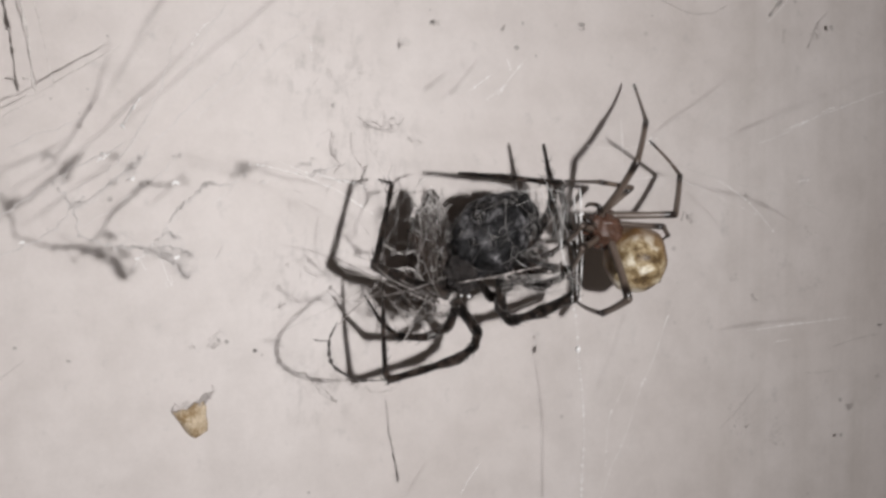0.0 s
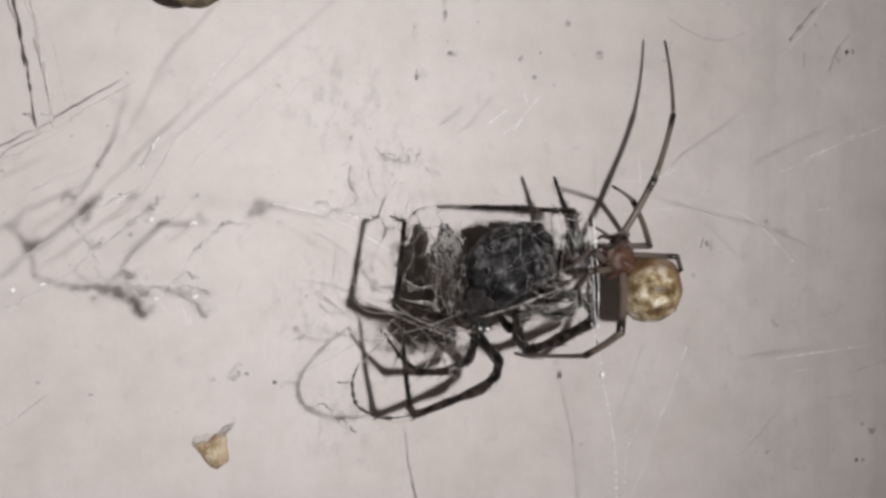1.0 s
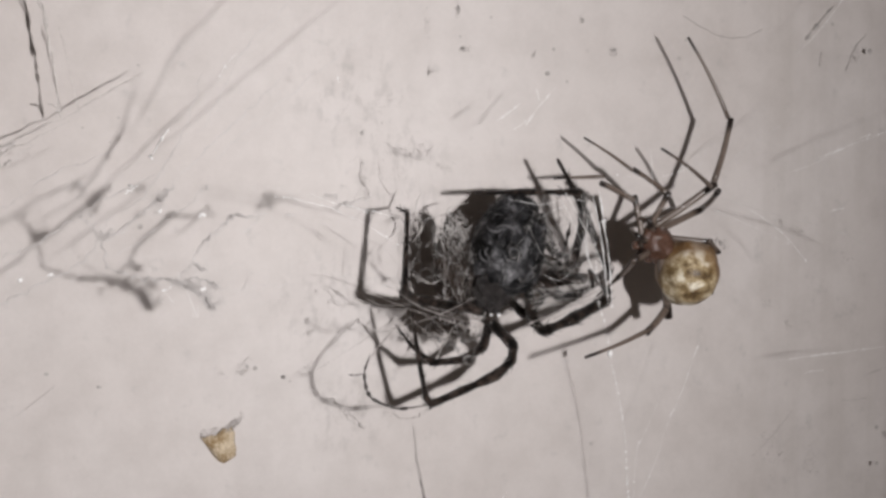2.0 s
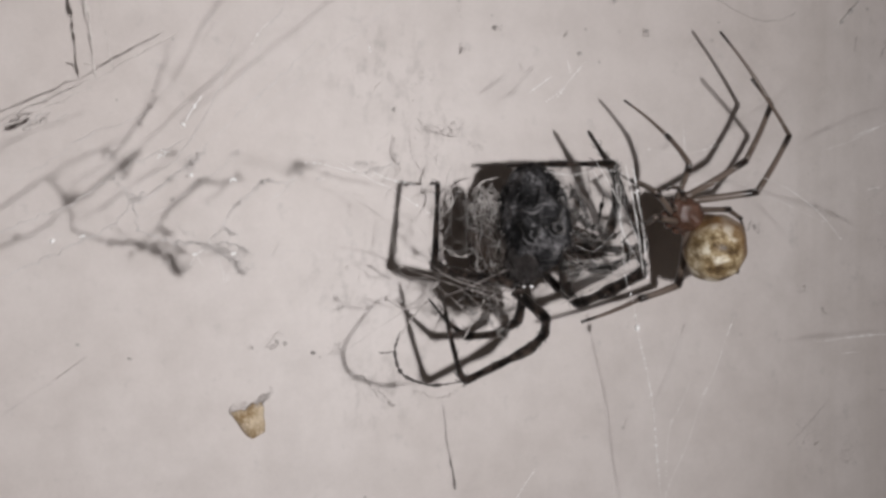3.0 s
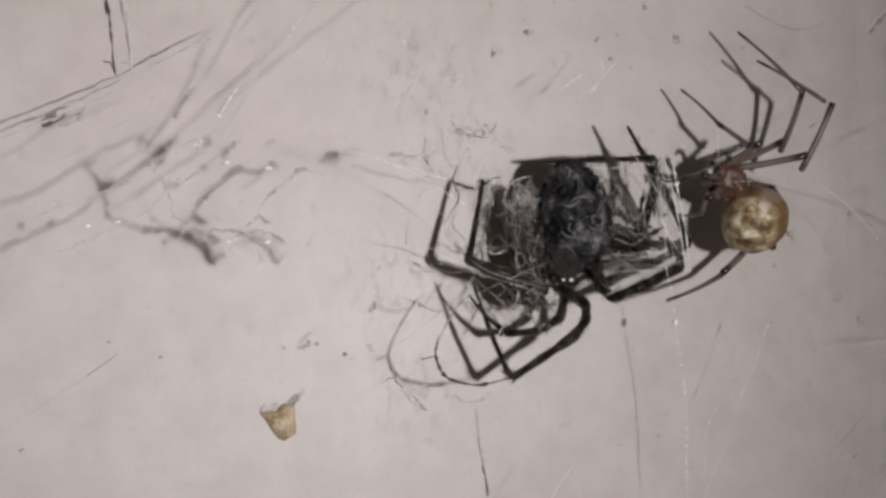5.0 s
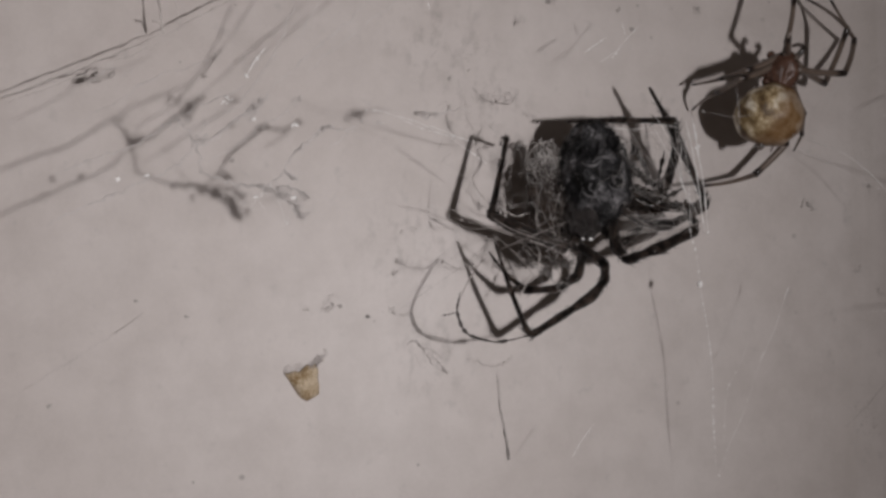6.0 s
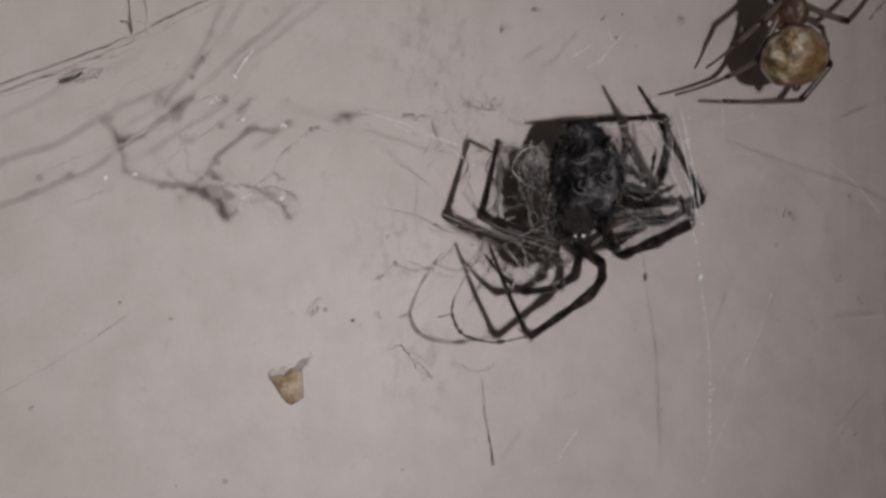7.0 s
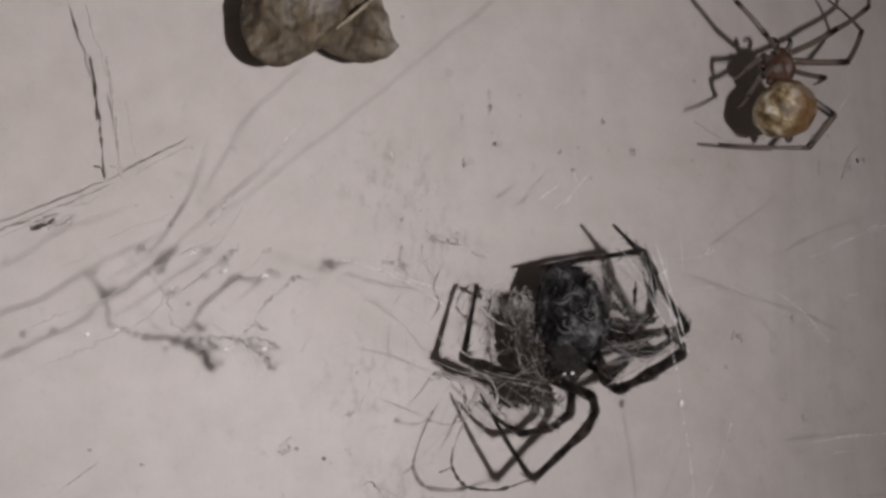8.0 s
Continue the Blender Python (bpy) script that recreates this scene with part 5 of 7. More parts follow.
    strand([(0.463, -0.100, 0.294), (0.441, -0.100, 0.200), (0.429, -0.080, 0.101)], 0.014, DEAD_LEG, GREY, 0, 0.004, "limb_shade_fill", root)
    strand([(0.521, -0.080, 0.352), (0.527, -0.100, 0.234), (0.525, -0.080, 0.101)], 0.011, DEAD_LEG, GREY, 0, 0.004, "limb_shade_fill", root)
    strand([(0.288, -0.120, 0.033), (0.386, -0.140, -0.049), (0.510, -0.140, -0.072), (0.606, -0.100, 0.001)], 0.013, DEAD_LEG, GREY, 0, 0.006, "limb_shade_fill", root)
    strand([(0.226, -0.100, 0.033), (0.332, -0.100, -0.099), (0.438, -0.100, -0.172)], 0.01, DEAD_SKIN, GREY, 0, 0.004, "limb_shade_fill", root)
    # extra dark limbs stand for folded legs and for the shade in the gap
    strand([(0.250, -0.060, 0.100), (0.350, -0.080, 0.045), (0.480, -0.085, 0.020), (0.600, -0.060, 0.070)], 0.030, DEAD_LEG, GREY, 0, 0.010, "limb_shade_fill", root)
    strand([(0.240, -0.020, 0.200), (0.330, -0.040, 0.150), (0.420, -0.050, 0.090), (0.530, -0.040, 0.060)], 0.034, DEAD_LEG, GREY, 0, 0.010, "limb_shade_fill", root)
    strand([(0.290, 0.020, 0.360), (0.345, 0.010, 0.270), (0.385, 0.000, 0.190), (0.400, 0.000, 0.110)], 0.024, DEAD_SKIN, GREY, 0, 0.010, "limb_shade_fill", root)
    strand([(0.190, -0.080, -0.020), (0.300, -0.100, -0.060), (0.420, -0.110, -0.140), (0.540, -0.110, -0.160)], 0.028, DEAD_LEG, GREY, 0, 0.008, "limb_shade_fill", root)
    strand([(-0.776, 0.150, -0.101), (-0.717, 0.000, -0.164), (-0.515, -0.120, -0.162), (-0.229, -0.120, -0.260)], 0.0025, DULL_SILK, WHITE, 0, 0.008, "silk_line", root)
    strand([(0.034, -0.100, 0.439), (0.212, -0.180, 0.404), (0.378, -0.200, 0.432), (0.556, -0.180, 0.404)], 0.0016, SILK, WHITE, 0, 0.008, "silk_line", root)
    strand([(0.176, -0.200, 0.308), (0.335, -0.220, 0.385), (0.528, -0.220, 0.329)], 0.0014, SILK, WHITE, 0, 0.008, "silk_line", root)
    strand([(0.116, -0.160, 0.417), (0.248, -0.220, 0.292), (0.475, -0.220, 0.223)], 0.0013, DULL_SILK, WHITE, 0, 0.008, "silk_line", root)
    strand([(0.211, -0.200, 0.162), (0.370, -0.220, 0.287), (0.553, -0.220, 0.290)], 0.0012, DULL_SILK, WHITE, 0, 0.008, "silk_line", root)
    strand([(0.349, -0.100, 0.425), (0.421, -0.140, 0.298), (0.546, -0.180, 0.034)], 0.0022, DULL_SILK, WHITE, 0, 0.008, "silk_line", root)
    strand([(0.377, -0.100, 0.448), (0.466, -0.160, 0.265), (0.562, -0.200, 0.001)], 0.0018, SILK, WHITE, 0, 0.008, "silk_line", root)
    strand([(0.304, -0.080, 0.332), (0.376, -0.120, 0.199), (0.395, -0.160, 0.000)], 0.0022, DULL_SILK, WHITE, 0, 0.008, "silk_line", root)
    strand([(0.518, -0.120, 0.383), (0.437, -0.160, 0.198), (0.424, -0.160, 0.001)], 0.0022, DULL_SILK, WHITE, 0, 0.008, "silk_line", root)
    strand([(0.563, -0.140, 0.366), (0.528, -0.180, 0.166), (0.562, -0.200, -0.032)], 0.0025, SILK, WHITE, 0, 0.008, "silk_line", root)
    strand([(0.111, -0.220, -0.233), (0.189, -0.240, -0.298), (0.362, -0.240, -0.234), (0.574, -0.220, -0.144)], 0.0022, DULL_SILK, WHITE, 0, 0.008, "silk_line", root)
    strand([(0.185, -0.160, -0.049), (0.265, -0.180, -0.124), (0.370, -0.180, -0.196)], 0.003, DULL_SILK, WHITE, 0, 0.008, "silk_line", root)
    strand([(-0.312, 0.000, 0.131), (-0.285, -0.080, -0.099), (-0.144, -0.120, -0.310)], 0.0022, DULL_SILK, WHITE, 0, 0.008, "silk_line", root)
    strand([(-0.226, 0.000, 0.131), (-0.251, -0.080, -0.066), (-0.212, -0.120, -0.293)], 0.0022, DULL_SILK, WHITE, 0, 0.008, "silk_line", root)
    strand([(-0.378, -0.050, -0.099), (-0.246, -0.120, -0.228), (-0.059, -0.120, -0.261)], 0.002, DULL_SILK, WHITE, 0, 0.008, "silk_line", root)
    strand([(-0.510, -0.100, -0.179), (-0.335, -0.080, -0.326), (-0.208, 0.000, -0.495)], 0.002, DULL_SILK, WHITE, 0, 0.008, "silk_line", root)
    strand([(-1.097, 0.450, -0.681), (-0.737, 0.200, -0.401), (-0.549, 0.000, -0.197)], 0.0018, DULL_SILK, WHITE, 0, 0.008, "silk_line", root)
    strand([(-0.795, -0.120, -0.505), (-0.823, -0.160, -0.634), (-0.755, -0.160, -0.749), (-0.581, -0.120, -0.802), (-0.350, -0.040, -0.781)], 0.0115, DARK_HAIR, GREY, 0, 0.012, "dry_tendril", legs[1])
    strand([(-0.915, -0.120, -0.629), (-0.864, -0.140, -0.622), (-0.820, -0.160, -0.615)], 0.004, DARK_HAIR, GREY, 0, 0.006, "dry_tendril", legs[1])
    strand([(-0.806, -0.140, -0.551), (-0.751, -0.140, -0.447), (-0.679, -0.140, -0.355), (-0.600, -0.140, -0.276)], 0.0052, DULL_SILK, "pale upper end of the dry tendril", 0, 0.008, "dry_tendril", legs[1])
    strand([(-0.679, -0.140, -0.355), (-0.790, -0.140, -0.370), (-0.901, -0.140, -0.319)], 0.0050, DULL_SILK, "pale side branch of the dry tendril", 0, 0.010, "dry_tendril", legs[1], knots=((17, 0.009),))
    rope = strand([(-0.290, 0.000, 0.000), (-0.090, -0.012, 0.000), (0.120, -0.008, 0.000), (0.290, 0.000, 0.000)], 0.0058, DULL_SILK, "taut rope of grey silk", 0, 0.008, "silk_rope", root)
    return root, legs, belly, rope


dead_spider, dead_legs, dead_belly, silk_rope = build_dead_spider()
hanging_thread = strand([(-0.028, 0.040, 0.624), (-0.013, 0.010, 0.328), (0.000, 0.000, 0.000), (0.044, 0.010, -0.197), (0.092, 0.020, -0.462), (0.137, 0.040, -0.729), (0.166, 0.060, -1.014), (0.205, 0.100, -1.475)], 0.0009, SILK, "long white silk thread hanging from the wrapped prey", 60, 0.010, "hanging_thread", None, knots=[(31, 0.015)], bead=1.3)


# ---- the live spider ----
def segment(name, root, length, r0, r1, mat):
    """One leg joint, lying along -y from its near end."""
    bm = bmesh.new()
    n = 9
    line = [Vector((0.012 * length * math.sin(math.pi * i / n), -length * i / n, -0.02 * length * math.sin(math.pi * i / n))) for i in range(n + 1)]
    rad = [(r0 + (r1 - r0) * i / n) * (1 + 0.18 * math.exp(-((i / n - 0.95) / 0.12) ** 2)) for i in range(n + 1)]
    tube(bm, line, rad, 8)
    ball(bm, (0, 0, 0), (r0 * 1.05, r0 * 1.05, r0 * 1.05), 0, 0, 1, 8, 6)
    return part(name, bm, mat, root)


def build_live_spider():
    root = empty("live_spider")
    tagged(root, "small tan cobweb spider with round marbled abdomen and long thin legs", "spider")
    bm = bmesh.new()
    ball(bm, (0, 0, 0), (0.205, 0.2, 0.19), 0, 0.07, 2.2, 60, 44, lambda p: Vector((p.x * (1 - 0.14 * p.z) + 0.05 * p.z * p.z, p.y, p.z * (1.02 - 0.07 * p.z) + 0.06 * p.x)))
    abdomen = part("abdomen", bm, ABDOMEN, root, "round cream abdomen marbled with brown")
    bm = bmesh.new()
    ball(bm, (0, 0.0, -0.2), (0.03, 0.03, 0.04), 0, 0.2, 3, 12, 8)
    part("spinnerets", bm, LEG_DARK, root, "dark spinnerets")
    bm = bmesh.new()
    ball(bm, (0, -0.01, 0.275), (0.105, 0.09, 0.12), 0, 0.16, 3.2, 36, 26, lambda p: Vector((p.x * (1 - 0.38 * max(p.z, 0)), p.y * (1 - 0.35 * math.exp(-((p.x / 0.18) ** 2 + ((p.z + 0.2) / 0.4) ** 2))), p.z)))
    part("cephalothorax", bm, CARAPACE, root, "glossy red-brown head and chest")
    for side in (-1, 1):
        for a, ln in ((48, 0.06), (80, 0.055), (110, 0.05), (140, 0.05)):
            bm = bmesh.new()
            d = Vector((side * math.sin(radians(a)), -0.1, math.cos(radians(a))))
            c = Vector((0, 0.0, 0.27)) + Vector((d.x * 0.075, 0.03, d.z * 0.085))
            tube(bm, [c, c + d * ln * 0.4, c + d * ln * 0.8, c + d * ln], [0.026, 0.03, 0.026, 0.016], 8)
            part("leg_base", bm, CARAPACE, root)
    for x, z in ((-0.03, 0.375), (0.03, 0.375), (-0.05, 0.35), (0.05, 0.35)):
        bm = bmesh.new()
        ball(bm, (x, -0.055, z), (0.013, 0.013, 0.013), 0, 0, 1, 10, 8)
        part("eye", bm, EYE, root)
    for x in (-0.035, 0.035):
        bm = bmesh.new()
        line = curve_through([(x, -0.05, 0.35), (x * 1.6, -0.09, 0.42), (x * 1.3, -0.04, 0.455), (x * 0.8, 0.01, 0.45)], 4)
        tube(bm, line, [0.02 - 0.011 * i / (len(line) - 1) for i in range(len(line))], 7)
        part("palp", bm, LEG_DARK, root)
    return root, abdomen


live_spider, live_abdomen = build_live_spider()
# femur, tibia and foot of each leg, in centimetres
LEGS = {
    "long_front": ((0.47, 0.42, 0.55), 0.023, LEG_PALE),
    "long_side": ((0.42, 0.42, 0.48), 0.023, LEG_PALE),
    "upper": ((0.29, 0.26, 0.36), 0.02, LEG_PALE),
    "reaching": ((0.3, 0.22, 0.3), 0.021, LEG_PALE),
    "pulling": ((0.36, 0.27, 0.42), 0.021, LEG_PALE),
    "hind": ((0.46, 0.28, 0.58), 0.028, LEG_PALE),
    "tucked": ((0.3, 0.13, 0.12), 0.019, LEG_DARK),
}
JOINTS = {}
for leg_name, (sizes, thick, mat) in LEGS.items():
    JOINTS[leg_name] = [
        segment("femur", live_spider, sizes[0], thick, thick * 0.85, mat),
        segment("tibia", live_spider, sizes[1], thick * 0.85, thick * 0.7, mat),
        segment("tarsus", live_spider, sizes[2], thick * 0.6, thick * 0.3, mat),
    ]


# ---- the torch held beside the lens ----
def build_torch():
    """Stands for the phone's lamp, out of view: a stubby black case with a small round glowing lens that faces along
    -z.
    """
    root = empty("torch")
    tagged(root, "phone torch out of view, built as a stubby case with a glowing white lens", "torch")
    bm = bmesh.new()
    rings = []
    for r, z in ((0.0, 0.9), (0.26, 0.9), (0.3, 0.84), (0.3, 0.06), (0.27, 0.015), (0.24, 0.015), (0.23, 0.06), (0.0, 0.06)):
        rings.append([bm.verts.new((max(r, 0.001) * math.cos(a), max(r, 0.001) * math.sin(a), z)) for a in (2 * math.pi * k / 28 for k in range(28))])
    for a, b in zip(rings[:-1], rings[1:]):
        for k in range(28):
            bm.faces.new((a[k], b[k], b[(k + 1) % 28], a[(k + 1) % 28]))
    part("case", bm, CASE, root, "black plastic case")
    bm = bmesh.new()
    bmesh.ops.create_circle(bm, cap_ends=True, segments=28, radius=0.20)
    bmesh.ops.reverse_faces(bm, faces=bm.faces)
    part("lens", bm, GLOW, root, "glowing white lens")
    return root


torch = build_torch()


# ---- what moves ----
def aim(p, d):
    """The pose of a leg joint whose near end is at p, centimetres in the spider's space, and that points along d."""
    return Matrix.Translation(Vector(p) * CM) @ Vector((0, -1, 0)).rotation_difference(Vector(d)).to_matrix().to_4x4()


def at_cm(x, y, z, rx=0, ry=0, rz=0):
    return pose(x * CM, y * CM, z * CM, rx, ry, rz)


def turned(c, shift, tip, lean, spin):
    """A spin about the upright through the place c, then a lean along the wall, a tip away from it and a shift, in centimetres."""
    return Matrix.Translation((Vector(c) + Vector(shift)) * CM) @ pose(0, 0, 0, tip, lean, 0) @ pose(0, 0, 0, 0, 0, spin) @ Matrix.Translation(-Vector(c) * CM)


def motions():
    # the torch is carried 3.2 cm to the right of the lens; its slow turn to the left and back is added to balance the
    # wall's brightness
    walk(torch, [(t, look(Vector(e) * CM, Vector(g) * CM, r) @ at_cm(3.2, 0, 0, 4, float(np.interp(t, (0, 3, 6, 7, 8), (63, 68, 74, 73, 65))), 0)) for t, e, g, r in PATH])
    walk(dead_spider, [
        (0.0, at_cm(0.569, -0.520, -0.045, 4.0, 5.6, 6.7)),
        (0.5, at_cm(0.564, -0.522, -0.045, 2.3, 5.1, 8.8)),
        (1.0, at_cm(0.564, -0.518, -0.044, 1.8, 4.0, 8.0)),
        (1.2, at_cm(0.557, -0.519, -0.038, 2.1, 4.2, 6.8)),
        (2.3, at_cm(0.574, -0.512, 0.023, -0.5, -2.1, 5.3)),
        (2.5, at_cm(0.597, -0.516, 0.005, -0.7, -2.9, 3.6)),
        (3.0, at_cm(0.577, -0.515, 0.024, -0.0, -1.3, 4.1)),
        (3.5, at_cm(0.582, -0.500, 0.018, 0.0, 0.0, 0.0)),
        (4.0, at_cm(0.644, -0.506, 0.059, -1.6, -2.6, -2.5)),
        (4.5, at_cm(0.599, -0.500, 0.036, -1.5, -1.1, -0.6)),
        (4.7, at_cm(0.608, -0.495, 0.036, -1.7, -2.2, -0.4)),
        (5.8, at_cm(0.641, -0.497, 0.046, 1.8, -1.7, 1.0)),
        (6.0, at_cm(0.613, -0.499, 0.060, 2.1, -1.8, 1.4)),
        (6.5, at_cm(0.631, -0.499, 0.079, -0.7, -3.3, -1.3)),
        (7.0, at_cm(0.661, -0.500, 0.094, -1.3, -3.8, -5.0)),
        (7.5, at_cm(0.687, -0.504, 0.092, -2.8, -4.7, -8.6)),
        (8.0, at_cm(0.787, -0.513, 0.074, -7.3, -6.9, -12.8)),
    ])
    # the prey's abdomen is rolled by the feeding spider and falls back
    mid = (0.052, 0.0, 0.16)
    walk(dead_belly, [
        (0.0, turned(mid, (0.115, 0, -0.035), 0, 52, -76)),
        (0.5, turned(mid, (0.110, 0, -0.025), 0, 54, -80)),
        (1.2, turned(mid, (0.115, 0, -0.030), 0, 54, -74)),
        (2.3, turned(mid, (0.020, 0, 0.000), 0, 8, -14)),
        (3.0, turned(mid, (0, 0, 0), 0, 0, 0)),
        (8.0, turned(mid, (0, 0, 0), 0, 0, 0)),
    ])
    # the feeding spider tugs at the web: the husk and the dusty threads hang lower at first
    walk(dry_husk, [(t, at_cm(-0.035 + x, -0.06, z)) for t, x, z in ((0.0, -0.07, -0.115), (1.2, -0.07, -0.115), (2.5, -0.05, -0.09), (7.0, 0.0, 0.0), (8.0, 0.0, 0.0))])
    for thread in DUSTY:
        walk(thread, [(t, at_cm(x, 0, z)) for t, x, z in ((0.0, 0.005, -0.088), (0.5, 0.005, -0.067), (1.2, -0.015, -0.067), (2.3, -0.025, -0.058), (3.0, -0.024, -0.005), (4.5, -0.025, -0.030), (5.8, -0.010, 0.0), (7.0, -0.025, 0.0), (8.0, -0.022, 0.0))])
    walk(silk_rope, [
        (0.0, at_cm(0.085, -0.330, -0.075, 0, -14, 0)),
        (1.2, at_cm(0.120, -0.330, -0.055, 0, -20, 0)),
        (2.3, at_cm(0.400, -0.200, -0.235, 0, -22, 0)),
        (8.0, at_cm(0.400, -0.200, -0.235, 0, -22, 0)),
    ])
    walk(dead_legs[0], [
        (0.0, at_cm(0.001, -0.002, 0.027, 0, -3.5, 0)),
        (0.5, at_cm(0.011, -0.005, 0.067, 0, -7.5, 0)),
        (1.0, at_cm(0.008, -0.004, 0.056, 0, -7.2, 0)),
        (1.2, at_cm(0.009, -0.003, 0.057, 0, -7.0, 0)),
        (2.3, at_cm(0.005, -0.002, 0.068, 0, -7.8, 0)),
        (2.5, at_cm(0.000, -0.001, 0.071, 0, -7.0, 0)),
        (3.0, at_cm(0.004, -0.001, 0.059, 0, -6.7, 0)),
        (3.5, at_cm(0.000, 0.000, 0.000, 0, 0.0, 0)),
        (4.0, at_cm(-0.011, -0.000, -0.000, 0, -0.2, 0)),
        (4.5, at_cm(0.008, -0.000, 0.018, 0, -0.5, 0)),
        (4.7, at_cm(-0.002, 0.000, -0.026, 0, 1.8, 0)),
        (5.8, at_cm(-0.002, -0.000, -0.024, 0, 1.9, 0)),
        (6.0, at_cm(0.005, 0.000, -0.018, 0, 2.0, 0)),
        (6.5, at_cm(-0.006, -0.000, -0.048, 0, 5.4, 0)),
        (7.0, at_cm(-0.001, -0.001, -0.034, 0, 4.5, 0)),
        (7.5, at_cm(-0.006, -0.002, -0.023, 0, 3.3, 0)),
        (8.0, at_cm(-0.048, -0.013, -0.027, 0, 6.5, 0)),
    ])
    walk(dead_legs[1], [
        (0.0, at_cm(0.057, -0.003, -0.058, 0, 9.2, 0)),
        (0.5, at_cm(0.073, -0.001, -0.062, 0, 10.3, 0)),
        (1.0, at_cm(0.049, -0.000, -0.040, 0, 7.5, 0)),
        (1.2, at_cm(0.056, -0.001, -0.053, 0, 8.6, 0)),
        (2.3, at_cm(0.048, 0.001, -0.031, 0, 7.2, 0)),
        (2.5, at_cm(0.043, 0.001, -0.044, 0, 7.0, 0)),
        (3.0, at_cm(0.026, 0.001, -0.036, 0, 5.6, 0)),
        (3.5, at_cm(0.000, 0.000, 0.000, 0, 0.0, 0)),
        (4.0, at_cm(-0.020, -0.001, -0.002, 0, -0.5, 0)),
        (4.5, at_cm(-0.020, -0.000, -0.003, 0, -1.0, 0)),
        (4.7, at_cm(-0.039, -0.001, 0.009, 0, -1.9, 0)),
        (5.8, at_cm(-0.032, 0.001, 0.004, 0, -1.4, 0)),
        (6.0, at_cm(-0.031, 0.001, 0.002, 0, -1.9, 0)),
        (6.5, at_cm(-0.029, -0.000, 0.001, 0, -1.8, 0)),
        (7.0, at_cm(-0.025, -0.001, -0.005, 0, -1.7, 0)),
        (7.5, at_cm(-0.060, -0.005, -0.001, 0, -3.7, 0)),
        (8.0, at_cm(-0.054, -0.006, -0.000, 0, -4.7, 0)),
    ])
    walk(dead_legs[4], [
        (0.0, at_cm(-0.070, 0.002, 0.066, 0, 6.6, 0)),
        (0.5, at_cm(-0.011, 0.000, 0.009, 0, 1.1, 0)),
        (1.0, at_cm(-0.003, -0.000, -0.003, 0, 0.5, 0)),
        (1.2, at_cm(0.056, -0.002, -0.042, 0, -4.2, 0)),
        (2.3, at_cm(0.067, -0.001, -0.051, 0, -6.6, 0)),
        (2.5, at_cm(0.101, -0.001, -0.057, 0, -9.6, 0)),
        (3.0, at_cm(0.089, -0.001, -0.062, 0, -8.2, 0)),
        (3.5, at_cm(0.000, 0.000, 0.000, 0, 0.0, 0)),
        (4.0, at_cm(0.089, 0.001, -0.060, 0, -7.9, 0)),
        (4.5, at_cm(0.027, -0.000, -0.016, 0, -2.6, 0)),
        (4.7, at_cm(0.025, -0.000, -0.023, 0, -2.7, 0)),
        (5.8, at_cm(0.023, -0.000, -0.022, 0, -2.1, 0)),
        (6.0, at_cm(0.047, 0.000, -0.034, 0, -4.5, 0)),
        (6.5, at_cm(0.040, 0.000, -0.034, 0, -4.0, 0)),
        (7.0, at_cm(0.048, 0.001, -0.033, 0, -4.5, 0)),
        (7.5, at_cm(0.060, 0.002, -0.039, 0, -4.8, 0)),
        (8.0, at_cm(0.120, 0.002, -0.064, 0, -10.2, 0)),
    ])
    walk(dead_legs[5], [
        (0.0, at_cm(0.071, 0, -0.025)),
        (0.5, at_cm(0.079, 0, -0.018)),
        (1.0, at_cm(0.061, 0, -0.021)),
        (1.2, at_cm(0.060, 0, -0.011)),
        (2.3, at_cm(0.066, 0, -0.001)),
        (2.5, at_cm(0.062, 0, -0.001)),
        (3.0, at_cm(0.067, 0, -0.001)),
        (3.5, at_cm(0.000, 0, 0.000)),
        (4.0, at_cm(0.031, 0, 0.003)),
        (4.5, at_cm(0.005, 0, -0.004)),
        (4.7, at_cm(0.018, 0, 0.005)),
        (5.8, at_cm(0.011, 0, -0.001)),
        (6.0, at_cm(0.001, 0, -0.007)),
        (6.5, at_cm(0.010, 0, -0.001)),
        (7.0, at_cm(-0.005, 0, -0.001)),
        (7.5, at_cm(0.023, 0, -0.004)),
        (8.0, at_cm(0.026, 0, -0.013)),
    ])
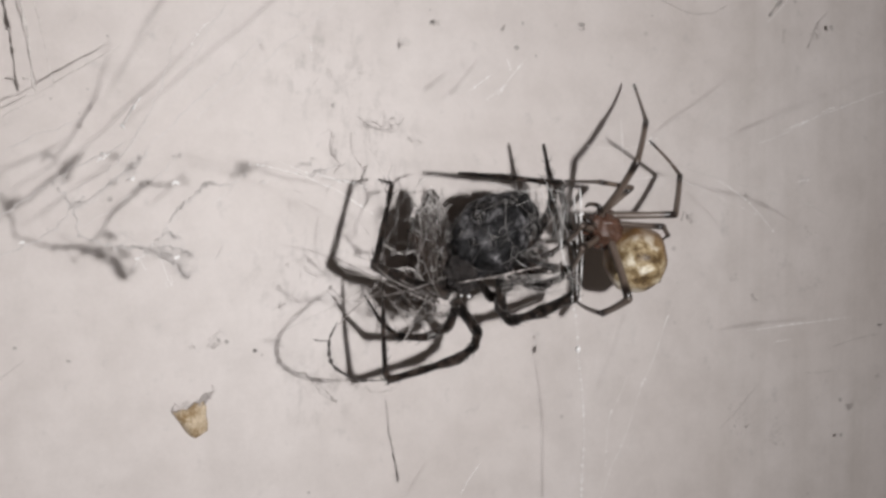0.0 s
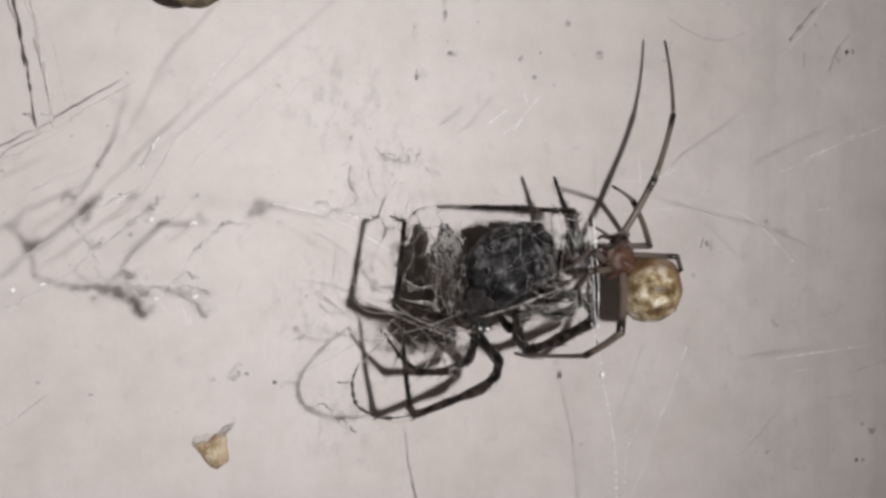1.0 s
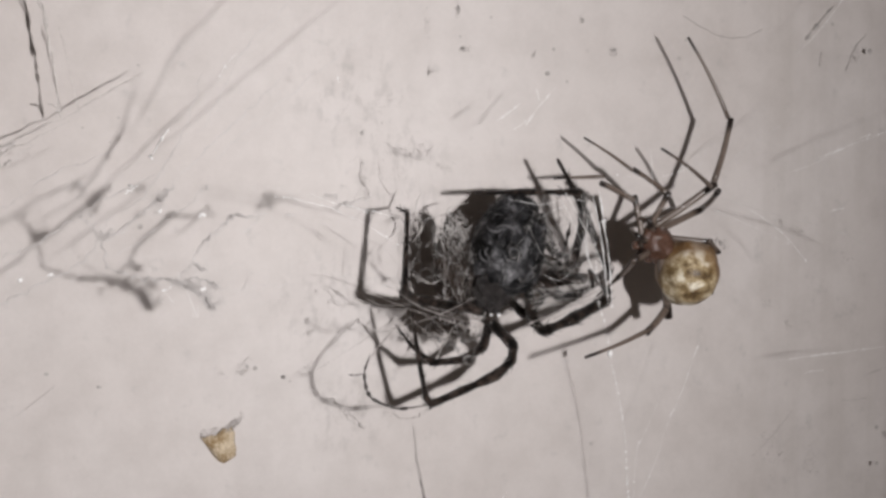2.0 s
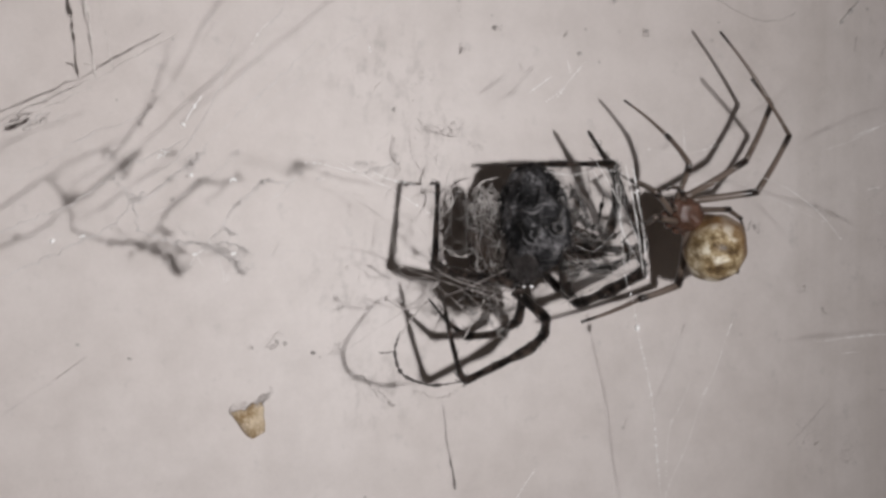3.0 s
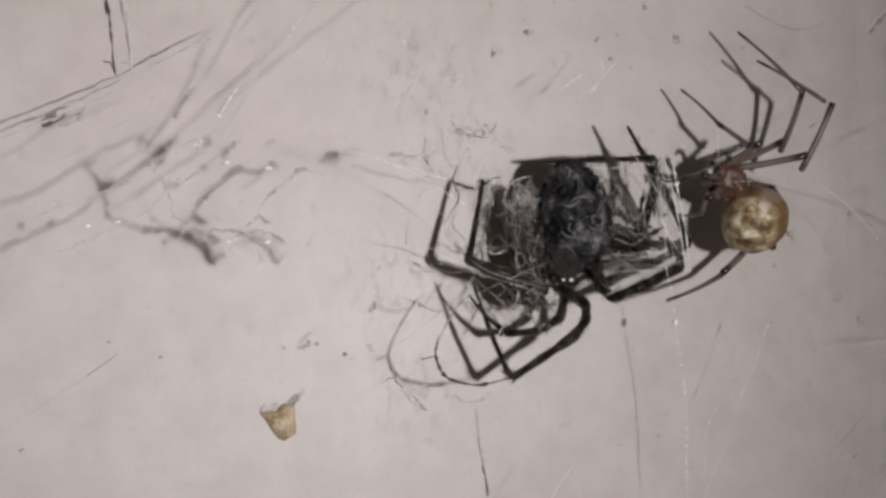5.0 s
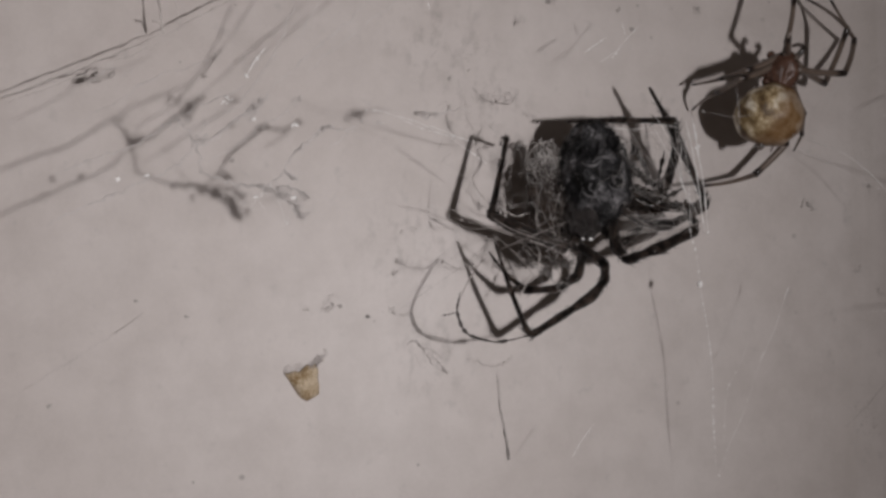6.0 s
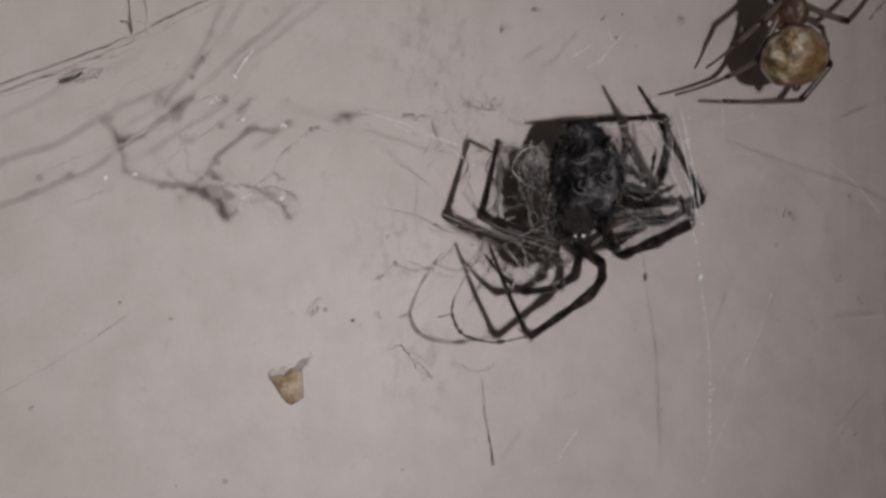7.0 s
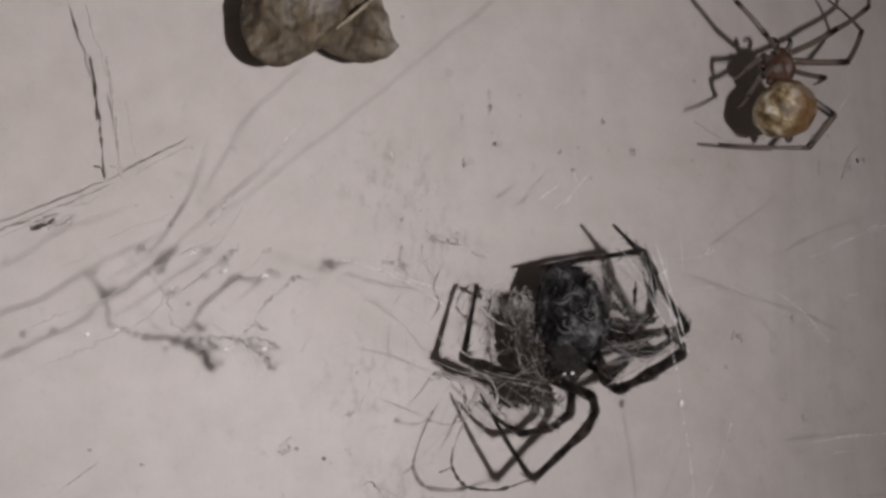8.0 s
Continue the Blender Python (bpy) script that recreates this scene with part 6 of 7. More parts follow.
    walk(hanging_thread, [
        (0.0, at_cm(1.184, -0.691, -0.320, 0, 4.0, 0)),
        (0.5, at_cm(1.189, -0.677, -0.307, 0, 1.5, 0)),
        (1.0, at_cm(1.202, -0.682, -0.292, 0, -1.0, 0)),
        (1.2, at_cm(1.191, -0.695, -0.290, 0, -1.0, 0)),
        (2.3, at_cm(1.166, -0.713, -0.147, 0, -3.0, 0)),
        (2.5, at_cm(1.176, -0.737, -0.155, 0, -3.0, 0)),
        (3.0, at_cm(1.123, -0.728, -0.157, 0, -3.5, 0)),
        (3.5, at_cm(1.107, -0.760, -0.178, 0, -1.0, 0)),
        (4.0, at_cm(1.154, -0.800, -0.100, 0, 0.0, 0)),
        (4.5, at_cm(1.104, -0.772, -0.140, 0, 1.5, 0)),
        (4.7, at_cm(1.117, -0.765, -0.127, 0, 1.5, 0)),
        (5.8, at_cm(1.196, -0.739, -0.139, 0, 0.0, 0)),
        (6.0, at_cm(1.179, -0.735, -0.125, 0, 0.0, 0)),
        (6.5, at_cm(1.199, -0.776, -0.075, 0, -0.5, 0)),
        (7.0, at_cm(1.242, -0.820, -0.053, 0, 1.5, 0)),
        (7.5, at_cm(1.227, -0.868, -0.038, 0, 1.0, 0)),
        (8.0, at_cm(1.277, -0.935, -0.008, 0, 1.0, 0)),
    ])
    walk(live_spider, [
        (0.0, at_cm(1.644, -0.580, -0.092, 0, -49.4, 0)),
        (0.5, at_cm(1.635, -0.580, -0.126, 0, -46.8, 0)),
        (1.0, at_cm(1.619, -0.580, -0.086, 0, -51.0, 0)),
        (1.2, at_cm(1.666, -0.580, -0.072, 0, -60.2, 0)),
        (2.3, at_cm(1.794, -0.580, 0.039, 0, -49.1, 0)),
        (2.5, at_cm(1.778, -0.580, 0.056, 0, -49.2, 0)),
        (3.0, at_cm(1.751, -0.580, 0.018, 0, -45.4, 0)),
        (3.5, at_cm(1.880, -0.580, 0.200, 0, -26.9, 0)),
        (4.0, at_cm(1.813, -0.580, 0.221, 0, -27.8, 0)),
        (4.5, at_cm(1.921, -0.580, 0.284, 0, -39.2, 0)),
        (4.7, at_cm(1.779, -0.580, 0.166, 0, -41.7, 0)),
        (5.8, at_cm(1.803, -0.580, 0.491, 0, 7.4, 0)),
        (6.0, at_cm(1.762, -0.580, 0.620, 0, 17.2, 0)),
        (6.2, at_cm(1.809, -0.580, 0.741, 0, 17.4, 0)),
        (6.5, at_cm(1.852, -0.580, 0.827, 0, 7.4, 0)),
        (7.0, at_cm(2.042, -0.580, 1.059, 0, -4.3, 0)),
        (7.5, at_cm(2.133, -0.580, 1.205, 0, 1.6, 0)),
        (8.0, at_cm(2.375, -0.580, 1.622, 0, -7.3, 0)),
    ])
    # its abdomen rolls as it climbs and shows more of the brown flank
    walk(live_abdomen, [(0.0, pose(0, 0, 0, 0, 0, 14)), (2.3, pose(0, 0, 0, 0, 0, 8)), (4.7, pose(0, 0, 0, 0, 0, -8)), (6.0, pose(0, 0, 0, 0, 0, -28)), (8.0, pose(0, 0, 0, 0, 0, -30))])
    walk(JOINTS["long_front"][0], [
        (0, aim((0.060, -0.020, 0.350), (0.580, -0.737, 0.347))),
        (0.5, aim((0.060, -0.020, 0.350), (0.773, -0.413, 0.482))),
        (1, aim((0.060, -0.020, 0.350), (0.956, -0.220, 0.195))),
        (1.2, aim((0.060, -0.020, 0.350), (0.969, -0.245, -0.018))),
        (2.3, aim((0.060, -0.020, 0.350), (0.934, -0.098, -0.343))),
        (2.5, aim((0.060, -0.020, 0.350), (0.875, -0.227, -0.428))),
        (3, aim((0.060, -0.020, 0.350), (0.959, 0.014, -0.284))),
        (3.5, aim((0.060, -0.020, 0.350), (0.898, 0.359, -0.254))),
        (4, aim((0.060, -0.020, 0.350), (0.898, 0.379, -0.223))),
        (4.5, aim((0.060, -0.020, 0.350), (0.830, 0.375, -0.414))),
        (4.7, aim((0.060, -0.020, 0.350), (0.887, 0.201, -0.415))),
        (5.8, aim((0.060, -0.020, 0.350), (0.696, 0.714, 0.070))),
        (6, aim((0.060, -0.020, 0.350), (0.786, 0.609, 0.105))),
        (6.2, aim((0.060, -0.020, 0.350), (0.730, 0.646, 0.223))),
        (6.5, aim((0.060, -0.020, 0.350), (0.465, 0.593, 0.657))),
        (7, aim((0.060, -0.020, 0.350), (0.561, 0.682, 0.469))),
        (7.5, aim((0.060, -0.020, 0.350), (0.842, 0.223, 0.492))),
        (8, aim((0.060, -0.020, 0.350), (0.940, 0.017, 0.342))),
    ])
    walk(JOINTS["long_front"][1], [
        (0, aim((0.333, -0.366, 0.513), (0.746, 0.666, 0.012))),
        (0.5, aim((0.423, -0.214, 0.577), (0.869, -0.183, 0.460))),
        (1, aim((0.509, -0.123, 0.442), (0.943, 0.195, 0.268))),
        (1.2, aim((0.516, -0.135, 0.342), (0.953, -0.174, 0.250))),
        (2.3, aim((0.499, -0.066, 0.189), (0.908, 0.305, 0.287))),
        (2.5, aim((0.471, -0.127, 0.149), (0.920, 0.315, 0.234))),
        (3, aim((0.511, -0.013, 0.217), (0.953, 0.189, 0.236))),
        (3.5, aim((0.482, 0.149, 0.231), (0.285, -0.650, 0.705))),
        (4, aim((0.482, 0.158, 0.245), (0.468, -0.512, 0.720))),
        (4.5, aim((0.450, 0.156, 0.156), (0.430, -0.695, 0.577))),
        (4.7, aim((0.477, 0.075, 0.155), (0.583, -0.571, 0.578))),
        (5.8, aim((0.387, 0.316, 0.383), (0.031, -0.573, 0.819))),
        (6, aim((0.429, 0.266, 0.399), (-0.252, -0.722, 0.644))),
        (6.2, aim((0.403, 0.284, 0.455), (-0.182, -0.915, 0.360))),
        (6.5, aim((0.279, 0.259, 0.659), (-0.510, -0.772, 0.380))),
        (7, aim((0.324, 0.301, 0.571), (-0.271, -0.700, 0.660))),
        (7.5, aim((0.456, 0.085, 0.581), (-0.076, -0.347, 0.935))),
        (7.733, aim((0.479, 0.036, 0.546), (0.513, -0.089, 0.854))),
        (8, aim((0.502, -0.012, 0.511), (0.887, 0.206, 0.414))),
    ])
    walk(JOINTS["long_front"][2], [
        (0, aim((0.646, -0.087, 0.518), (0.536, 0.840, 0.086))),
        (0.5, aim((0.788, -0.291, 0.770), (0.746, 0.539, 0.390))),
        (1, aim((0.906, -0.041, 0.554), (0.757, 0.497, 0.424))),
        (1.2, aim((0.916, -0.208, 0.447), (0.785, 0.529, 0.322))),
        (2.3, aim((0.881, 0.062, 0.310), (0.170, 0.051, 0.984))),
        (2.5, aim((0.857, 0.006, 0.247), (0.149, 0.005, 0.989))),
        (3, aim((0.911, 0.066, 0.316), (0.183, 0.155, 0.971))),
        (3.5, aim((0.602, -0.124, 0.527), (-0.027, 0.530, 0.847))),
        (4, aim((0.679, -0.057, 0.548), (0.090, 0.587, 0.805))),
        (4.5, aim((0.631, -0.136, 0.398), (0.196, 0.605, 0.772))),
        (4.7, aim((0.722, -0.165, 0.398), (0.332, 0.589, 0.737))),
        (5.267, aim((0.561, -0.045, 0.562), (-0.435, 0.536, 0.724))),
        (5.8, aim((0.400, 0.075, 0.727), (-0.944, 0.166, 0.284))),
        (6, aim((0.324, -0.037, 0.670), (-0.163, 0.849, 0.503))),
        (6.2, aim((0.327, -0.101, 0.606), (-0.247, 0.764, 0.596))),
        (6.5, aim((0.064, -0.065, 0.819), (-0.032, 0.728, 0.685))),
        (7, aim((0.210, 0.006, 0.848), (0.038, 0.583, 0.811))),
        (7.5, aim((0.424, -0.061, 0.974), (0.060, 0.369, 0.927))),
        (8, aim((0.874, 0.074, 0.685), (0.370, 0.338, 0.865))),
    ])
    walk(JOINTS["long_side"][0], [
        (0, aim((0.075, -0.020, 0.310), (0.643, -0.195, -0.740))),
        (0.5, aim((0.075, -0.020, 0.310), (0.663, 0.569, -0.487))),
        (1, aim((0.075, -0.020, 0.310), (0.450, 0.635, -0.627))),
        (1.2, aim((0.075, -0.020, 0.310), (0.767, 0.307, -0.564))),
        (2.3, aim((0.075, -0.020, 0.310), (0.758, 0.404, -0.512))),
        (2.5, aim((0.075, -0.020, 0.310), (0.522, -0.282, -0.805))),
        (3, aim((0.075, -0.020, 0.310), (0.781, -0.158, -0.604))),
        (3.5, aim((0.075, -0.020, 0.310), (0.818, 0.165, -0.552))),
        (4, aim((0.075, -0.020, 0.310), (0.825, -0.226, -0.518))),
        (4.5, aim((0.075, -0.020, 0.310), (0.690, 0.003, -0.724))),
        (4.7, aim((0.075, -0.020, 0.310), (0.607, -0.482, -0.632))),
        (5.8, aim((0.075, -0.020, 0.310), (0.966, 0.258, -0.002))),
        (6, aim((0.075, -0.020, 0.310), (0.906, 0.277, 0.322))),
        (6.2, aim((0.075, -0.020, 0.310), (0.916, 0.369, 0.156))),
        (6.5, aim((0.075, -0.020, 0.310), (0.935, 0.353, 0.012))),
        (7, aim((0.075, -0.020, 0.310), (0.933, 0.309, -0.186))),
        (7.5, aim((0.075, -0.020, 0.310), (0.798, -0.596, 0.090))),
        (8, aim((0.075, -0.020, 0.310), (0.977, -0.180, -0.113))),
    ])
    walk(JOINTS["long_side"][1], [
        (0, aim((0.345, -0.102, -0.001), (0.729, 0.684, 0.029))),
        (0.5, aim((0.353, 0.219, 0.106), (0.574, 0.091, 0.814))),
        (1, aim((0.264, 0.247, 0.047), (0.222, -0.482, 0.848))),
        (1.2, aim((0.397, 0.109, 0.073), (0.241, -0.656, 0.715))),
        (2.3, aim((0.393, 0.150, 0.095), (0.042, -0.938, 0.343))),
        (2.4, aim((0.344, 0.006, 0.034), (0.936, -0.328, 0.130))),
        (2.5, aim((0.294, -0.139, -0.028), (0.692, 0.681, -0.242))),
        (3, aim((0.403, -0.086, 0.056), (0.978, 0.092, 0.185))),
        (3.5, aim((0.418, 0.049, 0.078), (0.939, 0.103, 0.329))),
        (4, aim((0.421, -0.115, 0.093), (0.864, 0.031, 0.502))),
        (4.5, aim((0.365, -0.019, 0.006), (0.985, 0.081, 0.155))),
        (4.7, aim((0.330, -0.222, 0.045), (0.923, -0.214, 0.319))),
        (5.8, aim((0.481, 0.089, 0.309), (0.448, 0.125, 0.885))),
        (6, aim((0.455, 0.096, 0.445), (0.286, 0.557, 0.780))),
        (6.2, aim((0.460, 0.135, 0.376), (0.355, 0.505, 0.787))),
        (6.5, aim((0.468, 0.128, 0.315), (0.483, 0.522, 0.703))),
        (7, aim((0.467, 0.110, 0.232), (0.718, 0.339, 0.608))),
        (7.5, aim((0.410, -0.270, 0.348), (0.555, -0.170, 0.814))),
        (8, aim((0.485, -0.095, 0.263), (0.702, 0.391, 0.595))),
    ])
    walk(JOINTS["long_side"][2], [
        (0, aim((0.651, 0.185, 0.011), (-0.148, -0.529, 0.836))),
        (0.5, aim((0.594, 0.257, 0.447), (0.312, -0.509, 0.802))),
        (1, aim((0.357, 0.045, 0.403), (-0.238, -0.753, 0.614))),
        (1.2, aim((0.498, -0.166, 0.374), (-0.192, -0.490, 0.850))),
        (1.733, aim((0.455, -0.205, 0.306), (-0.080, 0.466, 0.881))),
        (2.3, aim((0.411, -0.244, 0.239), (0.106, 0.990, 0.095))),
        (2.4, aim((0.498, -0.049, 0.055), (-0.200, 0.526, 0.827))),
        (2.5, aim((0.585, 0.147, -0.130), (-0.337, -0.382, 0.861))),
        (3, aim((0.814, -0.048, 0.134), (-0.012, -0.277, 0.961))),
        (3.5, aim((0.813, 0.093, 0.216), (-0.247, 0.252, 0.936))),
        (4, aim((0.785, -0.102, 0.303), (-0.080, 0.607, 0.790))),
        (4.5, aim((0.778, 0.015, 0.071), (-0.052, 0.568, 0.822))),
        (4.7, aim((0.718, -0.312, 0.178), (0.109, 0.635, 0.765))),
        (5.267, aim((0.693, -0.086, 0.430), (-0.550, 0.468, 0.692))),
        (5.8, aim((0.669, 0.141, 0.681), (-0.952, 0.083, 0.296))),
        (6, aim((0.575, 0.330, 0.773), (-0.783, -0.610, 0.120))),
        (6.2, aim((0.609, 0.347, 0.706), (-0.848, -0.529, 0.031))),
        (6.5, aim((0.671, 0.348, 0.610), (-0.848, -0.503, 0.168))),
        (7, aim((0.768, 0.252, 0.487), (-0.674, -0.506, 0.538))),
        (7.267, aim((0.706, -0.045, 0.588), (-0.358, -0.029, 0.933))),
        (7.5, aim((0.643, -0.342, 0.690), (0.131, 0.461, 0.877))),
        (8, aim((0.780, 0.069, 0.513), (0.084, 0.729, 0.679))),
    ])
    walk(JOINTS["upper"][0], [
        (0, aim((0.000, -0.020, 0.370), (0.935, -0.342, -0.097))),
        (0.5, aim((0.000, -0.020, 0.370), (0.954, -0.220, 0.204))),
        (1, aim((0.000, -0.020, 0.370), (0.312, -0.920, 0.236))),
        (1.2, aim((-0.000, -0.020, 0.370), (0.368, -0.857, 0.361))),
        (2.3, aim((-0.000, -0.020, 0.370), (0.948, -0.221, 0.228))),
        (2.5, aim((-0.000, -0.020, 0.370), (0.844, -0.457, 0.282))),
        (3, aim((-0.000, -0.020, 0.370), (0.561, -0.627, 0.540))),
        (3.5, aim((0.000, -0.020, 0.370), (-0.206, -0.938, 0.280))),
        (4, aim((0.000, -0.020, 0.370), (-0.112, -0.882, 0.457))),
        (4.5, aim((-0.000, -0.020, 0.370), (-0.056, -0.922, 0.383))),
        (4.7, aim((0.000, -0.020, 0.370), (0.911, -0.406, 0.065))),
        (5.267, aim((0.000, -0.020, 0.370), (0.099, -0.994, 0.040))),
        (5.8, aim((0.000, -0.020, 0.370), (-0.813, -0.582, -0.025))),
        (6, aim((0.000, -0.020, 0.370), (-0.492, -0.869, 0.049))),
        (6.2, aim((0.000, -0.020, 0.370), (-0.403, -0.897, -0.181))),
        (6.5, aim((0.000, -0.020, 0.370), (-0.607, -0.759, 0.235))),
        (7, aim((-0.000, -0.020, 0.370), (-0.767, -0.639, 0.057))),
        (7.5, aim((-0.000, -0.020, 0.370), (-0.839, -0.509, 0.190))),
        (8, aim((0.000, -0.020, 0.370), (-0.747, -0.559, 0.360))),
    ])
    walk(JOINTS["upper"][1], [
        (0, aim((0.271, -0.119, 0.342), (-0.515, -0.265, 0.815))),
        (0.5, aim((0.277, -0.084, 0.429), (-0.763, -0.565, 0.314))),
        (0.7333, aim((0.184, -0.185, 0.434), (-0.869, 0.447, 0.212))),
        (1, aim((0.090, -0.287, 0.439), (-0.067, 0.992, -0.111))),
        (1.2, aim((0.107, -0.268, 0.475), (0.020, 0.993, 0.119))),
        (2.3, aim((0.275, -0.084, 0.436), (0.061, 0.496, 0.866))),
        (2.5, aim((0.245, -0.152, 0.452), (0.240, 0.608, 0.757))),
        (3, aim((0.163, -0.202, 0.527), (0.313, 0.707, 0.635))),
        (3.5, aim((-0.060, -0.292, 0.451), (-0.066, 0.649, 0.758))),
        (4, aim((-0.033, -0.276, 0.503), (0.151, 0.818, 0.555))),
        (4.5, aim((-0.016, -0.287, 0.481), (0.132, 0.731, 0.670))),
        (4.7, aim((0.264, -0.138, 0.389), (-0.125, 0.678, 0.725))),
        (5.8, aim((-0.236, -0.189, 0.363), (0.391, 0.314, 0.865))),
        (6, aim((-0.143, -0.272, 0.384), (0.000, 0.259, 0.966))),
        (6.2, aim((-0.117, -0.280, 0.318), (0.150, 0.463, 0.874))),
        (6.5, aim((-0.176, -0.240, 0.438), (-0.292, 0.218, 0.931))),
        (7, aim((-0.222, -0.205, 0.387), (-0.070, 0.553, 0.830))),
        (7.5, aim((-0.243, -0.168, 0.425), (0.533, 0.684, 0.499))),
        (7.733, aim((-0.230, -0.175, 0.450), (-0.013, 0.539, 0.842))),
        (8, aim((-0.217, -0.182, 0.474), (-0.553, 0.158, 0.818))),
    ])
    walk(JOINTS["upper"][2], [
        (0, aim((0.137, -0.188, 0.554), (-0.098, 0.986, 0.132))),
        (0.5, aim((0.078, -0.230, 0.511), (-0.009, 0.988, 0.157))),
        (1, aim((0.073, -0.029, 0.410), (0.161, 0.981, 0.104))),
        (1.2, aim((0.112, -0.010, 0.506), (0.128, 0.976, 0.173))),
        (2.3, aim((0.291, 0.045, 0.661), (-0.055, 0.438, 0.897))),
        (2.5, aim((0.307, 0.006, 0.649), (-0.090, 0.573, 0.814))),
        (3, aim((0.244, -0.018, 0.692), (0.082, 0.603, 0.794))),
        (3.5, aim((-0.077, -0.123, 0.648), (-0.150, 0.922, 0.356))),
        (4, aim((0.007, -0.063, 0.647), (0.091, 0.910, 0.405))),
        (4.5, aim((0.018, -0.097, 0.655), (0.035, 0.960, 0.278))),
        (4.7, aim((0.232, 0.038, 0.577), (0.098, 0.819, 0.566))),
        (5.8, aim((-0.134, -0.107, 0.588), (-0.083, 0.534, 0.842))),
        (6, aim((-0.143, -0.205, 0.635), (-0.020, 0.517, 0.856))),
        (6.2, aim((-0.078, -0.160, 0.545), (-0.276, 0.452, 0.848))),
        (6.5, aim((-0.252, -0.183, 0.680), (-0.233, 0.549, 0.803))),
        (7, aim((-0.241, -0.062, 0.602), (-0.160, 0.602, 0.783))),
        (7.5, aim((-0.105, 0.010, 0.555), (0.675, 0.690, 0.259))),
        (8, aim((-0.360, -0.141, 0.687), (-0.295, 0.496, 0.817))),
    ])
    walk(JOINTS["reaching"][0], [
        (0, aim((-0.060, -0.020, 0.340), (-0.295, -0.803, 0.519))),
        (0.5, aim((-0.060, -0.020, 0.340), (-0.178, -0.690, 0.701))),
        (1, aim((-0.060, -0.020, 0.340), (-0.143, -0.703, 0.697))),
        (1.2, aim((-0.060, -0.020, 0.340), (0.073, -0.530, 0.845))),
        (2.3, aim((-0.060, -0.020, 0.340), (0.660, 0.053, 0.749))),
        (2.5, aim((-0.060, -0.020, 0.340), (0.135, -0.569, 0.812))),
        (3, aim((-0.060, -0.020, 0.340), (-0.162, -0.645, 0.747))),
        (3.5, aim((-0.060, -0.020, 0.340), (-0.910, -0.397, 0.118))),
        (4, aim((-0.060, -0.020, 0.340), (-0.700, -0.675, 0.234))),
        (4.5, aim((-0.060, -0.020, 0.340), (-0.594, -0.782, 0.190))),
        (4.7, aim((-0.060, -0.020, 0.340), (-0.341, -0.780, 0.525))),
        (5.267, aim((-0.060, -0.020, 0.340), (-0.777, -0.628, -0.038))),
        (5.8, aim((-0.060, -0.020, 0.340), (-0.801, -0.144, -0.581))),
        (6, aim((-0.060, -0.020, 0.340), (-0.711, -0.324, -0.624))),
        (6.2, aim((-0.060, -0.020, 0.340), (-0.822, -0.083, -0.564))),
        (6.5, aim((-0.060, -0.020, 0.340), (-0.743, -0.254, -0.619))),
        (7, aim((-0.060, -0.020, 0.340), (-0.760, -0.220, -0.612))),
        (7.5, aim((-0.060, -0.020, 0.340), (-0.703, -0.203, -0.682))),
        (8, aim((-0.060, -0.020, 0.340), (-0.758, -0.625, -0.186))),
    ])
    walk(JOINTS["reaching"][1], [
        (0, aim((-0.148, -0.261, 0.496), (-0.441, 0.863, -0.247))),
        (0.5, aim((-0.114, -0.227, 0.550), (-0.527, 0.798, -0.294))),
        (1, aim((-0.103, -0.231, 0.549), (-0.531, 0.833, -0.157))),
        (1.2, aim((-0.038, -0.179, 0.593), (-0.592, 0.806, 0.014))),
        (1.733, aim((0.050, -0.092, 0.579), (-0.348, 0.698, 0.626))),
        (2.3, aim((0.138, -0.004, 0.565), (0.052, 0.279, 0.959))),
        (2.5, aim((-0.020, -0.191, 0.583), (-0.143, 0.971, 0.189))),
        (3, aim((-0.108, -0.213, 0.564), (0.047, 0.916, 0.398))),
        (3.5, aim((-0.333, -0.139, 0.375), (-0.106, 0.994, 0.025))),
        (4, aim((-0.270, -0.222, 0.410), (-0.204, 0.979, 0.017))),
        (4.5, aim((-0.238, -0.254, 0.397), (-0.282, 0.911, 0.300))),
        (4.7, aim((-0.162, -0.254, 0.497), (-0.071, 0.997, -0.018))),
        (5.8, aim((-0.300, -0.063, 0.166), (-0.087, 0.991, -0.105))),
        (6, aim((-0.273, -0.117, 0.153), (-0.253, 0.955, -0.156))),
        (6.2, aim((-0.307, -0.045, 0.171), (-0.242, 0.943, -0.229))),
        (6.5, aim((-0.283, -0.096, 0.154), (-0.406, 0.907, 0.111))),
        (7, aim((-0.288, -0.086, 0.156), (-0.243, 0.905, -0.350))),
        (7.5, aim((-0.271, -0.081, 0.136), (0.054, 0.981, -0.187))),
        (8, aim((-0.288, -0.207, 0.284), (0.159, 0.982, -0.101))),
    ])
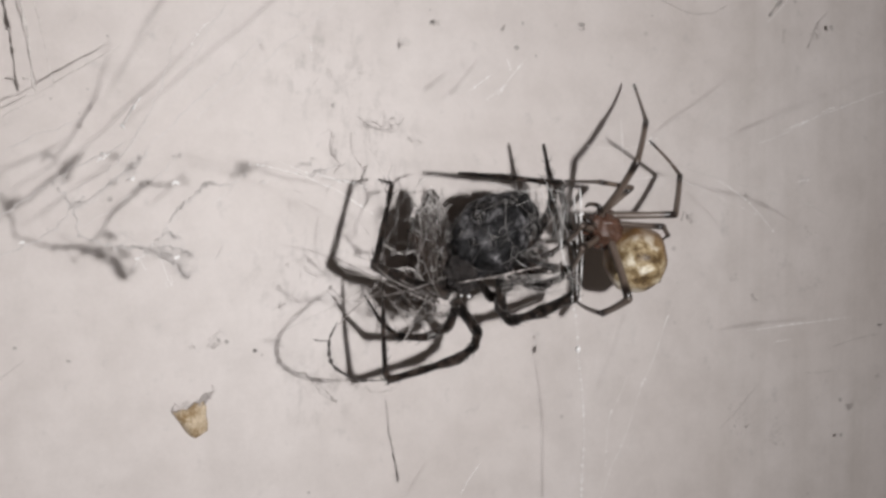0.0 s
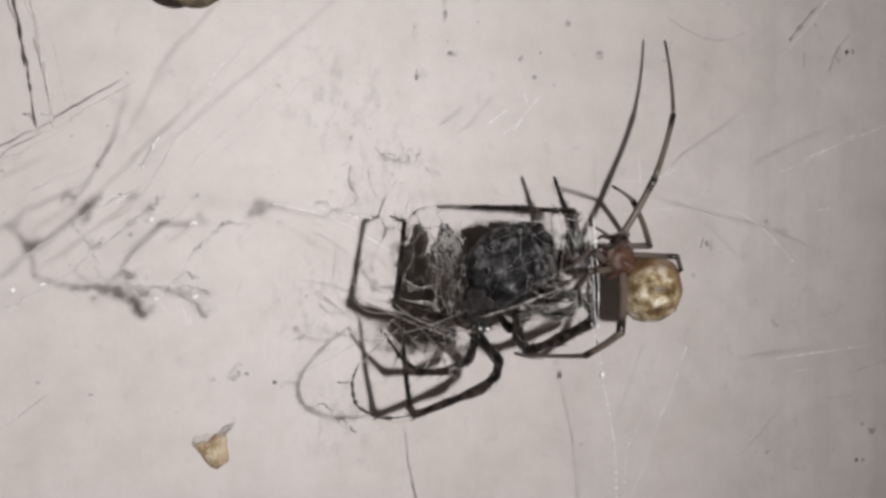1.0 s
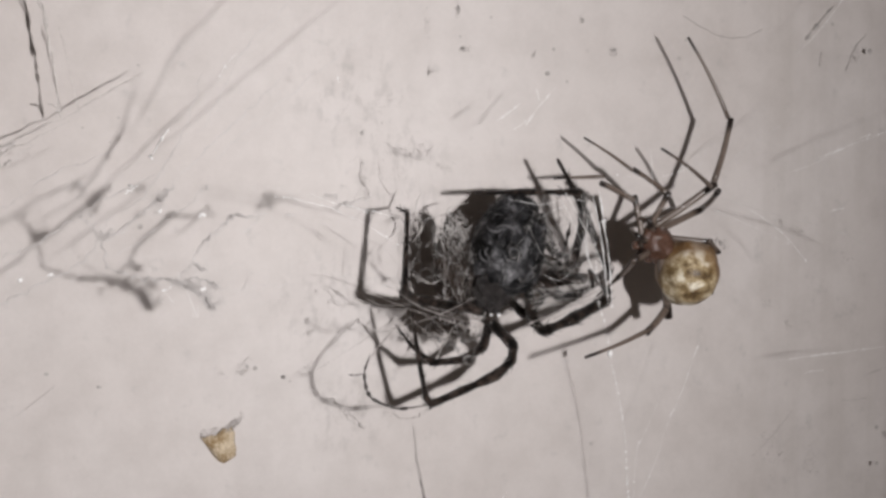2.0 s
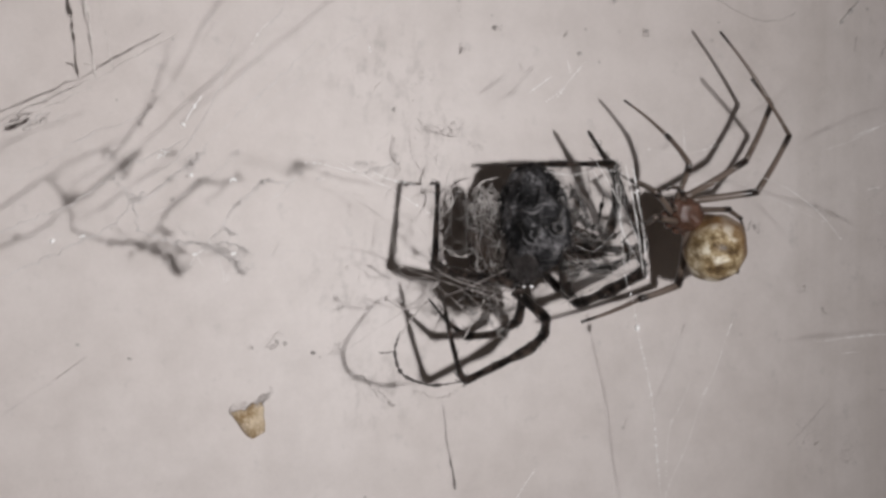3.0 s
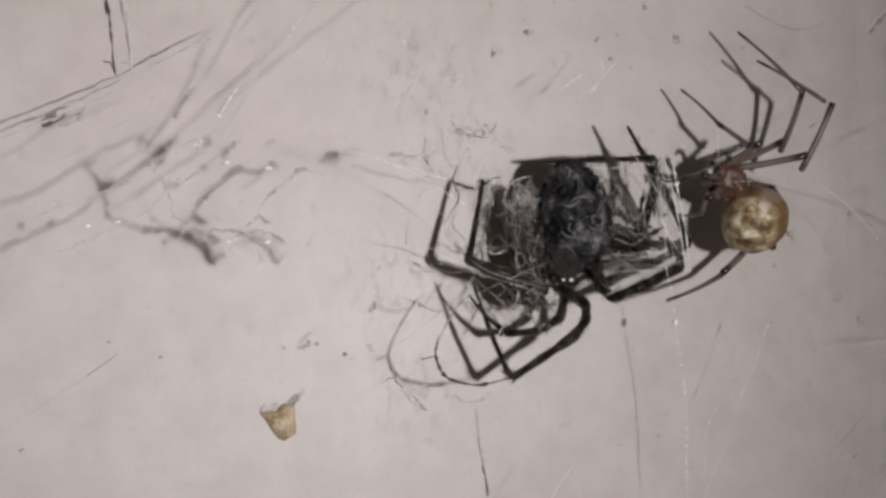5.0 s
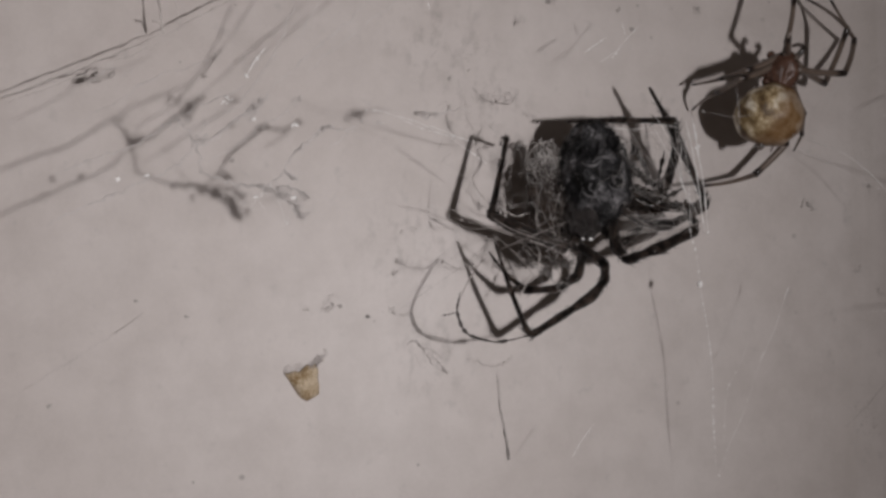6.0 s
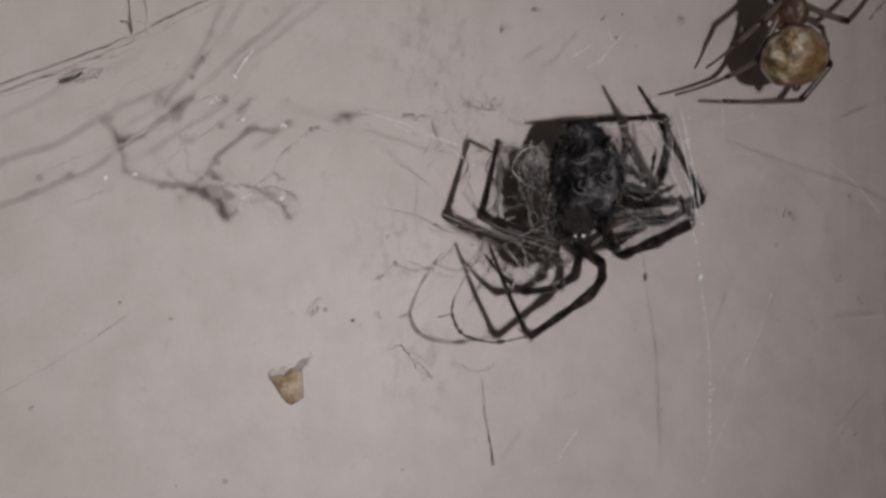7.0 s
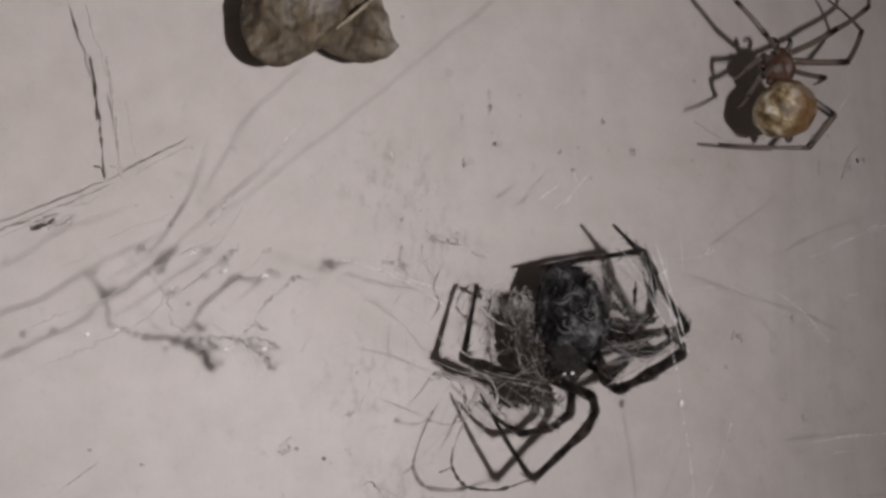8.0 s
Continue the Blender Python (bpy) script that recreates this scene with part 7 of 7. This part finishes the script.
    walk(JOINTS["reaching"][2], [
        (0, aim((-0.245, -0.071, 0.441), (-0.268, 0.955, -0.126))),
        (0.5, aim((-0.229, -0.052, 0.486), (-0.246, 0.964, -0.100))),
        (1, aim((-0.220, -0.048, 0.514), (-0.303, 0.946, -0.114))),
        (1.2, aim((-0.168, -0.002, 0.597), (-0.263, 0.964, -0.044))),
        (2.3, aim((0.150, 0.057, 0.776), (-0.455, 0.344, 0.821))),
        (2.5, aim((-0.051, 0.023, 0.625), (-0.272, 0.900, 0.342))),
        (3, aim((-0.098, -0.012, 0.652), (0.216, 0.976, -0.022))),
        (3.5, aim((-0.356, 0.080, 0.381), (-0.264, 0.959, -0.105))),
        (4, aim((-0.315, -0.007, 0.414), (0.059, 0.996, -0.071))),
        (4.5, aim((-0.300, -0.054, 0.463), (-0.266, 0.958, 0.112))),
        (4.7, aim((-0.178, -0.035, 0.494), (-0.067, 0.998, 0.020))),
        (5.8, aim((-0.319, 0.155, 0.143), (0.019, 0.996, 0.088))),
        (6, aim((-0.329, 0.093, 0.118), (-0.182, 0.983, -0.006))),
        (6.2, aim((-0.360, 0.162, 0.121), (-0.071, 0.987, -0.146))),
        (6.5, aim((-0.372, 0.103, 0.179), (-0.493, 0.866, 0.084))),
        (7, aim((-0.341, 0.113, 0.079), (-0.198, 0.940, -0.279))),
        (7.5, aim((-0.259, 0.135, 0.094), (0.103, 0.970, -0.221))),
        (8, aim((-0.253, 0.009, 0.262), (0.335, 0.942, 0.020))),
    ])
    walk(JOINTS["pulling"][0], [
        (0, aim((-0.070, -0.020, 0.280), (-0.517, -0.760, 0.395))),
        (0.5, aim((-0.070, -0.020, 0.280), (-0.422, -0.719, 0.553))),
        (1, aim((-0.070, -0.020, 0.280), (-0.403, -0.717, 0.569))),
        (1.2, aim((-0.070, -0.020, 0.280), (-0.335, -0.611, 0.717))),
        (2.3, aim((-0.070, -0.020, 0.280), (-0.513, -0.779, 0.361))),
        (2.5, aim((-0.070, -0.020, 0.280), (-0.535, -0.758, 0.373))),
        (3, aim((-0.070, -0.020, 0.280), (-0.446, -0.704, 0.553))),
        (3.5, aim((-0.070, -0.020, 0.280), (-0.890, -0.422, -0.173))),
        (4, aim((-0.070, -0.020, 0.280), (-0.745, -0.667, -0.008))),
        (4.5, aim((-0.070, -0.020, 0.280), (-0.732, -0.661, 0.163))),
        (4.7, aim((-0.070, -0.020, 0.280), (-0.515, -0.810, 0.279))),
        (5.8, aim((-0.070, -0.020, 0.280), (-0.847, -0.168, -0.505))),
        (6, aim((-0.070, -0.020, 0.280), (-0.687, -0.436, -0.581))),
        (6.2, aim((-0.070, -0.020, 0.280), (-0.650, -0.292, -0.702))),
        (6.5, aim((-0.070, -0.020, 0.280), (-0.269, 0.245, -0.932))),
        (7, aim((-0.070, -0.020, 0.280), (-0.372, 0.385, -0.845))),
        (7.5, aim((-0.070, -0.020, 0.280), (-0.213, 0.361, -0.908))),
        (8, aim((-0.070, -0.020, 0.280), (-0.718, -0.595, -0.361))),
    ])
    walk(JOINTS["pulling"][1], [
        (0, aim((-0.256, -0.293, 0.422), (-0.348, 0.825, -0.446))),
        (0.5, aim((-0.222, -0.279, 0.479), (-0.355, 0.816, -0.456))),
        (1, aim((-0.215, -0.278, 0.485), (-0.319, 0.889, -0.329))),
        (1.2, aim((-0.191, -0.240, 0.538), (-0.255, 0.937, -0.238))),
        (2.3, aim((-0.255, -0.300, 0.410), (-0.371, 0.872, -0.319))),
        (2.5, aim((-0.263, -0.293, 0.414), (-0.347, 0.914, -0.208))),
        (3, aim((-0.231, -0.273, 0.479), (-0.159, 0.966, -0.205))),
        (3.5, aim((-0.390, -0.172, 0.218), (0.082, 0.986, -0.148))),
        (4, aim((-0.338, -0.260, 0.277), (0.065, 0.992, 0.107))),
        (4.5, aim((-0.334, -0.258, 0.339), (0.050, 0.972, 0.230))),
        (4.7, aim((-0.256, -0.312, 0.381), (0.007, 0.997, -0.074))),
        (5.8, aim((-0.375, -0.080, 0.098), (-0.099, 0.753, -0.651))),
        (6, aim((-0.317, -0.177, 0.071), (-0.044, 0.984, -0.170))),
        (6.2, aim((-0.304, -0.125, 0.027), (0.090, 0.939, -0.332))),
        (6.5, aim((-0.167, 0.068, -0.055), (-0.214, 0.977, -0.005))),
        (7, aim((-0.204, 0.119, -0.024), (-0.268, 0.947, -0.178))),
        (7.5, aim((-0.147, 0.110, -0.047), (-0.731, 0.508, -0.455))),
        (8, aim((-0.328, -0.234, 0.150), (0.283, 0.936, -0.211))),
    ])
    walk(JOINTS["pulling"][2], [
        (0, aim((-0.350, -0.071, 0.302), (-0.033, 0.938, -0.346))),
        (0.5, aim((-0.318, -0.059, 0.356), (-0.076, 0.946, -0.314))),
        (1, aim((-0.301, -0.038, 0.396), (-0.125, 0.954, -0.274))),
        (1.2, aim((-0.259, 0.013, 0.474), (-0.187, 0.958, -0.216))),
        (2.3, aim((-0.355, -0.065, 0.324), (-0.218, 0.925, -0.310))),
        (2.5, aim((-0.356, -0.046, 0.358), (-0.169, 0.951, -0.257))),
        (3, aim((-0.274, -0.013, 0.424), (-0.059, 0.962, -0.265))),
        (3.5, aim((-0.368, 0.094, 0.178), (-0.110, 0.986, -0.127))),
        (4, aim((-0.321, 0.008, 0.306), (0.139, 0.989, -0.043))),
        (4.5, aim((-0.320, 0.004, 0.401), (-0.121, 0.989, -0.088))),
        (4.7, aim((-0.254, -0.042, 0.361), (0.124, 0.991, -0.041))),
        (5.8, aim((-0.401, 0.123, -0.078), (0.140, 0.990, 0.028))),
        (6, aim((-0.329, 0.089, 0.025), (0.093, 0.993, -0.066))),
        (6.1, aim((-0.304, 0.109, -0.019), (-0.505, 0.416, -0.756))),
        (6.2, aim((-0.280, 0.129, -0.062), (-0.514, -0.646, -0.564))),
        (6.5, aim((-0.224, 0.332, -0.057), (-0.720, -0.621, -0.310))),
        (7, aim((-0.276, 0.374, -0.072), (-0.944, -0.156, -0.291))),
        (7.5, aim((-0.344, 0.247, -0.170), (-0.810, 0.284, -0.512))),
        (8, aim((-0.252, 0.018, 0.093), (-0.721, -0.616, -0.319))),
    ])
    walk(JOINTS["hind"][0], [
        (0, aim((-0.020, -0.020, 0.230), (-0.601, -0.625, -0.498))),
        (0.5, aim((-0.020, -0.020, 0.230), (-0.755, -0.498, -0.427))),
        (1, aim((-0.020, -0.020, 0.230), (-0.788, -0.545, -0.286))),
        (1.2, aim((-0.020, -0.020, 0.230), (-0.791, -0.597, -0.138))),
        (1.733, aim((-0.020, -0.020, 0.230), (-0.782, -0.095, -0.616))),
        (2.3, aim((-0.020, -0.020, 0.230), (-0.397, 0.453, -0.798))),
        (2.5, aim((-0.020, -0.020, 0.230), (-0.575, 0.531, -0.623))),
        (3, aim((-0.020, -0.020, 0.230), (-0.546, 0.487, -0.681))),
        (3.5, aim((-0.020, -0.020, 0.230), (0.506, 0.254, -0.825))),
        (4, aim((-0.020, -0.020, 0.230), (-0.171, 0.162, -0.972))),
        (4.5, aim((-0.020, -0.020, 0.230), (-0.204, 0.388, -0.899))),
        (4.7, aim((-0.020, -0.020, 0.230), (-0.186, 0.409, -0.893))),
        (5.8, aim((-0.020, -0.020, 0.230), (0.516, 0.461, -0.722))),
        (6, aim((-0.020, -0.020, 0.230), (0.566, 0.434, -0.700))),
        (6.2, aim((-0.020, -0.020, 0.230), (0.572, 0.448, -0.687))),
        (6.5, aim((-0.020, -0.020, 0.230), (0.873, 0.241, -0.423))),
        (7, aim((-0.020, -0.020, 0.230), (0.738, 0.302, -0.604))),
        (7.5, aim((-0.020, -0.020, 0.230), (0.306, -0.376, -0.875))),
        (8, aim((-0.020, -0.020, 0.230), (0.661, -0.226, -0.716))),
    ])
    walk(JOINTS["hind"][1], [
        (0, aim((-0.296, -0.308, 0.001), (-0.411, 0.903, -0.123))),
        (0.5, aim((-0.367, -0.249, 0.033), (-0.320, 0.926, -0.199))),
        (1, aim((-0.382, -0.271, 0.098), (-0.756, 0.652, 0.060))),
        (1.2, aim((-0.384, -0.294, 0.167), (-0.744, 0.658, 0.118))),
        (1.733, aim((-0.293, -0.053, 0.015), (-0.969, -0.024, 0.247))),
        (2.3, aim((-0.203, 0.188, -0.137), (-0.677, -0.694, 0.245))),
        (2.5, aim((-0.284, 0.224, -0.057), (-0.887, -0.181, 0.424))),
        (3, aim((-0.271, 0.204, -0.083), (-0.883, -0.030, 0.469))),
        (3.267, aim((-0.029, 0.150, -0.116), (-0.929, 0.329, -0.170))),
        (3.5, aim((0.213, 0.097, -0.149), (-0.475, 0.510, -0.717))),
        (4, aim((-0.099, 0.054, -0.217), (-0.530, 0.632, -0.565))),
        (4.267, aim((-0.106, 0.106, -0.200), (-0.936, 0.171, -0.306))),
        (4.5, aim((-0.114, 0.158, -0.184), (-0.927, -0.365, 0.089))),
        (4.7, aim((-0.106, 0.168, -0.181), (-0.987, -0.155, 0.047))),
        (5.8, aim((0.217, 0.192, -0.102), (-0.642, -0.243, -0.727))),
        (6, aim((0.241, 0.180, -0.092), (-0.453, 0.125, -0.883))),
        (6.2, aim((0.243, 0.186, -0.086), (-0.229, 0.364, -0.903))),
        (6.5, aim((0.382, 0.091, 0.035), (-0.633, -0.052, -0.772))),
        (7, aim((0.319, 0.119, -0.048), (-0.528, 0.444, -0.724))),
        (7.5, aim((0.121, -0.193, -0.172), (-0.301, 0.666, -0.683))),
        (8, aim((0.284, -0.124, -0.099), (-0.694, 0.204, -0.691))),
    ])
    walk(JOINTS["hind"][2], [
        (0, aim((-0.411, -0.055, -0.034), (0.118, 0.991, -0.069))),
        (0.5, aim((-0.457, 0.010, -0.022), (0.200, 0.965, -0.169))),
        (1, aim((-0.594, -0.088, 0.115), (-0.280, 0.940, 0.196))),
        (1.2, aim((-0.592, -0.110, 0.200), (-0.199, 0.923, 0.330))),
        (1.733, aim((-0.492, -0.058, 0.065), (-0.689, 0.198, 0.697))),
        (2.3, aim((-0.392, -0.006, -0.069), (-0.559, -0.705, 0.436))),
        (2.5, aim((-0.533, 0.173, 0.062), (-0.537, -0.619, 0.573))),
        (3, aim((-0.518, 0.196, 0.048), (-0.712, -0.522, 0.470))),
        (3.5, aim((0.080, 0.240, -0.350), (-0.916, -0.398, 0.047))),
        (4, aim((-0.247, 0.231, -0.375), (-0.840, -0.514, 0.175))),
        (4.5, aim((-0.373, 0.056, -0.159), (-0.789, -0.480, 0.383))),
        (4.7, aim((-0.382, 0.125, -0.168), (-0.791, -0.493, 0.363))),
        (5.8, aim((0.038, 0.124, -0.306), (-0.879, -0.422, -0.221))),
        (6, aim((0.114, 0.215, -0.339), (-0.770, -0.461, -0.441))),
        (6.2, aim((0.179, 0.288, -0.339), (-0.748, -0.369, -0.552))),
        (6.5, aim((0.204, 0.077, -0.181), (-0.824, -0.489, -0.285))),
        (7, aim((0.171, 0.243, -0.251), (-0.995, -0.096, -0.009))),
        (7.5, aim((0.037, -0.006, -0.363), (-0.884, 0.466, -0.032))),
        (8, aim((0.090, -0.067, -0.293), (-0.831, 0.521, 0.194))),
    ])
    walk(JOINTS["tucked"][0], [
        (0, aim((0.060, -0.020, 0.250), (0.531, -0.475, -0.701))),
        (0.5, aim((0.060, -0.020, 0.250), (0.531, -0.475, -0.701))),
        (1, aim((0.060, -0.020, 0.250), (0.531, -0.475, -0.702))),
        (1.2, aim((0.060, -0.020, 0.250), (0.429, -0.485, -0.762))),
        (3.5, aim((0.060, -0.020, 0.250), (0.663, 0.411, -0.626))),
        (4.5, aim((0.060, -0.020, 0.250), (0.628, 0.284, -0.725))),
        (7, aim((0.060, -0.020, 0.250), (0.811, 0.557, -0.179))),
        (7.5, aim((0.060, -0.020, 0.250), (0.866, 0.496, -0.062))),
        (8, aim((0.060, -0.020, 0.250), (0.972, 0.032, -0.231))),
    ])
    walk(JOINTS["tucked"][1], [
        (0, aim((0.219, -0.163, 0.040), (0.037, 0.647, -0.762))),
        (0.5, aim((0.219, -0.163, 0.040), (0.037, 0.647, -0.762))),
        (1, aim((0.219, -0.163, 0.039), (-0.223, 0.548, -0.806))),
        (1.2, aim((0.189, -0.165, 0.021), (-0.204, 0.496, -0.844))),
        (3.5, aim((0.259, 0.103, 0.062), (0.320, 0.314, -0.894))),
        (4.5, aim((0.248, 0.065, 0.033), (0.152, 0.349, -0.925))),
        (7, aim((0.303, 0.147, 0.196), (0.510, 0.417, -0.752))),
        (7.5, aim((0.320, 0.129, 0.231), (0.449, 0.541, -0.711))),
        (8, aim((0.352, -0.011, 0.181), (0.355, 0.935, -0.004))),
    ])
    walk(JOINTS["tucked"][2], [
        (0, aim((0.224, -0.078, -0.059), (-0.153, 0.942, -0.298))),
        (0.5, aim((0.224, -0.078, -0.059), (-0.153, 0.942, -0.298))),
        (1, aim((0.190, -0.091, -0.065), (-0.239, 0.889, -0.390))),
        (1.2, aim((0.162, -0.101, -0.088), (-0.239, 0.910, -0.340))),
        (3.5, aim((0.300, 0.144, -0.054), (0.052, 0.557, -0.829))),
        (4.5, aim((0.268, 0.110, -0.088), (-0.159, 0.659, -0.735))),
        (7, aim((0.370, 0.201, 0.098), (0.322, 0.461, -0.827))),
        (7.5, aim((0.378, 0.199, 0.139), (0.428, 0.660, -0.617))),
        (8, aim((0.398, 0.111, 0.180), (0.328, 0.944, 0.042))),
    ])


motions()
